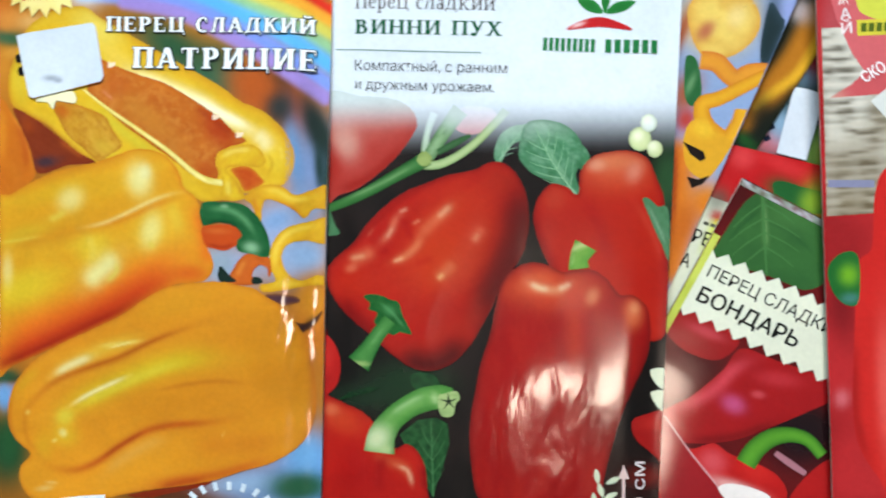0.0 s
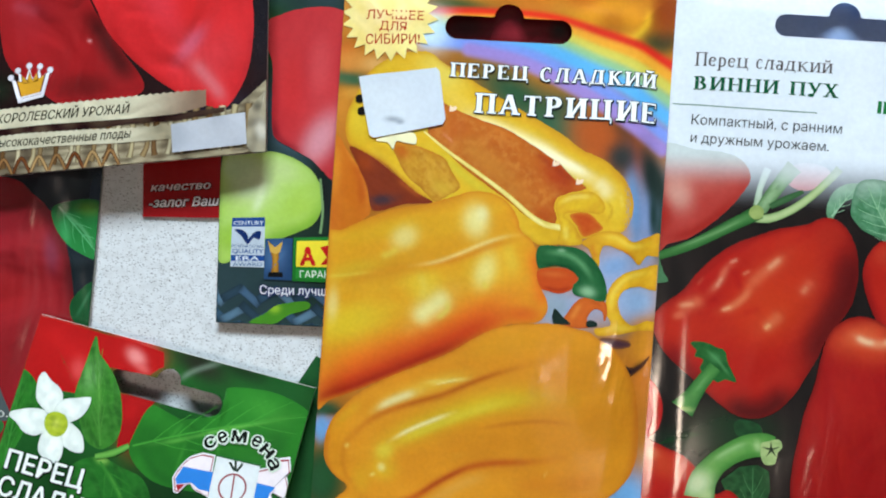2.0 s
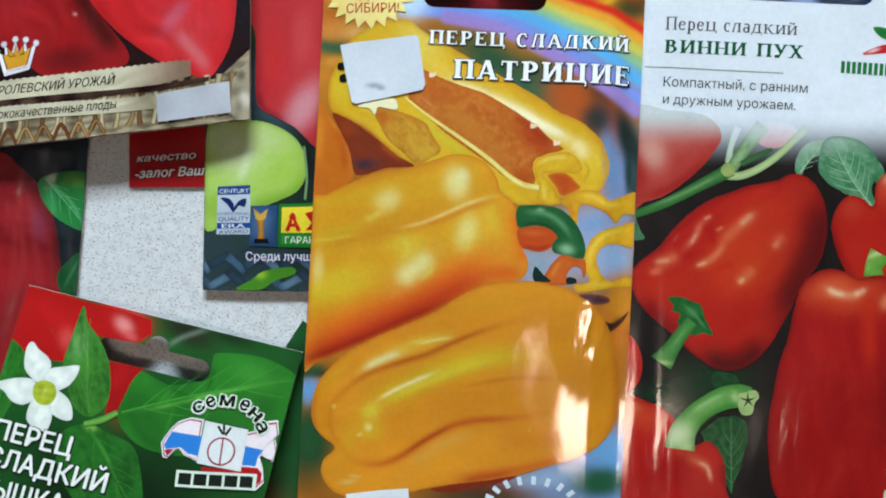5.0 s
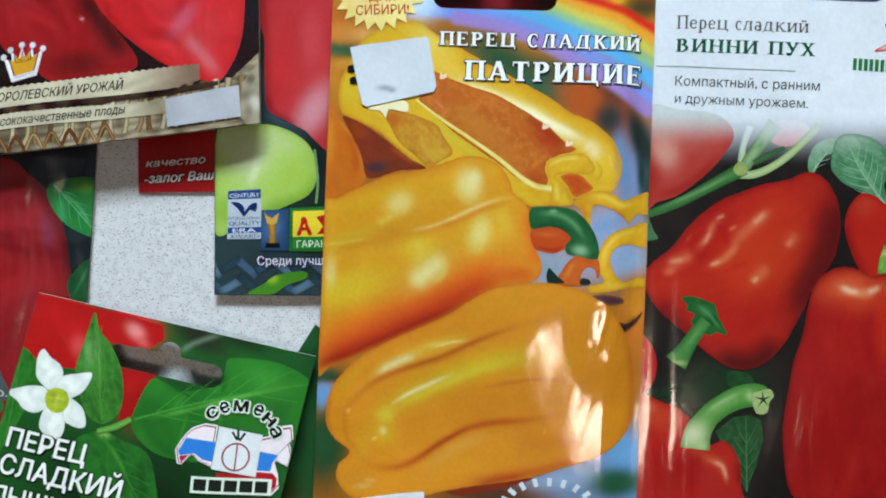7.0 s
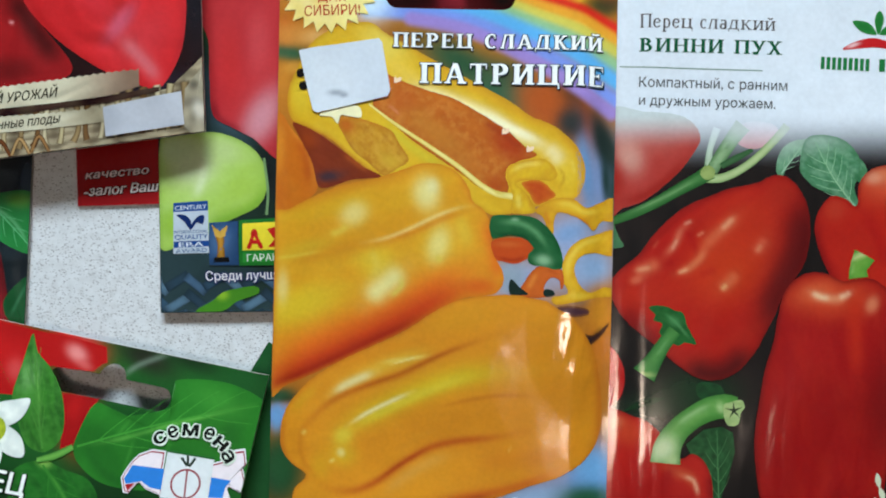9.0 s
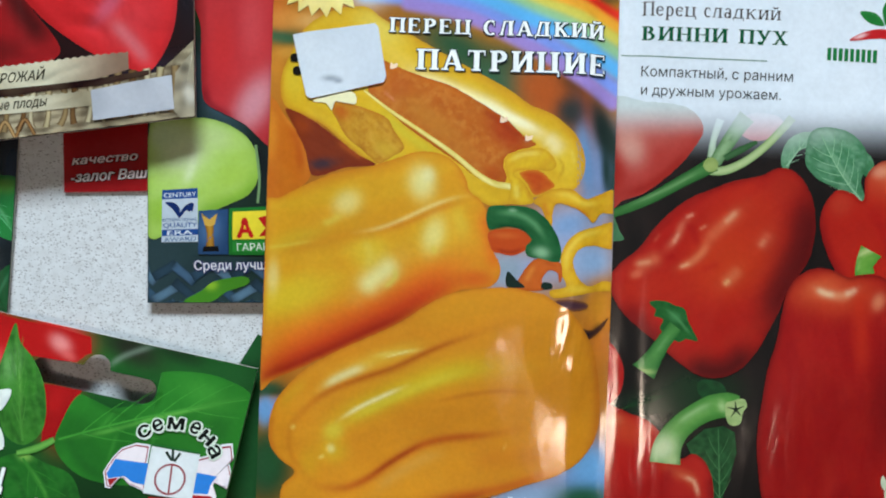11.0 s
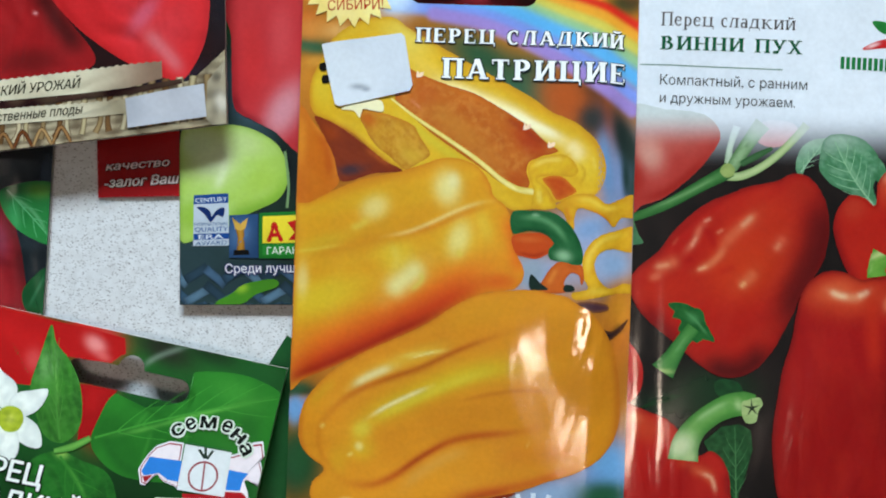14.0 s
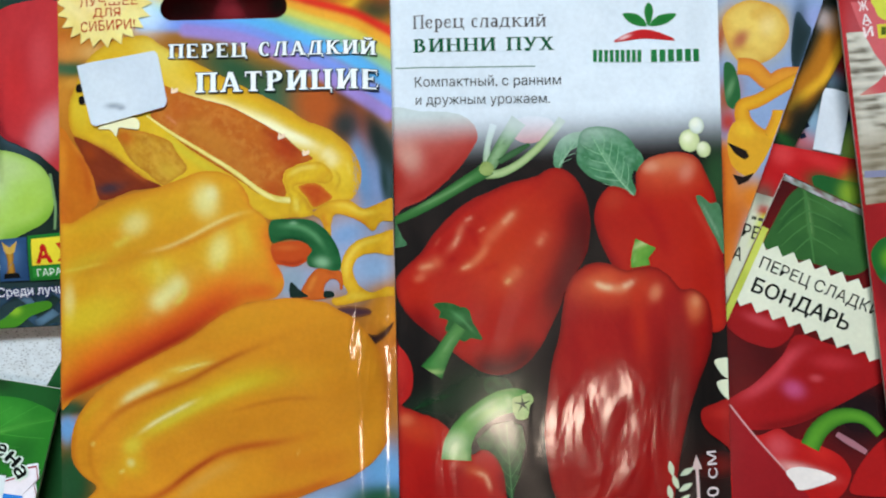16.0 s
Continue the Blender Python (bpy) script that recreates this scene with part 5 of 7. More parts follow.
p.patch("printed_pepper", "C0250A", [(-39.1, -7.3), (-37.4, -4.0), (-32.9, 0.1), (-29.7, 4.6), (-25.9, 8.6), (-21.4, 12.0), (-17.0, 14.0), (-11.9, 16.1), (-5.5, 17.6), (-2.2, 19.3), (1.5, 19.0), (4.3, 16.4), (6.3, 12.3), (7.2, 7.2), (6.8, 2.0), (5.9, -1.5), (3.6, -5.4), (1.1, -9.4), (-0.3, -13.3), (-2.3, -17.3), (-4.7, -21.9), (-8.6, -26.5), (-13.1, -28.7), (-17.7, -28.6), (-21.7, -26.5), (-25.0, -24.0), (-29.1, -20.5), (-34.2, -16.5), (-37.8, -12.1)], grid=0.42, paint=[
    F(0.10, "AA0A0A", .3, 4.4, 35), F(0.25, "D2542B", .2, 9.2, 45), S((-11.3, -1.8), 11.2, 9.0, 45, "D04D12", .9), S((-6.4, 7.4), 7.5, 9.0, 60, "C74117", .7), S((-30.7, -9.0), 9.0, 4.5, 10, "C6380A", .8), S((-0.3, 15.3), 3.9, 3.9, 0, "BE381B", .8),
    L([(-34.5, -4.2), (-30.9, -3.1), (-27.2, -1.0)], 1.6, "D57350", .9), L([(-33.7, -3.6), (-29.5, -2.7)], 0.6, "DDA17D", .75), S((-33.2, -5.8), 1.5, 1.0, 20, "DA8261", .7), L([(-27.2, -0.5), (-24.4, 2.7), (-23.2, 5.6), (-20.9, 8.1)], 0.9, "D67B5F", .85), L([(-25.2, 1.1), (-23.7, 4.3)], 0.4, "E0A78B", .7), L([(-29.7, 1.5), (-28.1, 3.9)], 0.4, "CF6C53", .7), L([(-22.5, 7.4), (-20.4, 8.4)], 0.4, "DEA188", .8), L([(-24.5, -4.3), (-21.0, -2.8), (-18.1, 0.0), (-16.9, 3.2)], 1.0, "DA845B", .9), L([(-23.7, -4.0), (-20.9, -2.9)], 0.4, "E3B18B", .8), L([(-18.5, 0.6), (-15.4, 4.5), (-12.2, 7.5), (-8.9, 10.9)], 1.5, "D6754E", .85), L([(-13.9, 6.1), (-10.4, 9.6)], 0.7, "E0A481", .85), L([(-19.3, 4.7), (-17.4, 6.0)], 0.4, "DD9372", .7), L([(-14.0, -8.1), (-11.2, -5.7), (-9.2, -3.0)], 1.5, "DA7C52", .85), L([(-13.2, -7.8), (-11.7, -6.2)], 0.6, "E1B180", .8), L([(-5.9, 0.5), (-4.0, 3.1), (-3.0, 5.4)], 1.5, "D66D4E", .8), L([(-5.2, 1.2), (-4.0, 3.4)], 0.6, "DD9572", .7),
    L([(-23.3, 6.9), (-20.6, 4.4), (-19.4, 0.5)], 0.9, "B4120A", .6), L([(-26.7, -2.3), (-24.3, -0.9)], 0.7, "B00A0A", .6), L([(-19.0, -4.7), (-13.9, -2.5)], 0.9, "BD250A", .5), L([(-37.4, -5.3), (-31.0, 1.4), (-23.3, 9.2), (-14.4, 14.6), (-4.2, 17.2)], 0.7, "AA1D0A", .7), L([(2.8, 17.9), (5.7, 11.6), (6.0, 2.6), (3.0, -4.9), (-0.9, -13.1), (-5.5, -21.1)], 5.1, "690A0A", .95), L([(3.9, 14.1), (4.6, 3.9), (1.1, -6.5), (-3.1, -14.5)], 3.3, "790A0A", .6), L([(-23.7, -23.8), (-17.1, -27.5), (-10.5, -26.6), (-4.3, -19.8)], 4.2, "670A0A", .95), L([(-37.2, -11.9), (-30.5, -18.2), (-23.7, -23.2)], 2.4, "950A0A", .85), S((-13.5, -16.2), 9.0, 4.5, 10, "B7260A", .7)], rim=("840A0A", .6, 0.7))
p.patch("printed_calyx", "2F773B", [(-30.1, -12.1), (-26.9, -11.7), (-23.8, -12.7), (-21.9, -13.4), (-21.1, -16.0), (-19.7, -18.5), (-18.8, -20.6), (-21.5, -20.2), (-23.0, -21.0), (-24.9, -20.1), (-26.8, -18.8), (-27.6, -17.8), (-26.8, -15.9), (-29.0, -15.2), (-28.5, -13.9)], [F(0.9, "0A5C25", .6, 2.3, -50), S((-24.0, -15.3), 1.8, 1.2, -30, "589661", .8), L([(-26.9, -13.1), (-23.4, -15.8), (-19.9, -19.9)], 0.3, "68A570", .7)], grid=0.4)
p.ribbon("printed_stem", "649D58", [(-30.9, -28.0), (-28.7, -24.5), (-26.7, -21.2), (-23.9, -17.4)], [2.9, 2.0, 1.7, 1.7], "2B7738", [F(0.8, "468542", .5, 2.4, 55), S((-31.0, -27.9), 3.0, 0.6, 0, "B5C787", .9), L([(-28.2, -23.6), (-25.2, -19.3)], 0.4, "82B277", .7)])
p.blob("printed_pepper", "C02620", [(-42.1, -20.8), (-37.9, -22.3), (-35.5, -26.7), (-35.5, -31.7), (-37.2, -34.7), (-41.7, -37.0)], [S((-38.7, -26.1), 1.8, 3.9, 0, "D84034", .7)])
p.blob("printed_leaf", "244E2E", [(-36.1, -37.1), (-32.9, -34.8), (-28.6, -33.2), (-25.4, -33.1), (-28.6, -34.7), (-32.9, -36.0)], [M(.8, "183A20", .5, 2.0)], smooth=False)
p.blob("printed_leaf", "2C5E38", [(-18.6, -30.0), (-16.0, -29.3), (-12.8, -30.2), (-11.9, -33.1), (-14.8, -33.8), (-18.0, -32.9)], [M(.6, "1A3E24", .6, 4.0)])
p.blob("printed_leaf", "2E6238", [(-20.8, -44.0), (-16.7, -40.4), (-12.5, -39.6), (-9.8, -41.0), (-9.2, -45.6), (-10.5, -50.8), (-11.9, -55.3), (-12.6, -58.7), (-15.0, -54.4), (-18.1, -49.2)], [M(.7, "1C4626", .6, 5.1), M(1.0, "4E8656", .35, 1.7)], smooth=False)
p.veins((-12.6, -58.2), (-13.6, -40.3), "5C9060", 2.4, 4, .12)
p.patch("printed_pepper", "C0250A", [(-40.7, -36.4), (-37.3, -36.3), (-34.0, -37.4), (-30.0, -38.8), (-26.7, -41.6), (-23.9, -45.5), (-21.8, -47.3), (-19.2, -46.1), (-16.5, -47.8), (-14.8, -51.2), (-14.1, -56.2), (-14.6, -65.4), (-40.0, -68.2)], [
    F(0.15, "B00A0A", .3, 6.4, -40), S((-35.2, -41.0), 6.0, 3.3, -20, "CF542B", .85), S((-37.3, -39.1), 2.1, 1.5, 0, "DD845B", .7), L([(-27.7, -48.6), (-23.0, -50.5), (-19.7, -51.7), (-17.9, -54.8)], 1.3, "D56B41", .8), L([(-21.7, -51.3), (-18.7, -52.5), (-17.5, -56.4)], 0.5, "E1B192", .85), L([(-35.4, -35.6), (-29.9, -39.1), (-26.1, -42.9)], 0.7, "CA4823", .7), L([(-23.1, -47.9), (-25.3, -52.5), (-25.4, -59.3)], 1.5, "AA0A0A", .75), S((-30.9, -54.2), 6.0, 6.0, 0, "B70A0A", .7), L([(-15.3, -50.7), (-14.3, -57.3)], 1.0, "9A0A0A", .8)], rim=("920A0A", .6, 0.6))
p.ribbon("printed_stem", "7CAF5F", [(-25.5, -48.5), (-25.0, -44.5), (-22.7, -40.6), (-19.1, -37.5), (-15.2, -35.5), (-11.6, -34.8), (-9.0, -34.9)], [3.6, 3.2, 2.7, 2.6, 2.8, 2.8, 2.2], "4F8A42", [F(0.7, "589846", .5, 3.4, 35), S((-26.1, -45.2), 3.0, 3.6, -40, "D3DBB5", .95), S((-23.9, -47.8), 1.5, 1.5, 0, "C6D3A2", .8), L([(-23.3, -40.1), (-19.4, -36.8), (-14.5, -34.4)], 0.6, "AFCA97", .7), L([(-13.5, -33.8), (-12.3, -36.4)], 0.9, "BED09F", .7), L([(-21.9, -42.5), (-16.7, -38.5), (-12.1, -36.9)], 0.4, "468537", .6)])
p.patch("printed_stem_tip", "B2C38B", [(-12.1, -34.6), (-10.3, -33.8), (-8.0, -33.3), (-7.1, -34.9), (-8.1, -36.5), (-8.6, -38.9), (-10.4, -39.5), (-11.8, -38.2)], [F(0.9, "90AB6D", .5, 2.0)], grid=0.4)
for i in range(5):
    q, a = (-9.7, -35.8), math.tau * i / 5 + .4
    p.blob("printed_stem_tip", "3A4430", [(q[0] + .3 * math.cos(a + 1.5), q[1] + .3 * math.sin(a + 1.5)), (q[0] + 2.2 * math.cos(a), q[1] + 2.2 * math.sin(a)), (q[0] + .3 * math.cos(a - 1.5), q[1] + .3 * math.sin(a - 1.5))], smooth=False)
p.patch("printed_pepper", "AA0A0A", [(0.2, -14.1), (1.3, -8.9), (3.6, -5.2), (7.4, -3.1), (11.2, -3.3), (15.1, -4.9), (18.3, -4.4), (22.1, -4.3), (25.3, -6.3), (28.1, -9.6), (31.1, -9.6), (34.5, -12.5), (35.5, -18.4), (34.6, -24.6), (31.8, -31.2), (29.3, -38.5), (27.1, -48.4), (25.5, -57.8), (23.2, -63.2), (5.1, -64.2), (-2.2, -58.0), (-4.4, -47.4), (-4.6, -40.2), (-3.6, -32.8), (-2.5, -26.2), (-0.6, -19.6)], grid=0.42, paint=[
    F(0.10, "A20A0A", .3, 6.4, -80), F(0.25, "CA4823", .2, 2.2, -80), S((12.1, -8.7), 11.2, 5.1, 0, "D0572B", .9), S((8.8, -7.6), 4.5, 2.4, 20, "D76D41", .8), L([(6.9, -7.2), (9.5, -8.6), (14.0, -9.2), (17.4, -7.5)], 1.2, "DD956D", .85), L([(7.6, -7.6), (10.2, -8.8), (12.7, -9.0)], 0.7, "E4C4A2", .9), L([(14.0, -8.9), (15.9, -8.3), (17.4, -7.2)], 0.7, "E4C4A5", .9), S((22.1, -10.3), 1.5, 2.1, -20, "DC936F", .8), S((31.1, -13.9), 2.5, 3.6, 0, "D97E52", .9), S((31.5, -12.5), 1.2, 1.5, 0, "E0A179", .6), L([(26.7, -8.2), (28.1, -14.6), (27.4, -24.9), (25.7, -38.0)], 1.5, "A70A0A", .7), L([(17.0, -5.3), (18.2, -15.0), (19.2, -27.9)], 1.8, "C63B0D", .7), L([(-0.8, -20.9), (-2.6, -31.5), (-3.5, -42.1), (-1.8, -54.0)], 1.5, "A50A0A", .7), L([(35.0, -16.9), (33.2, -27.3), (29.8, -37.2)], 1.2, "9D0A0A", .75), S((26.4, -32.8), 6.0, 13.4, 0, "8D0A0A", .8)], rim=("760A0A", .6, 0.7))
p.ribbon("printed_stem", "84B252", [(18.8, -4.1), (18.7, -1.8), (20.1, 1.3)], [2.3, 2.0, 2.7], "649F3F", [F(0.8, "64A03C", .5, 1.0, 80), S((19.3, 1.3), 3.9, 0.7, 25, "CAD398", .9), L([(16.9, -0.6), (17.5, -3.4)], 0.4, "A8C77D", .7)])
p.blob("printed_pepper", "AE201C", [(32.2, -38.2), (35.2, -36.8), (40.7, -36.4), (41.2, -47.7), (35.6, -44.7), (32.6, -41.6)], [S((36.9, -39.0), 3.9, 1.6, 0, "C83A30", .7)])
for q in ((37.8, -28.6), (38.2, -33.7)):
    p.blob("printed_petal", "E4E6CE", [(q[0] - 2, q[1] + 2), (q[0] + 2.1, q[1] + 2.2), (q[0] + 2.1, q[1] - 2.2), (q[0] - .2, q[1] - 1.5)])
top_layer, p.layer = p.layer, 2
p.serif_words("Перец сладкий", (-33.7, 53.3), (-2.1, 53.2), 3.2, "6A6260", .125, .06, track=.05)
p.serif_words("ВИННИ ПУХ", (-33.7, 47.7), (-0.3, 47.6), 3.15, "1F6E4C", .18, .075, track=.1)
p.ribbon("printed_rule", "8FA89C", [(-38.1, 44.2), (-21.9, 43.9), (-4.9, 43.8)], [.14, .14])
p.words("Компактный, с ранним", (-33.5, 39.5), (1.1, 39.3), 2.4, "545656")
p.words("и дружным урожаем.", (-33.4, 35.3), (-1.6, 35.0), 2.3, "545656")
for q in ([(22.3, 53.0), (21.3, 56.5), (22.4, 58.6), (23.5, 56.5)], [(21.9, 53.0), (18.3, 53.6), (16.2, 56.0), (19.9, 55.7)], [(22.6, 53.0), (24.7, 55.4), (28.9, 55.7), (26.5, 53.5)]):
    p.blob("printed_leaf", "2E8A44", q, rim=("52A862", .4, 3))
p.blob("printed_dome", "CE2A30", [(14.1, 49.3), (16.9, 51.2), (21.2, 52.2), (25.6, 51.1), (28.4, 49.4), (21.2, 50.0)], [S((16.5, 50.4), 1.6, 0.5, 20, "F0D8D8", .9)])
p.bars((8.9, 44.6), (20.8, 44.4), 2.9, "2F8A52", 9, .3)
p.bars((22.7, 44.4), (34.8, 44.4), 2.9, "2F8A52", 6, .3)
p.layer = top_layer
p.words("-30 см", (36.2, -62.7), (35.5, -47.7), 3.0, "EADCDC")
p.ribbon("printed_arrow", "E0C8C4", [(31.1, -63.7), (31.0, -57.1), (30.8, -51.4)], [.35, .35])
p.blob("printed_arrow", "E0C8C4", [(29.6, -51.9), (30.7, -48.5), (32.1, -51.8)], smooth=False)
for x, y, r in ((800, 650, 40), (845, 660, -30), (812, 690, 50), (840, 705, -30), (795, 720, 40), (835, 740, -20)):
    k = radians(r + 60)
    q = (p.w * 0 + (26.6, -54.8)[0] + (x - 822) / 12.4, (26.6, -54.8)[1] - (y - 690) / 12.4)
    p.blob("printed_sprig", "D6DCC4", [(q[0] - 1.8 * math.cos(k), q[1] - 1.8 * math.sin(k)), (q[0] + .7 * math.sin(k), q[1] - .7 * math.cos(k)), (q[0] + 1.8 * math.cos(k), q[1] + 1.8 * math.sin(k)), (q[0] - .7 * math.sin(k), q[1] + .7 * math.cos(k))])

p.blob("price_sticker", "E2E6EA", [(0.9, -59.7), (10.6, -61.4), (9.8, -67.9), (0.2, -66.4)], smooth=False, label="blank white sticker", mat=PAPER, lift=0.36)

# ---- the packet with the crown ----
p = Packet("seed_packet", "seed packet with dark red peppers, crown and wicker basket", -172.7, 73.4, 3.2, 76, 120, 2.2, 0.7, "3A1A1C", FILM_CRISP, [
    S((-11.4, -30.0), 7.8, 7.8, 0, "2E2420", .8), S((-28.6, -38.9), 3.9, 3.9, 0, "23301E", .9), S((36.6, -27.1), 2.9, 14.4, 0, "2A2630", .95), S((23.4, -48.3), 11.8, 3.1, 6, "3A3446", .8)], skew=0.098, tilt=(0.0, 0.07), left=-33.0)
p.blob("printed_pepper", "B2262C", [(-29.7, -1.0), (-11.3, -3.2), (-5.1, -20.3), (1.8, -31.3), (8.0, -41.6), (0.3, -44.6), (-12.1, -44.2), (-19.1, -39.0), (-26.2, -33.1), (-28.7, -22.3)], [S((-20.7, -20.9), 6.5, 7.8, 0, "B0303A", .8), L([(-26.3, -18.0), (-17.5, -21.2)], 1.6, "C05A6A", .5), L([(-7.4, -20.0), (0.3, -32.6), (6.5, -41.5)], 2.9, "4A1A18", .8), S((-7.5, -40.1), 7.8, 3.4, 0, "6A1A1A", .7), S((-5.7, -29.1), 0.5, 0.5, 0, "E8B0B0", .7)])
p.blob("printed_pepper", "D8343A", [(-8.2, -3.6), (31.9, -7.5), (34.3, -23.9), (34.4, -32.9), (33.0, -40.9), (29.4, -47.3), (26.8, -48.6), (22.6, -47.1), (16.5, -43.9), (9.6, -38.8), (2.6, -32.1), (-3.5, -22.6)], [S((12.6, -20.6), 5.2, 11.8, 35, "DE4A58", .8), S((23.3, -34.9), 7.8, 7.8, -20, "DC5058", .75), S((20.2, -25.0), 4.4, 7.8, 30, "D42A2C", .8), L([(18.8, -35.2), (24.9, -42.5), (28.6, -48.0)], 1.6, "D89AA0", .5), L([(-3.5, -22.6), (6.5, -36.2), (17.3, -44.7), (24.9, -48.0)], 1.3, "C02428", .7), L([(33.9, -26.9), (34.1, -37.3), (30.1, -46.6)], 1.3, "B8303A", .6), S((19.5, -32.3), 2.1, 5.2, -40, "C88AA8", .4)])
# basket weave along the foot
p.strip("printed_basket", "B8AC92", line_of([(-35.9, -48.0), (-19.1, -48.2), (-1.3, -48.9), (15.7, -50.5), (30.1, -48.9), (38.3, -42.1)], 140), line_of([(-35.8, -61.0), (-7.5, -60.8), (15.6, -61.3), (39.6, -61.3)], 140), [M(0.30, "5A4A38", .8, 2.2, 0.5), M(0.22, "D2C8AC", .7, 6.2, 0.6), T(2.1, "5E4C38", .6, .5), G((-7.6, -57.4), (-28.7, -58.6), "4A3A30", .6)], rows=24)
for i in range(22):
    x = -30 + 44 * i
    a = (-31.0, -55.3)
    q = (a[0] + (x / 1.819) / 7.65, a[1] + 1.2)
    p.ribbon("printed_withe", ("C9BC98", "A8926C", "8A6A44", "D6CCAE")[i % 4], [(q[0] - .6, q[1] - 4.2), (q[0] + .9 * math.sin(i * 2.1), q[1] - 1.0), (q[0] + .4, q[1] + 6.2)], [.8, .6, .9], "6A543A")
for i in range(7):
    a = (-31.0, -56.8)
    q = (a[0] + (60 + i * 62) / 13.9, a[1] - 0.2)
    p.ribbon("printed_withe", ("B08A5C", "8C5A34", "C8A878")[i % 3], [(q[0] - 2.6, q[1] - 2.6), (q[0] - .6, q[1] + 1.0), (q[0] + 1.6, q[1] - 2.8)], [.4, .5, .4], "4A3220")
p.strip("printed_band", "3A1216", line_of([(-35.9, -48.6), (-15.3, -48.4), (4.9, -48.9), (15.7, -48.9), (27.9, -48.3)], 90), line_of([(-35.9, -50.3), (-21.5, -50.1), (-7.5, -50.5), (4.1, -50.2), (15.7, -50.5), (27.9, -49.4)], 90), [M(0.2, "8A7A62", .5, 1.0)], rows=4)
p.strip("printed_banner", "D9D3BC", line_of([(-35.9, -43.6), (17.3, -43.6), (23.4, -43.8)], 120, 34, .22), line_of([(-35.9, -48.6), (-15.3, -48.4), (4.9, -48.9), (15.7, -48.9), (23.4, -47.7)], 120), [G((2.6, -46.3), (22.6, -46.0), "8E6A58", .8)])
p.strip("printed_banner", "D6D0BA", line_of([(-35.9, -50.3), (-21.5, -50.1), (-7.5, -50.5), (4.1, -51.1), (14.9, -51.3)], 120, 30, .18), line_of([(-35.8, -54.0), (-26.3, -53.9), (-15.3, -53.8), (0.2, -54.5), (14.8, -54.7)], 120), [G((2.5, -52.3), (14.9, -52.7), "A89C80", .7)])
p.words("КОРОЛЕВСКИЙ УРОЖАЙ", (-29.2, -47.0), (4.5, -47.5), 2.2, "4A4638", .016, slant=.25)
p.words("высококачественные плоды", (-29.9, -52.9), (4.7, -53.5), 2.2, "4A4638", .012, slant=.25)
c0 = (-20.4, -38.2)
for k, ink in ((1.0, "EDEAF0"), (.78, "7A4A3A"), (.70, "D9A92C")):
    p.blob("printed_crown", ink, [(c0[0] + k * u, c0[1] + k * v) for u, v in ((-3.2, -4.4), (3.2, -3.4), (4.9, 2.7), (2.6, .9), (2.2, 3.8), (.5, 1.2), (-.4, 4.1), (-1.4, 1.0), (-3.2, 3.2), (-3.0, .4), (-5.0, 1.6))], smooth=False)
for u, v in ((4.9, 3.0), (2.3, 4.1), (-.4, 4.5), (-3.3, 3.6), (-5.1, 2.0)):
    p.blob("printed_pearl", "E9E6EE", [(c0[0] + u + .8 * math.cos(k), c0[1] + v + .8 * math.sin(k)) for k in np.arange(8) * math.tau / 8], rim=("B8B0B8", .5, 3))
p.blob("printed_crown", "E9E6EE", [(c0[0] - 2.9, c0[1] - 3.4), (c0[0] + 2.9, c0[1] - 2.5), (c0[0] + 3.0, c0[1] - 2.1), (c0[0] - 2.9, c0[1] - 3.0)], smooth=False)
p.blob("price_sticker", "C9CCD4", [(14.7, -51.3), (23.3, -50.6), (32.9, -50.0), (33.3, -57.7), (24.0, -57.9), (15.0, -58.1)], [M(0.12, "AEB2BC", .5, 3.0)], smooth=False, label="blank pale price sticker", mat=PAPER, lift=0.34)
p.blob("foil_corner", "B9B09A", [(33.7, -49.5), (38.3, -44.4), (39.4, -60.4), (34.7, -60.0), (33.0, -58.0)], [M(0.35, "7A7264", .8, 4.4), S((36.9, -54.6), 1.6, 2.6, 20, "E4E0D6", .6)], smooth=False)

# ---- the packet beside the crown ----
p = Packet("seed_packet", "white packet with green band and orange block under others", -214.0, 37.8, 4, 34, 34.5, 2.7, 0.1, "D5DADC", FILM, [M(0.1, "C2C8CC", .4, 1.0)])
p.strip("printed_band", "2F4934", line_of([(-16.9, 1.1), (9.2, 1.7)], 40), line_of([(-16.9, -0.7), (9.2, -0.1)], 40), rows=3)
p.strip("printed_band", "ADB0AE", line_of([(-16.9, -1.0), (9.2, -0.6)], 40), line_of([(-16.9, -6.3), (8.6, -5.7)], 40), [M(0.3, "C3C6C1", .5, 2.0)], rows=6)
p.strip("printed_band", "BA3943", line_of([(-16.9, -6.6), (8.7, -6.3)], 40), line_of([(-16.9, -8.7), (8.4, -8.2)], 40), rows=3)
p.strip("printed_band", "359F60", line_of([(-16.9, -9.0), (8.2, -8.6)], 40), line_of([(-16.9, -12.0), (7.8, -11.7)], 40), [M(0.4, "4CAD7B", .5, 2.0)], rows=4)
p.strip("printed_block", "D5750A", line_of([(-16.8, -12.3), (7.5, -12.3)], 40), line_of([(-16.8, -18.2), (6.3, -18.1)], 40), [M(0.3, "C15B0A", .5, 3.0)], rows=6)
p.bars((2.4, -17.8), (6.3, -17.5), 4.0, "E1D439", 3, .35)
p.strip("printed_rule", "D4D432", line_of([(-16.8, -18.5), (6.3, -18.4)], 40), line_of([(-16.8, -19.2), (6.2, -19.0)], 40), rows=2)
p.blob("printed_curl", "2A3D5C", [(1.3, 7.4), (3.7, 8.9), (4.0, 5.6), (2.8, 3.3), (0.7, 3.0)])

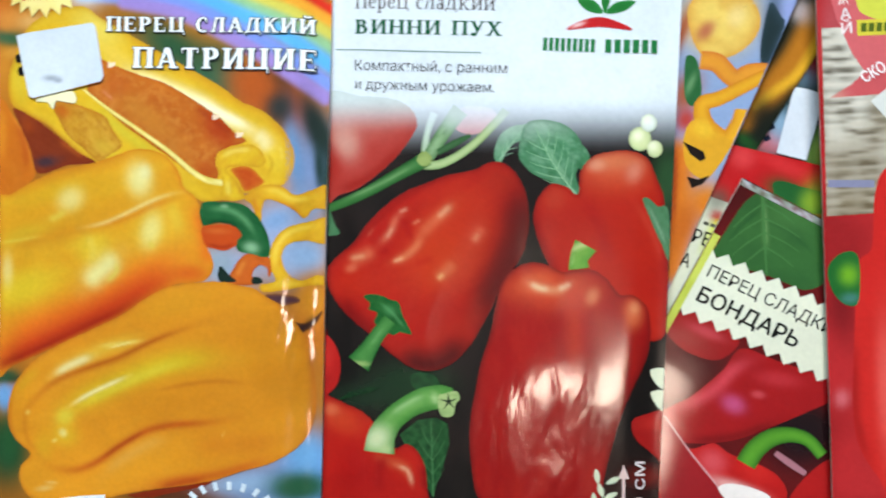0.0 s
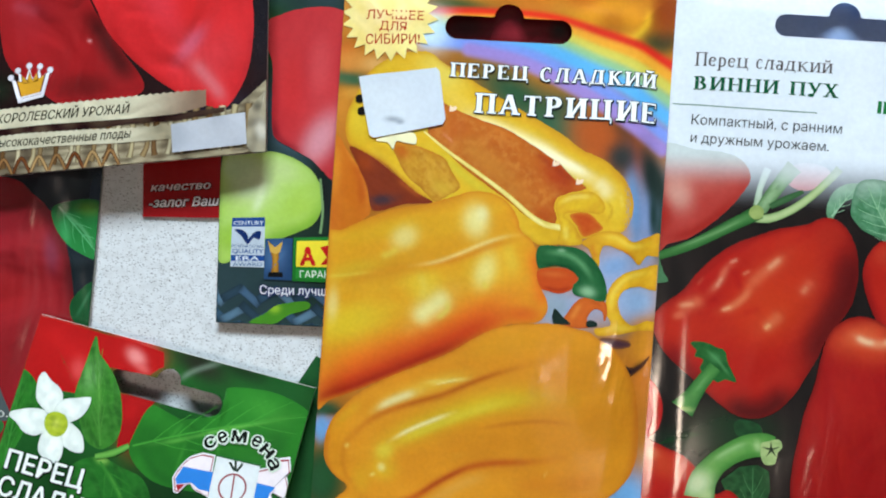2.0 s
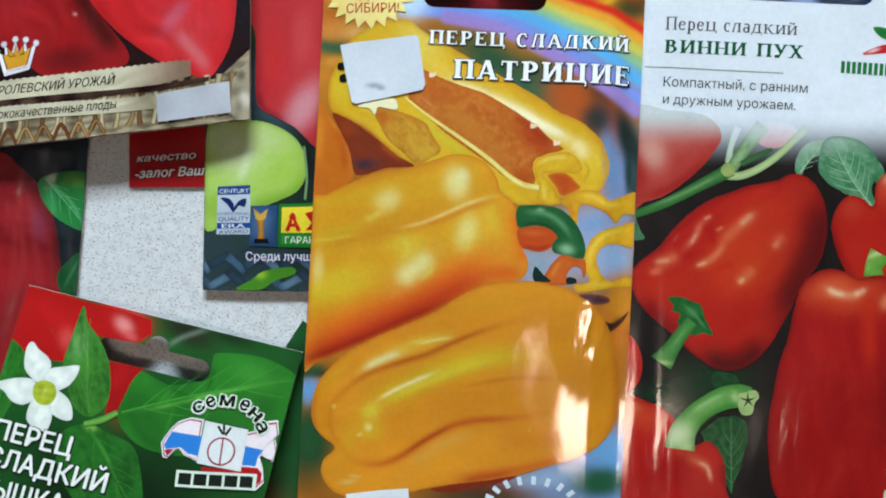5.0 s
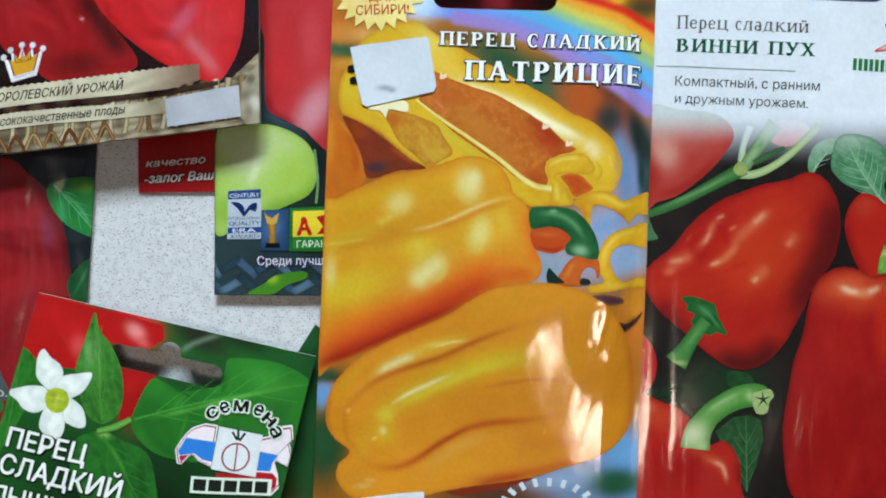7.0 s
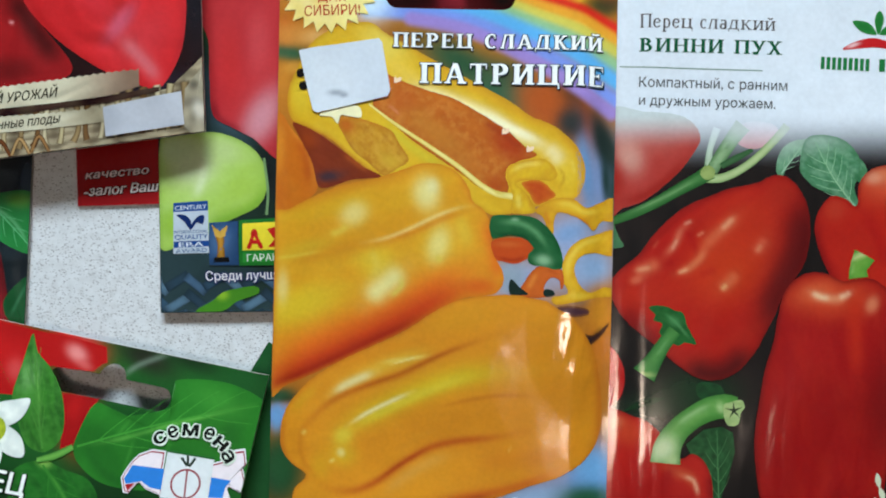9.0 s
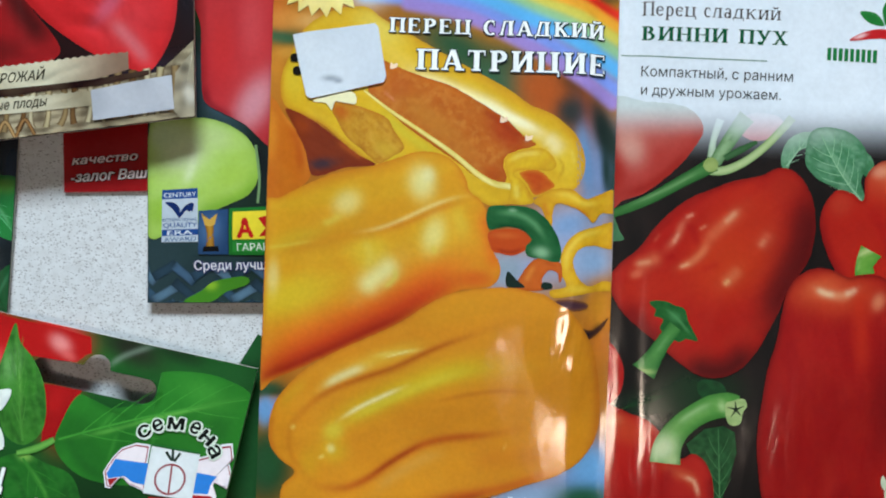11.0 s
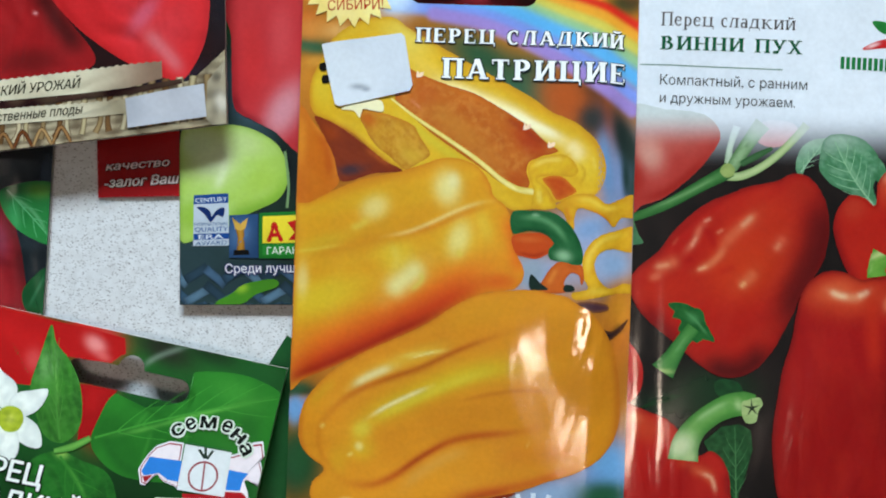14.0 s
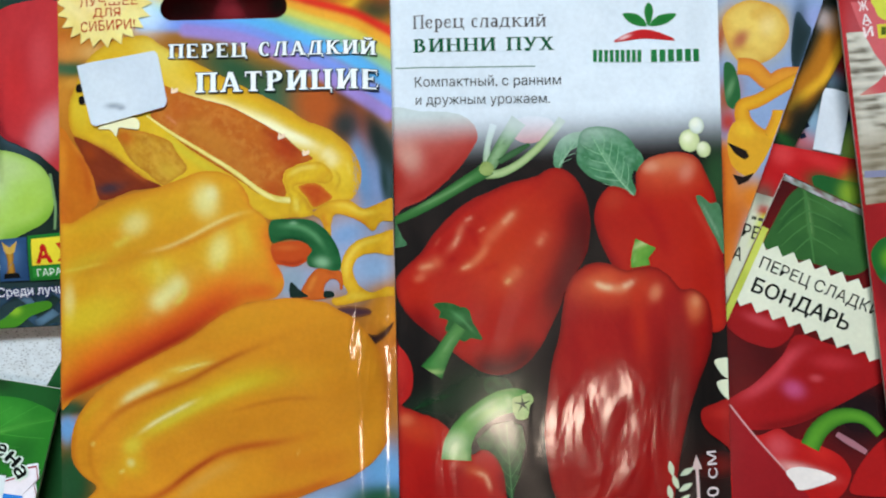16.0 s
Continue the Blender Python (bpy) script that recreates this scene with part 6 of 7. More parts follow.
# ---- the packet with the green pepper ----
p = Packet("seed_packet", "partly covered seed packet with green pepper and award badges", -106.5, 52.8, 2, 79, 150, 0.7, 2.2, "40565A", FILM_SLACK, [
    S((-13.2, -42.5), 3.9, 11.8, 0, "1E2422", .9), S((-20.5, -52.8), 15.7, 3.9, 0, "2A4034", .8), S((-24.1, -24.1), 3.9, 9.2, 25, "5A7080", .8), S((-28.5, -3.5), 7.8, 7.8, 0, "3C7A2C", .8), M(0.12, "28402C", .5, 2.5)])
for i in range(26):
    a, b = (-38.0, -64.9), (-11.0, -60.1)
    q = (a[0] - 2 + (i % 9) * 4.6, a[1] - 12.5 + (i // 9) * 4.6 + (i % 2) * .8)
    k = radians(30 if (i + i // 9) % 2 else -40)
    e, n = np.array((math.cos(k), math.sin(k))) * 3.2, np.array((-math.sin(k), math.cos(k))) * 1.1
    q = np.array(q)
    p.blob("printed_withe", ("5E7C96", "4A687E", "6F8CA0", "3F5868")[i % 4], [q - e - n, q + e - n, q + e + n, q - e + n], rim=("2E3E48", .7, 3), smooth=False)
# the pale highlight at the left is put into the pepper's ink
p.patch("printed_pepper", "B8D46E", [(-38.6, -31.9), (-31.4, -31.6), (-24.4, -32.2), (-19.6, -33.9), (-15.6, -36.7), (-13.2, -41.2), (-13.1, -45.6), (-15.1, -49.5), (-19.0, -51.7), (-24.6, -54.1), (-28.8, -57.1), (-33.7, -58.2), (-39.7, -58.1)], [
    F(0.12, "C6DE95", .5, 2.2, 20), S((-31.4, -38.9), 6.6, 6.0, 0, "DDE9C2", .95), S((-35.6, -35.4), 4.5, 3.0, 0, "CEE1B8", .8), S((-23.1, -36.2), 4.5, 3.0, -20, "CBDDA0", .8), L([(-29.3, -36.9), (-28.7, -42.4), (-30.8, -48.0)], 1.2, "E4EDCF", .6), L([(-14.1, -41.9), (-14.1, -46.7), (-17.6, -50.8), (-24.6, -53.5), (-30.2, -57.0)], 2.1, "91B93C", .9), S((-36.4, -53.5), 3.9, 3.9, 0, "A0C34D", .85), S((-19.0, -45.3), 3.9, 3.6, 0, "B5D160", .7)], rim=("91B24F", .5, 0.6))
# the pinkish oval paints the film's sheen into this pepper's ink
p.patch("printed_pepper", "CB484D", [(-28.4, 0.5), (-26.8, -10.6), (-26.6, -20.3), (-25.8, -27.9), (-21.0, -31.1), (-16.1, -33.7), (-10.6, -38.7), (-6.4, -38.8), (-6.2, 0.3)], [F(0.1, "BA2D3D", .5, 1.2, 70), S((-14.0, -28.7), 3.9, 7.5, -30, "DEACB6", .8), S((-21.6, -16.2), 3.3, 9.0, 0, "D24244", .8), L([(-26.1, -23.1), (-24.4, -28.6), (-17.5, -32.6)], 0.9, "A0303E", .8), S((-14.6, -10.7), 3.0, 7.5, 0, "D86368", .6)])
p.ribbon("printed_stem", "8AA87A", [(-13.3, -51.8), (-12.9, -45.9), (-13.7, -38.3)], [.3, .3])
p.blob("printed_leaf", "5C9A2C", [(-30.8, -74.4), (-27.0, -72.2), (-23.6, -69.9), (-16.8, -68.8), (-15.9, -70.5), (-21.0, -72.4), (-24.3, -74.6), (-29.5, -75.7)], [S((-24.6, -70.8), 1.6, 1.3, 0, "A8CC3C", .9)])
p.blob("printed_badge", "C8D2DC", [(-36.0, -48.6), (-27.4, -48.2), (-27.3, -60.7), (-36.2, -60.8)], [], smooth=False)
p.blob("printed_badge_band", "2E5E9E", [(-36.0, -48.6), (-27.4, -48.2), (-27.4, -50.5), (-36.1, -50.8)], smooth=False)
p.blob("printed_badge_band", "2E5E9E", [(-36.1, -57.9), (-27.3, -57.7), (-27.3, -59.1), (-36.1, -59.4)], smooth=False)
p.blob("printed_badge_bird", "20407A", [(-35.3, -51.5), (-33.1, -51.6), (-31.7, -53.1), (-32.1, -54.8), (-33.5, -53.1)], smooth=True)
p.blob("printed_badge_bird", "20407A", [(-32.2, -54.7), (-30.3, -52.2), (-28.4, -51.7), (-28.8, -53.9), (-30.3, -53.1), (-31.6, -55.0)], smooth=True)
p.words("CENTURY", (-35.6, -50.4), (-27.7, -50.1), 1.1, "E4ECF4")
p.words("INTERNATIONAL", (-36.0, -56.0), (-27.5, -55.8), .8, "4A6A9A")
p.words("QUALITY", (-35.8, -57.4), (-27.5, -57.2), 1.1, "2E5E9E", .01)
p.words("ERA", (-34.8, -59.2), (-28.6, -59.0), 1.1, "E4ECF4", .01)
p.words("AWARD", (-35.6, -60.7), (-27.7, -60.4), 1.0, "4A6A9A")
p.blob("printed_badge", "3A5E86", [(-27.2, -53.5), (-20.1, -53.2), (-20.3, -63.7), (-27.2, -63.6)], [S((-24.3, -58.0), 2.9, 3.9, 0, "6A8CB0", .7)], smooth=False)
p.ribbon("printed_trophy", "C89A3C", [(-24.4, -61.9), (-24.3, -58.9), (-24.6, -56.3)], [1.0, .8, 1.2], "8A6420")
p.blob("printed_trophy", "D8B45A", [(-26.5, -54.0), (-24.8, -56.2), (-22.6, -54.1), (-23.2, -56.7), (-24.3, -57.2), (-25.7, -56.8)], smooth=False)
p.blob("printed_trophy", "1E1E20", [(-26.0, -61.8), (-22.6, -61.7), (-22.4, -62.9), (-26.2, -63.0)], smooth=False)
p.blob("printed_badge", "2E8A3A", [(-19.8, -53.0), (-6.9, -52.4), (-6.7, -63.8), (-20.1, -63.8)], smooth=False)
p.blob("printed_badge", "F1E03A", [(-19.0, -53.8), (-6.9, -53.3), (-6.7, -60.0), (-19.2, -60.2)], smooth=False)
p.blob("printed_badge_band", "3EA048", [(-19.2, -60.7), (-6.7, -60.5), (-6.7, -62.9), (-19.3, -63.1)], smooth=False)
p.words("А", (-18.2, -59.7), (-14.2, -59.6), 4.3, "D02A22", .05)
p.blob("printed_mark", "D02A22", [(-13.2, -55.2), (-11.1, -54.6), (-8.5, -55.8), (-8.5, -59.2), (-13.1, -59.5), (-11.5, -57.6)], smooth=False)
p.words("ГАРАНТИЯ", (-18.2, -62.8), (-5.9, -62.6), 1.7, "EDF4EA", .006)
p.words("Среди лучших", (-28.3, -67.3), (-8.3, -67.1), 2.2, "F0F0F4", .010, "4A4A8A", halo=.2)

# ---- the red folded-over packet ----
p = Packet("seed_packet", "thin red packet with italic white words, mostly covered", -127.5, 53.7, 3, 79, 100, -0.35, 0.1, "B8242A", FILM, [M(0.05, "A01C22", .5, 2.0)])
p.words("качество", (-37.5, -43.5), (-21.9, -42.6), 1.9, "F0DCDC", .02, "3A0A10", slant=.25, halo=.2)
p.words("-залог Ваш", (-37.9, -47.6), (-19.7, -46.8), 2.3, "F6ECEC", .025, "3A0A10", slant=.25, halo=.22)

# ---- the packet with the dark red pepper ----
p = Packet("seed_packet", "seed packet printed with a dark red pepper and green leaves", -214.9, 5.4, -1.5, 79, 150, 0.1, 1.4, "262C34", FILM_CLEAR, [
    S((38.3, 2.1), 2.6, 7.8, 0, "46566A", .7), S((34.8, -17.4), 5.2, 7.8, 0, "2A3A40", .8), S((22.6, 5.8), 7.8, 5.2, 0, "3A3244", .8)])
p.blob("printed_pepper", "A82430", [(-14.0, 0.8), (14.6, 4.3), (23.0, 0.6), (29.4, -5.7), (32.7, -14.1), (34.6, -22.7), (38.1, -43.4), (37.0, -69.8), (-8.3, -74.8)], [S((15.5, -7.0), 7.8, 9.2, 0, "A82A3A", .7), S((28.4, -13.7), 2.1, 5.2, 10, "8A4A66", .6), L([(22.0, 1.4), (29.6, -7.4), (33.5, -17.5), (35.3, -30.5)], 2.1, "5A1A22", .7), S((17.1, -24.4), 7.8, 5.2, 0, "B02028", .8)])
p.blob("printed_leaf", "2E8A4A", [(28.2, -5.8), (28.7, -1.4), (39.4, 0.5), (40.6, -8.1), (40.3, -14.1), (36.1, -13.4), (31.6, -10.7)], [S((36.9, -1.5), 3.4, 1.8, 0, "86BC4C", .7), L([(29.1, -2.2), (35.6, -6.8), (39.7, -12.6)], 0.4, "86C094", .6), S((31.3, -8.1), 1.3, 3.9, 10, "4AA86C", .7)])
p.veins((29.3, -1.8), (40.2, -13.0), "6CB482", 2.2, 3, .15)
p.blob("printed_leaf", "1F6A3C", [(34.1, -26.7), (36.0, -23.0), (40.1, -20.0), (41.7, -26.8), (41.3, -32.1), (35.8, -30.9)], [L([(35.7, -30.0), (39.8, -20.9)], 0.4, "5CA078", .5)])

p.blob("printed_patch", "6A7476", [(10.6, -45.4), (16.9, -46.5), (19.9, -51.4), (22.0, -56.4), (18.6, -57.6), (11.5, -57.5)])
p.words("фото.", (11.5, -57.0), (21.4, -56.3), 2.2, "D4D8D4", .01)
p.blob("printed_leaf", "3E8A4A", [(9.7, -59.4), (18.6, -57.2), (20.4, -59.2), (17.0, -63.1), (9.8, -64.8)])

# ---- the packet with the white flower ----
p = Packet("seed_packet", "seed packet with white flower, green leaves and hang hole", -165.7, -104.9, -10.5, 72, 150, 2.4, 1.4, "2F7034", FILM, [
    M(0.06, "1F5428", .6, 2.2), S((6.7, 73.4), 7.8, 3.4, -14, "3A3A2E", .95), S((16.8, 75.2), 7.8, 2.6, -12, "2C3E2A", .8), L([(1.7, 67.1), (5.5, 71.4), (13.0, 75.9)], 0.7, "8A9A8A", .7), S((29.8, 72.6), 5.2, 3.9, -12, "2E6A36", .9), S((1.7, 29.2), 26.1, 15.7, 0, "143018", .95), S((38.9, 49.9), 2.9, 7.8, 0, "3E8A34", .8), S((41.5, 40.8), 2.6, 3.4, 0, "C0282A", .9), S((6.1, 48.2), 7.8, 7.8, 0, "1E3A20", .5),
    S((-28.0, 72.2), 14.4, 4.7, -14, "C6201E", 1), S((-33.0, 68.3), 7.8, 7.8, -10, "C41E1C", 1), S((-8.1, 72.2), 5.8, 4.4, -14, "CA3A36", 1), S((-12.5, 74.5), 5.2, 2.4, -14, "C8302C", 1), S((-5.4, 56.9), 4.4, 7.8, 20, "BE1C1C", 1), S((-7.8, 71.4), 3.4, 2.9, -14, "E0807C", .6)],
    hole=(*(0.3, 64.8), 14.6, 2.7, 3.0), step=0.6, tilt=(0.0, 0.12))
p.blob("printed_pepper", "BC1A1A", [(-36.3, 74.5), (-23.3, 74.4), (-9.5, 74.3), (-3.1, 73.9), (-1.9, 70.4), (-2.9, 69.9), (-4.6, 67.8), (-9.3, 67.3), (-14.6, 67.1), (-17.4, 65.1), (-21.2, 59.1), (-30.0, 57.9), (-35.5, 59.5), (-36.6, 67.8)], [S((-9.5, 71.1), 2.9, 1.8, -25, "EAA4A0", .85), S((-6.9, 68.8), 2.1, 1.0, -20, "DC7A76", .7), S((-22.2, 64.9), 2.1, 3.1, 30, "DC6E6C", .6), S((-28.3, 69.7), 7.8, 2.9, -12, "C82222", .6)], smooth=False)
p.blob("printed_pepper", "AE1418", [(-10.6, 61.7), (-5.6, 62.0), (-1.3, 62.1), (-2.7, 59.1), (-3.1, 54.8), (-4.7, 50.7), (-7.1, 49.2), (-8.2, 56.4)], [S((-6.5, 58.7), 1.8, 2.6, 0, "C4201E", .6)], smooth=False)
p.blob("printed_leaf", "4C8E38", [(-20.9, 73.3), (-18.4, 69.5), (-14.1, 66.3), (-10.1, 61.5), (-7.7, 55.4), (-7.9, 50.8), (-10.9, 47.9), (-15.3, 49.3), (-19.1, 55.0), (-21.1, 58.7), (-21.2, 66.2)], [L([(-20.6, 72.4), (-15.9, 61.7), (-11.4, 49.4)], 0.4, "7EB45C", .7), S((-18.7, 64.3), 2.4, 3.9, 0, "9CC48C", .5), S((-10.3, 55.6), 2.4, 4.7, 0, "3E7A30", .6), F(0.5, "2A5E26", .6, 1.0, -60), F(0.9, "6AA456", .35, 4.0, 20)])
p.blob("printed_leaf", "3C8A34", [(-43.5, 57.0), (-40.6, 59.0), (-35.9, 61.1), (-31.3, 58.4), (-29.5, 54.6), (-33.3, 37.5), (-35.5, 36.1), (-37.8, 45.6)], [L([(-35.8, 60.7), (-35.9, 50.4), (-35.5, 38.7)], 0.4, "6CB45C", .6), F(0.4, "1E5A24", .6, 3.0, 80), F(0.9, "5C9C4C", .3, 5.0, 0)])
p.blob("printed_leaf", "3A8A34", [(-3.8, 48.9), (-3.8, 54.8), (-1.6, 61.2), (4.3, 59.4), (14.5, 63.0), (16.8, 66.7), (14.9, 69.6), (23.2, 71.3), (30.2, 71.0), (36.6, 68.4), (38.6, 61.4), (38.8, 53.2), (34.9, 48.9), (20.7, 45.5), (9.2, 43.7), (1.9, 44.6)], [L([(-4.3, 50.5), (6.0, 54.4), (18.0, 60.5), (34.6, 67.9)], 0.5, "7CBC5C", .7), L([(9.1, 55.7), (8.4, 46.4)], 0.4, "5CA84A", .6), L([(16.5, 59.7), (18.3, 48.2)], 0.4, "5CA84A", .5), L([(4.4, 53.6), (7.6, 60.3)], 0.4, "5CA84A", .5), M(0.15, "2A702C", .5, 3.5), L([(-3.1, 52.4), (5.2, 45.5), (15.8, 45.1)], 1.3, "2A6E2C", .6), S((26.4, 66.7), 6.5, 3.1, -15, "54A444", .6)])
p.blob("printed_leaf", "317C30", [(-16.5, 42.3), (-10.8, 46.2), (-5.2, 45.2), (1.4, 43.7), (5.3, 38.2), (7.5, 29.9), (-0.9, 26.9), (-8.2, 28.2), (-14.7, 34.5)], [L([(-10.6, 45.5), (-3.3, 39.1), (3.3, 29.6)], 0.4, "6CB050", .6), F(0.4, "1B4E20", .7, 5.5, -50), F(0.9, "4E8E44", .35, 2.0, 30), S((-9.8, 45.7), 1.6, 1.0, 0, "A4CC6C", .7)])
p.veins((-3.5, 50.7), (35.5, 67.7), "52A044", 4.2, 5, .18, 1.0)
p.veins((-11.1, 48.7), (-20.4, 72.4), "5C9846", 1.5, 4, .16)
p.veins((-10.0, 45.2), (6.0, 29.5), "468E3C", 3.0, 4, .16)
p.veins((-33.3, 37.5), (-35.6, 60.3), "4C9844", 1.4, 4, .16)
p.ribbon("printed_stem", "7EB45C", [(-11.6, 46.0), (-7.8, 47.8), (-4.3, 50.5)], [.6, .9, .7], "4C8A3C")
for q in ([(-30.9, 60.1), (-30.1, 61.3), (-28.1, 60.0), (-25.6, 59.0), (-24.3, 57.4), (-24.5, 54.9), (-25.4, 53.2), (-27.5, 53.7), (-29.9, 55.3), (-30.8, 57.9)], [(-24.4, 54.6), (-23.2, 56.6), (-20.5, 57.7), (-17.4, 58.6), (-17.3, 56.2), (-18.4, 54.0), (-20.8, 52.3), (-23.3, 52.4)], [(-23.0, 51.6), (-20.4, 51.8), (-17.2, 50.5), (-15.7, 48.4), (-15.4, 46.6), (-17.0, 46.1), (-19.8, 46.7), (-22.8, 48.4)], [(-23.3, 49.6), (-21.1, 47.8), (-20.1, 44.8), (-20.8, 42.6), (-23.6, 42.7), (-25.6, 44.0), (-25.9, 46.7), (-25.2, 49.1)], [(-25.8, 50.9), (-26.1, 48.9), (-28.2, 47.1), (-31.0, 47.2), (-33.0, 48.6), (-35.5, 49.9), (-33.1, 51.4), (-30.4, 52.4), (-27.7, 52.6)]):
    mid = np.mean(q, 0)
    q = [tuple(mid + (np.array(v) - mid) * 1.16) for v in q]
    p.blob("printed_petal", "EEF2EC", q, [S((-23.5, 50.8), 2.6, 2.6, 0, "C8D4A8", .8), M(.5, "CDD4D2", .5, 1.4)], rim=("C4CCCA", .5, 3))
p.blob("printed_flower_heart", "B8C43A", [(-26.5, 52.1), (-24.5, 53.6), (-21.6, 53.3), (-20.3, 50.9), (-21.3, 48.5), (-23.9, 47.9), (-26.2, 49.6)], [S((-23.5, 50.8), 1.0, 1.0, 0, "E0E07A", .8), M(.8, "7E9428", .5, 2.0)])
p.words("ПЕРЕЦ", (-33.1, 37.4), (-12.4, 37.8), 4.6, "E9ECE8", .022, "1A2A1C", halo=.3)
p.words("СЛАДКИЙ", (-33.0, 31.0), (-1.8, 31.6), 4.6, "E9ECE8", .022, "1A2A1C", halo=.3)
p.words("ПЫШКА", (-32.8, 23.6), (-10.2, 24.5), 4.6, "E9ECE8", .022, "1A2A1C", halo=.3)
for pts in ([(8.6, 46.2), (9.1, 47.9), (10.0, 50.0), (11.2, 51.8), (13.9, 53.4), (16.8, 53.6), (17.1, 50.2), (18.3, 44.1), (15.8, 44.7), (14.4, 44.9), (12.9, 46.0), (12.0, 45.5), (10.9, 43.3), (9.8, 43.3)], [(26.8, 52.2), (30.1, 53.7), (32.3, 56.4), (34.4, 57.1), (35.5, 54.0), (34.7, 53.2), (36.9, 48.8), (36.1, 47.7), (33.2, 49.2), (32.1, 47.3), (33.9, 45.8), (34.9, 42.9), (33.5, 40.8), (31.1, 42.1), (28.4, 42.4), (27.1, 47.6)]):
    m0 = np.mean(pts, 0)
    p.blob("printed_emblem", "E9EBEE", [tuple(m0 + (np.array(q) - m0) * 1.07) for q in pts], smooth=False)
    p.blob("printed_emblem", "B04A58", pts, smooth=False)
    p.blob("printed_emblem", "EDE4E8", [tuple(m0 + (np.array(q) - m0) * 0.94) for q in pts], smooth=False)
p.blob("printed_emblem", "3E92DA", [(10.2, 49.4), (17.6, 50.0), (18.1, 45.3), (15.4, 45.3), (13.2, 46.3), (9.8, 45.0), (9.1, 46.0)], smooth=False)
p.blob("printed_emblem", "B4303A", [(9.6, 44.8), (11.8, 45.6), (10.6, 43.5)], smooth=False)
p.blob("printed_emblem", "3E92DA", [(27.5, 49.9), (33.0, 49.9), (32.1, 48.2), (32.0, 45.8), (27.7, 45.2)], smooth=False)
p.blob("printed_emblem", "B82430", [(19.5, 43.0), (24.9, 43.6), (27.8, 44.9), (32.7, 45.5), (34.0, 44.5), (34.3, 42.7), (33.4, 41.4), (31.1, 43.0), (27.7, 41.7), (23.2, 41.2), (20.0, 41.7)], smooth=False)
p.blob("printed_emblem", "E4E8EA", [(17.4, 54.1), (28.1, 54.1), (28.9, 43.8), (18.1, 43.6)], rim=("C8D2D0", .3, 6), smooth=False)
c0 = (23.1, 47.5)
p.ribbon("printed_ring", "A85A60", [(c0[0] + 3.2 * math.cos(k), c0[1] + 3.2 * math.sin(k)) for k in np.linspace(0, math.tau, 13)], [.22, .22])
p.ribbon("printed_stroke", "A85A60", [(22.7, 50.9), (23.6, 44.1)], [.2, .2])
for q in ([(22.5, 51.5), (20.8, 53.2)], [(22.7, 51.5), (22.1, 53.9)], [(23.0, 51.4), (23.9, 53.5)]):
    p.ribbon("printed_stroke", "3A4A40", q, [.3, .3])
p.ribbon("printed_rim", "3A7A44", [(17.4, 54.1), (28.1, 54.1)], [.25, .25])
for ch, x, y, tx, ty in (("с", 652, 516, 684, 496), ("е", 690, 496, 716, 482), ("м", 722, 484, 768, 486), ("е", 780, 488, 806, 500), ("н", 808, 506, 838, 532), ("а", 834, 536, 852, 566)):
    u0, v0 = (22.1, 52.4)
    sc = 1 / (1.6406 * 7.65)
    a, b = (u0 + (x - 740) * sc, v0 - (y - 560) * sc), (u0 + (tx - 740) * sc, v0 - (ty - 560) * sc)
    k = radians(9.45)
    turn = lambda q: (u0 + (q[0] - u0) * math.cos(k) - (q[1] - v0) * math.sin(k), v0 + (q[0] - u0) * math.sin(k) + (q[1] - v0) * math.cos(k))
    p.words(ch, turn(a), turn(b), 3.4, "16201A", .03, "DDE8DC", halo=.4)
p.bars((14.5, 37.2), (33.6, 40.3), 3.9, "DDE8DC", 1, 0.0)
p.bars((15.1, 37.9), (33.2, 40.8), 2.7, "2A342C", 5, .16)

# ---- a green packet under the edges ----
p = Packet("seed_packet", "dark green packet almost hidden under the other packets", -111.3, -79.2, -30, 60, 79, 0.1, 1, "2F6A3C", FILM, [M(0.1, "1C4A2A", .6, 1.1), S((0, -18), 60, 14, 0, "B8242A", .9)])

# ---- packets heaped at the other side ----
p = Packet("seed_packet", "red seed packet lying under the packet with the leaf", 81.6, -38.5, -12, 79, 100, 0.9, 0.3, "C42228", FILM, [S((-34.2, 47.8), 2.9, 2.6, -20, "E05A5C", .8), S((-24.7, 48.1), 6.5, 1.8, -12, "DC4A4C", .6), M(0.06, "A81A20", .5, 1.5), S((-16.5, 41.6), 3.4, 5.2, 0, "8AA83C", .95), S((-23.2, 42.6), 4.4, 2.6, -12, "2E6A3C", .95), S((-37.1, 36.6), 2.9, 3.4, 0, "6A6A5C", .8)])
p.blob("printed_leaf", "2F6E3C", [(-26.2, 43.2), (-24.4, 44.6), (-19.8, 44.4), (-16.0, 44.3), (-13.4, 44.3), (-12.3, 40.0), (-22.3, 38.9)], [S((-16.5, 41.6), 2.9, 3.4, 0, "98B23C", .95)])

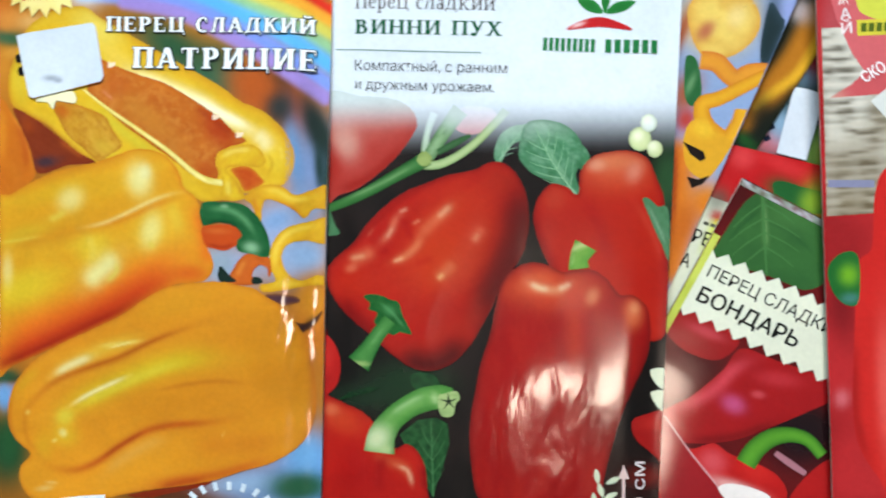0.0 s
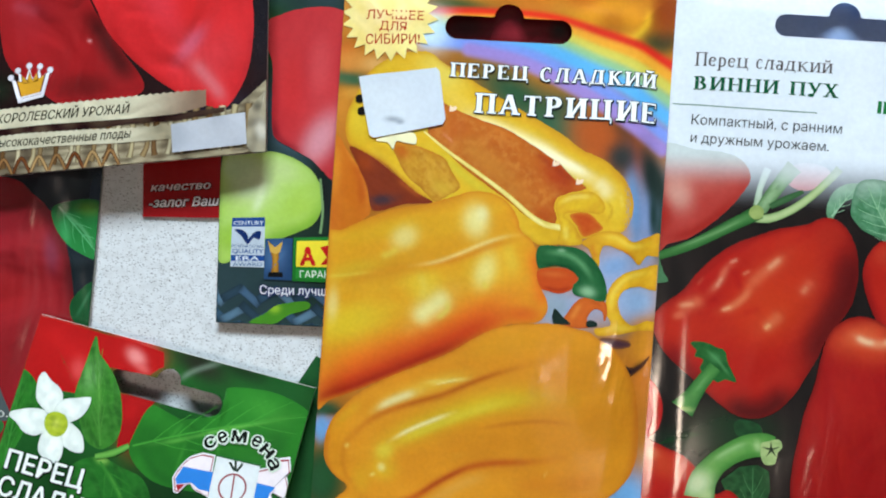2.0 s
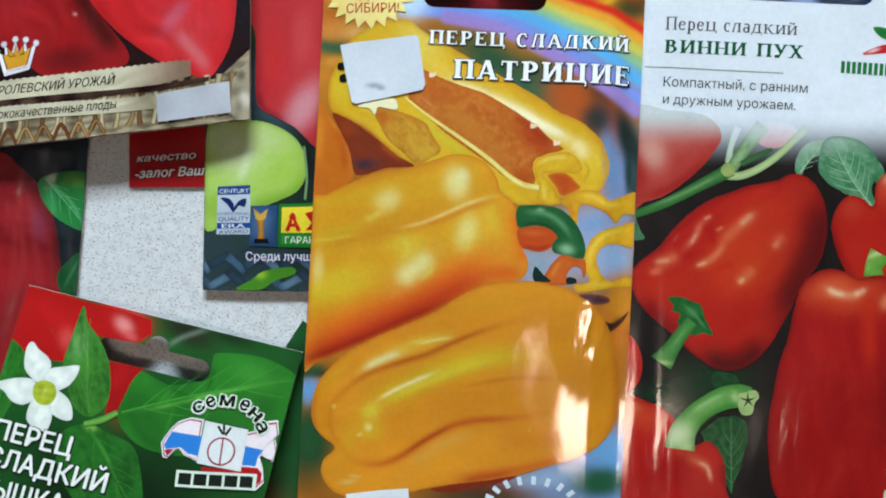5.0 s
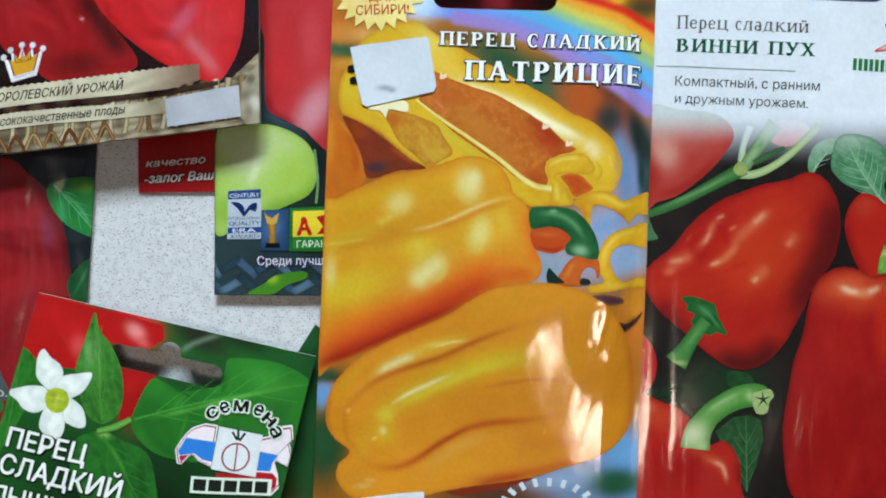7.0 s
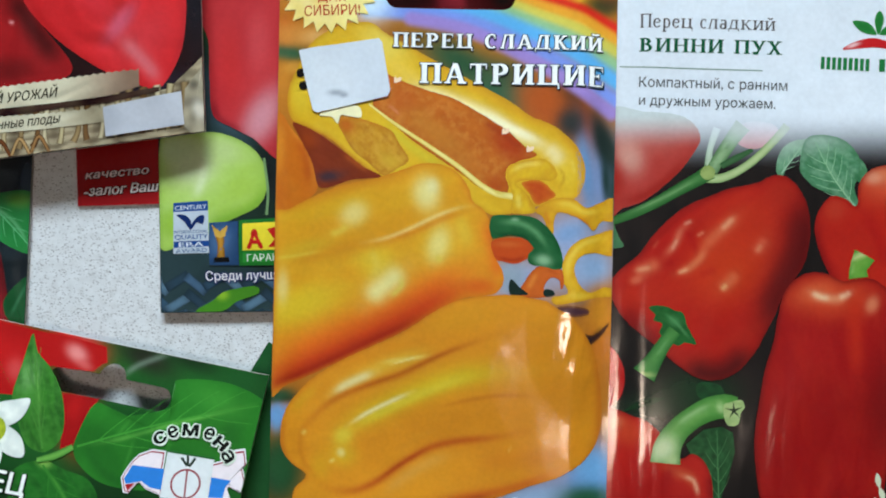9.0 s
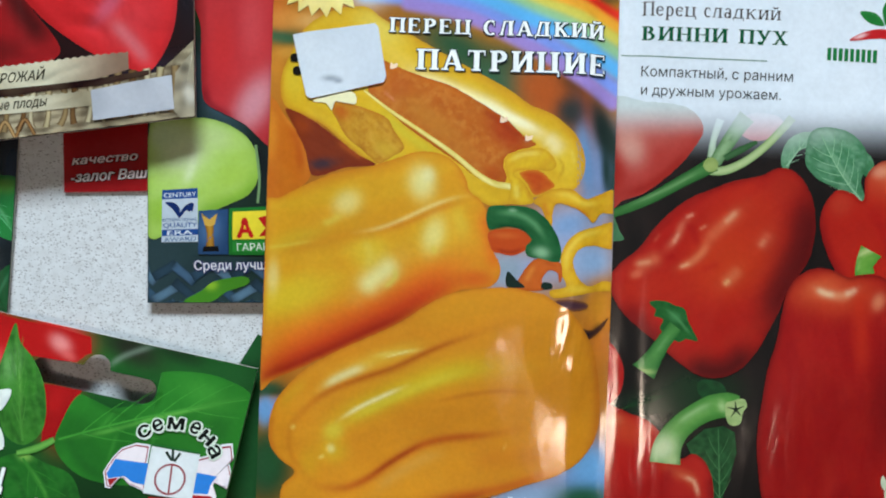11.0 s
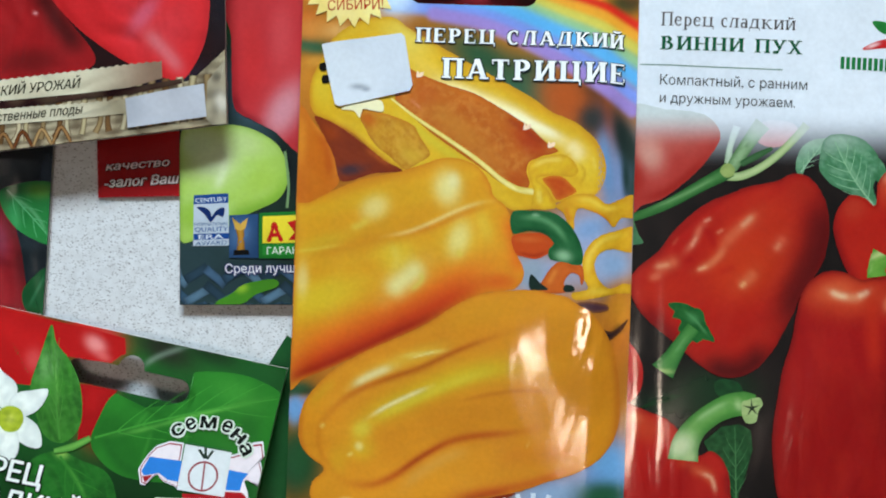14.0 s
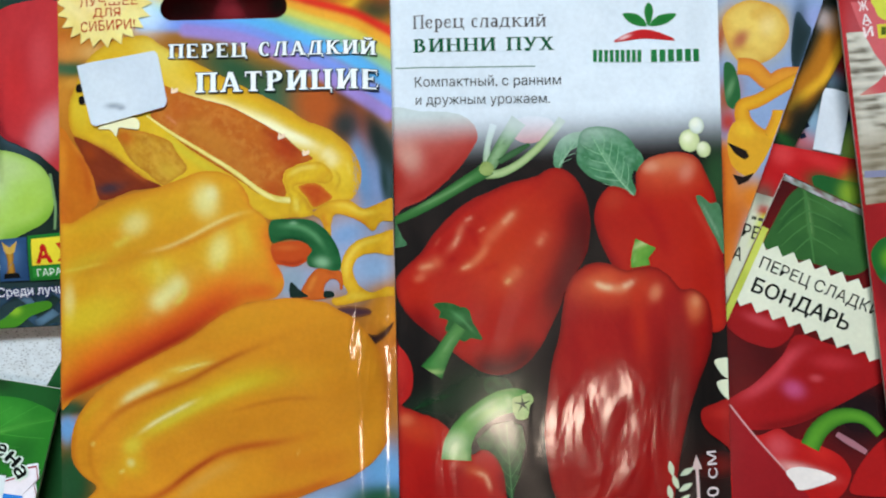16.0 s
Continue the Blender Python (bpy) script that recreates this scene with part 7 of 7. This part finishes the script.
p = Packet("seed_packet", "half buried dark seed packet with a blank white sticker", 60, 40, -14, 70, 100, 0.05, 0.3, "2E4A40", FILM_SLACK, [S((13.9, -0.6), 2.6, 3.4, 0, "8A1C26", 1), S((12.3, -3.7), 3.4, 2.6, 0, "6E8494", .9), S((9.4, -19.5), 5.2, 2.9, 0, "C87A84", .9), S((20.4, -17.1), 2.4, 5.2, 0, "7EA83C", .95), S((9.9, -14.7), 2.6, 4.4, 20, "A8C4DC", .8), S((23.1, -9.5), 2.1, 7.8, -15, "B8B0C0", .9), S((22.3, -18.2), 3.4, 3.4, 0, "98A84C", .9)])
p.blob("price_sticker", "D9DDE4", [(10.6, -6.1), (13.6, -5.8), (17.2, -6.1), (17.9, -13.2), (18.1, -21.2), (11.3, -21.3), (10.9, -13.8)], smooth=False, label="blank white price sticker", mat=PAPER, lift=0.3)
for q in ((9.1, -16.3), (8.9, -19.0), (17.5, -10.1), (19.0, -12.3), (17.9, -15.2)):
    p.bars((q[0] - .8, q[1] - .6), (q[0] + .8, q[1] + .6), 1.2, "22304A" if q[0] > 0 else "E6EEF6", name="printed_mark")

p = Packet("seed_packet", "packet printed with an orange pepper and dark leaves, lying askew", 29.6, 22, -29.1, 60, 120, 0.6, 0.2, "2A3428", FILM, [L([(25.9, 43.3), (26.6, 32.9), (25.4, 24.2), (23.4, 15.7)], 3.4, "C08420", 1, 4), L([(28.8, 39.9), (28.8, 30.5), (26.3, 24.0), (24.8, 19.4)], 1.2, "E3B42C", 1, 3), S((22.0, 42.5), 3.4, 2.6, 0, "D8C8C8", .7), S((26.7, 11.7), 3.9, 1.3, -10, "2E6A34", .9), S((27.2, 17.9), 3.4, 5.2, 30, "262C24", .9)])

p = Packet("seed_packet", "seed packet printed with sliced yellow pepper rings, lying askew", 5.8, -1.4, -20.9, 79, 150, 1.7, 0.3, "9FB2D2", FILM_SLACK, [S((24.6, 59.3), 7.8, 6.5, 0, "EAC860", 1), S((29.9, 62.8), 3.4, 5.2, 0, "E0BC58", .9), S((23.6, 56.9), 1.8, 2.9, -20, "C87A5C", .9), S((37.2, 63.1), 2.1, 7.8, 20, "34464A", 1), S((40.2, 68.3), 3.9, 3.4, 0, "A8B0DC", .9), S((25.2, 42.7), 3.1, 5.2, 0, "C06A2C", .9), S((18.7, 54.3), 1.6, 7.8, 0, "B8602C", .9), S((27.7, 37.0), 2.6, 2.9, 0, "C8401E", .9), L([(29.3, 28.7), (32.3, 20.2), (35.8, 10.5), (37.0, 4.7)], 4.4, "DE8A22", 1, 4), L([(26.7, 33.1), (32.0, 20.1), (35.6, 10.4)], 0.7, "B83A1C", .8), S((39.2, 21.7), 5.2, 5.2, 0, "E0921E", 1), S((36.6, 15.1), 3.4, 6.5, 0, "D07A1C", .9)], step=0.8)
p.blob("printed_slice", "E8CC74", [(17.9, 60.7), (21.6, 66.3), (28.4, 67.6), (33.1, 64.8), (34.5, 60.7), (32.9, 56.0), (29.6, 52.6), (25.3, 51.6), (21.2, 54.6)], [M(0.3, "D8A850", .5, 1.5), S((23.6, 56.9), 1.6, 2.6, -20, "C0785C", .9), S((28.7, 62.3), 2.1, 2.6, 0, "F0DCA0", .7)], rim=("D89A3C", .6, 6))
p.blob("printed_leaf", "34464A", [(34.3, 67.9), (37.9, 66.0), (39.2, 64.6), (39.7, 57.4), (38.4, 54.2), (35.9, 59.2)], rim=("5A7080", .5, 4))
p.blob("printed_leaf", "3E7A4C", [(21.9, 50.2), (24.1, 50.4), (26.9, 46.8), (28.6, 42.8), (27.6, 40.4), (25.4, 41.5), (23.2, 46.0)], [S((25.3, 44.8), 0.8, 2.6, 0, "8AB084", .7)])
p.ribbon("printed_ring", "E6A83A", [(25.1, 50.5), (28.8, 51.3), (33.7, 49.6), (36.5, 52.4), (40.0, 53.8)], [2.0, 2.2, 1.8, 1.8], "D88A3C")
p.ribbon("printed_ring", "E6B424", [(39.8, 52.7), (37.1, 49.6), (32.6, 44.4), (29.7, 41.8), (31.2, 38.4), (34.8, 36.4), (38.2, 36.4), (39.0, 40.9), (38.2, 44.0)], [1.4, 1.6, 1.8, 2.2, 2.4, 1.6], "D89420")
p.blob("printed_slice", "E2B02A", [(28.7, 33.2), (28.9, 37.4), (31.5, 39.2), (34.5, 37.0), (39.0, 36.1), (38.4, 29.7), (36.6, 26.2), (31.8, 27.6)], [S((32.0, 36.6), 2.6, 1.8, 0, "EFC83A", .8)])
p.blob("printed_hollow", "33241C", [(28.9, 32.3), (31.2, 32.2), (34.0, 32.0), (35.2, 30.8), (34.3, 29.7), (31.7, 30.3)], smooth=False)
p.blob("printed_hollow", "33241C", [(32.8, 25.4), (35.4, 25.7), (37.6, 27.6), (36.9, 25.3), (35.0, 23.4)], smooth=False)

p = Packet("seed_packet", "mostly covered cream packet with black capital letters", 55.9, -47.9, -18, 50, 100, 1.3, 0.2, "D9D8C4", FILM, [S((-19.5, 50.6), 2.9, 3.9, 0, "8A8A80", .8), S((-15.3, 22.4), 5.2, 2.1, 0, "3E7A34", .9), L([(-17.6, 37.7), (-17.7, 45.1)], 1.3, "D6DC5C", 1, 4), S((-18.2, 46.3), 1.6, 1.3, 0, "B8222A", .9), S((-16.8, 10.1), 7.8, 6.5, 0, "A01E22", 1), S((-12.2, -7.7), 10.5, 7.8, 0, "A01E22", 1)])
p.words("ПЕРЕЦ", (-26.5, 38.7), (-14.8, 39.1), 3.2, "2A2A26", .012)
p.bars((-20.5, 43.5), (-17.2, 43.6), .8, "6A6A5C", 2)
p.words("КА", (-24.4, 32.8), (-20.1, 33.0), 3.2, "2A2A26", .012)

p = Packet("seed_packet", "seed packet with green leaf, cream zigzag label and peppers", 67.2, -60.6, -26, 79, 120, 2.2, 0.5, "7A1A1E", FILM_SLACK, [M(0.08, "4A1418", .6, 1.0), S((0.2, 16.7), 9.2, 5.2, 15, "2C1A1E", .95), S((-32.1, 14.5), 7.8, 3.9, 0, "6E1C20", .7), S((-0.1, 12.1), 7.8, 6.5, 0, "2E1A22", .9)])
p.blob("printed_leaf", "4A7A44", [(-34.3, 59.3), (-30.7, 60.5), (-24.1, 61.2), (-17.9, 60.1), (-12.5, 58.0), (-12.0, 48.6), (-15.1, 44.1), (-20.3, 43.4), (-25.6, 42.8), (-31.9, 41.5), (-36.9, 41.7), (-37.3, 43.4), (-37.0, 50.0), (-36.4, 55.4)], [L([(-33.9, 58.8), (-30.7, 54.1), (-26.8, 47.5)], 0.5, "8AAC74", .8), L([(-30.3, 53.6), (-24.3, 53.9), (-16.9, 52.0)], 0.4, "36663A", .8), L([(-32.2, 56.2), (-34.5, 50.6), (-35.7, 45.0)], 0.4, "36663A", .7), S((-25.8, 56.7), 5.2, 3.9, -25, "5C8A50", .7), M(0.15, "37663A", .4, 2.0)])
p.veins((-33.9, 58.8), (-24.2, 42.8), "5C8C54", 6.0, 4, .25)
p.blob("printed_pepper", "B01E24", [(-30.1, 3.0), (-28.1, 7.1), (-25.7, 10.7), (-22.5, 19.1), (-21.2, 25.6), (-13.4, 26.9), (0.4, 28.6), (2.3, 25.3), (-1.4, 19.5), (-6.3, 13.1), (-12.5, 6.1), (-20.5, 1.0), (-26.1, -0.6)], [L([(-28.8, 4.5), (-24.6, 9.8), (-21.7, 15.1), (-20.1, 21.1), (-16.4, 26.0)], 1.6, "D85A66", .85), S((-16.5, 13.5), 2.9, 2.1, 0, "CE6A98", .8), S((-12.7, 18.1), 1.6, 0.9, 20, "DC6A72", .7), S((-10.6, 23.3), 5.2, 1.8, 20, "D04A54", .6), S((-28.5, 22.4), 7.8, 2.6, 10, "7A1A1C", .5), L([(-23.6, 0.1), (-12.8, 6.7), (-4.0, 16.6)], 1.3, "86161C", .7)])
p.blob("printed_pepper", "A81C22", [(-38.4, 22.1), (-37.1, 26.4), (-30.5, 28.6), (-22.6, 27.0), (-24.3, 21.0), (-30.3, 19.2), (-35.7, 19.9)], [S((-30.1, 25.2), 4.4, 1.3, 5, "D05A64", .8)])
p.blob("printed_pepper", "C2201E", [(-25.5, -1.7), (-19.9, -0.1), (-16.1, 3.4), (-11.5, 3.0), (-4.2, 4.0), (1.2, 3.3), (4.4, -0.1), (2.0, -7.4), (-14.6, -16.5), (-22.6, -15.0)], [S((-14.3, -0.4), 3.4, 2.9, 0, "E07078", .7), S((-6.7, -3.3), 6.5, 1.6, 10, "EEC8C4", .8), S((-4.7, 2.3), 3.9, 2.6, 0, "D83A30", .6)])
p.blob("printed_pepper", "B82020", [(5.0, 0.2), (5.8, 6.6), (8.2, 12.4), (12.4, 14.7), (18.6, 3.5), (6.9, -3.2)])
p.ribbon("printed_stem", "6EA83A", [(-7.4, 2.6), (-7.1, 6.8), (-5.1, 10.9), (-1.6, 13.5), (2.3, 14.2), (6.6, 12.6)], [2.4, 2.2, 1.6, 1.3], "3E7A26")
p.blob("printed_flap", "A82630", [(-29.6, 3.3), (-28.9, 3.7), (-20.5, -0.4), (-10.0, -5.1), (-2.5, -8.4), (-18.6, -17.2)], smooth=False)
p.ribbon("printed_fold", "D8A8A8", [(-28.9, 3.7), (-20.3, -0.7), (-10.9, -4.8), (-5.1, -7.6)], [.2, .2])
# white glare of the film, painted on as a flat pale patch
p.blob("painted_glare", "EFE6E2", [(-10.3, -5.2), (-8.3, -3.0), (-2.7, -1.4), (1.2, -1.9), (-5.1, -7.6), (-7.7, -6.7)])
p.ribbon("printed_gleam", "B8848E", [(-2.8, 8.1), (1.0, 7.6), (5.4, 7.1)], [.6, .8, .6])
p.strip("printed_label", "E4E4D2", line_of([(-38.1, 42.0), (-5.2, 43.5)], 161, 8, 1.0), line_of([(-38.4, 27.1), (3.4, 28.2)], 161, 10, 1.0), rows=30)
p.strip("clear_seam", "C9C6CC", line_of([(-p.w / 2 + .2, p.h / 2 - .3), (p.w / 2 - .2, p.h / 2 - .3)], 60), line_of([(-p.w / 2 + .2, p.h / 2 - 1.7), (p.w / 2 - .2, p.h / 2 - 1.7)], 60), [M(0.9, "7E3A40", .8, 1.0), M(0.3, "5E8A58", .5, 4.0)], "clear welded seam", rows=3)
p.strip("printed_stripe", "D2D66C", line_of([(-p.w / 2 + .2, p.h / 2 - 14), (-p.w / 2 + .2, -p.h / 2 + 40)], 60), line_of([(-p.w / 2 + 1.9, p.h / 2 - 14), (-p.w / 2 + 1.9, -p.h / 2 + 40)], 60), [M(0.2, "B8C04C", .6, 2.0)], rows=3)
p.words("ПЕРЕЦ СЛАДКИЙ", (-36.1, 36.6), (-2.7, 37.7), 2.9, "2A2A28", .004)
p.words("БОНДАРЬ", (-35.6, 30.6), (-10.8, 31.4), 3.6, "2A2A28", .022)

p = Packet("seed_packet", "red seed packet with wicker picture, on top of the heap", 114.1, 7.5, 5, 79, 150, 4.6, 1.2, "C4383C", FILM_SLACK, [M(0.06, "8E1A20", .5, 2.0), S((-36.1, -21.5), 3.4, 7.8, 0, "8A1E26", .8), S((-26.5, 41.0), 7.8, 10.5, 20, "D07A7E", .8), S((-36.3, 38.3), 2.6, 9.2, 0, "C06A70", .7), S((-36.8, -42.7), 1.6, 2.1, 0, "DC8A90", .7)])
p.strip("printed_wicker", "D6D0C4", line_of([(-38.5, 39.6), (-22.0, 38.8)], 50), line_of([(-38.7, -1.7), (-28.8, -1.6), (-19.7, -0.9)], 50), [T(2.3, "5E5444", .85, .5), M(0.25, "E6E2D8", .6, 2.0, .4), M(0.1, "8A7A5E", .5, 5.0), G((-33.7, 27.1), (-34.5, -1.3), "8A7652", .45)], rows=60)
p.ribbon("printed_withe", "9A9AB4", [(-38.2, 5.5), (-28.7, 4.9)], [.8, .8])
p.strip("printed_pepper_slice", "D8787C", line_of([(-36.7, 46.8), (-35.3, 41.2), (-32.4, 33.7), (-29.9, 29.5)], 40), line_of([(-18.3, 45.1), (-18.5, 39.7), (-18.7, 32.5), (-18.9, 28.6)], 40), rows=14)
p.strip("printed_pepper_slice", "D06A6E", line_of([(-29.9, 29.4), (-32.6, 27.0), (-37.3, 24.3)], 30), line_of([(-18.9, 28.5), (-19.0, 26.5), (-22.5, 24.3)], 30), [G((-32.6, 27.0), (-37.3, 24.3), "D8B8A8", .6)], rows=10)
p.blob("printed_pepper", "D2322A", [(-29.5, -9.0), (-28.7, 2.1), (-26.4, 8.1), (-19.6, 10.1), (-17.5, -10.9), (-25.0, -64.6), (-29.7, -60.6), (-33.6, -53.0), (-34.5, -44.1), (-33.6, -27.8), (-32.3, -12.9)], [S((-27.4, -40.5), 2.1, 15.7, 0, "E87A70", .7), L([(-33.6, -27.8), (-34.0, -46.6), (-30.8, -59.3)], 1.2, "A82020", .7)])
p.blob("printed_calyx", "2F7A3C", [(-38.8, -13.2), (-35.7, -10.0), (-32.3, -11.1), (-32.5, -21.0), (-35.5, -21.5), (-38.1, -18.2)], [S((-34.4, -15.0), 2.1, 2.4, 0, "8ABC2C", .9), S((-34.3, -20.3), 2.1, 1.3, 0, "6A9AA0", .6)])
p.blob("printed_badge", "D8D85C", [(-31.2, 44.5), (-29.9, 41.9), (-24.8, 39.9), (-18.5, 40.3), (-18.3, 46.3), (-30.9, 47.4)])
p.blob("printed_badge", "DCD04C", [(-31.2, 40.7), (-18.5, 40.1), (-18.6, 36.7), (-31.2, 37.3)], smooth=False)
p.bars((-30.5, 38.1), (-24.3, 37.7), 1.9, "6A7A2C", 4, .25)
for ch, x, y in (("Ж", 670, 22), ("А", 676, 72), ("Й", 678, 120)):
    u0, v0 = (-35.6, 41.2)
    q = (u0 + (x - 660) / 15.4, v0 - (y - 70) / 15.4)
    p.words(ch, q, (q[0] + 2.2, q[1] + .1), 2.4, "F0E4E4", .02)
p.words("СКО", (-30.0, 27.0), (-25.4, 29.4), 2.5, "F4ECEC", .03)
p.blob("printed_patch", "DCDCD8", [(-29.0, 23.0), (-25.3, 25.7), (-22.5, 24.3), (-22.8, 16.4), (-25.5, 18.4)], smooth=False)

# ---- packets seen only through the hang holes ----
p = Packet("seed_packet", "hidden dark packet with white letters and a green pepper", 17, 70, 2, 79, 60, 0.3, 1, "2A3018", FILM, [S((-17.5, -13.2), 3.4, 2.9, 0, "4C9A44", 1), S((-8.7, -14.0), 4.4, 2.9, 0, "D8923C", 1), S((-12.2, -12.9), 1.6, 0.9, 0, "B03A2C", .8), S((-24.6, -13.0), 2.6, 2.6, 0, "8A9A90", .9)])
p.bars((-28.5, -14.1), (-25.1, -14.2), 2.6, "D9DEE2", 2, .5)
p = Packet("seed_packet", "dark red packet hidden under the yellow pepper packet", -70, 66, 0, 60, 50, 3.6, 0.6, "7A1A28", FILM, [S((-16.3, -13.2), 5.2, 3.9, 0, "4A1016", .9), S((-2.1, -14.2), 5.2, 1.8, 0, "A83A48", .7), S((6.9, -12.7), 2.4, 2.6, 0, "4A3432", 1)])
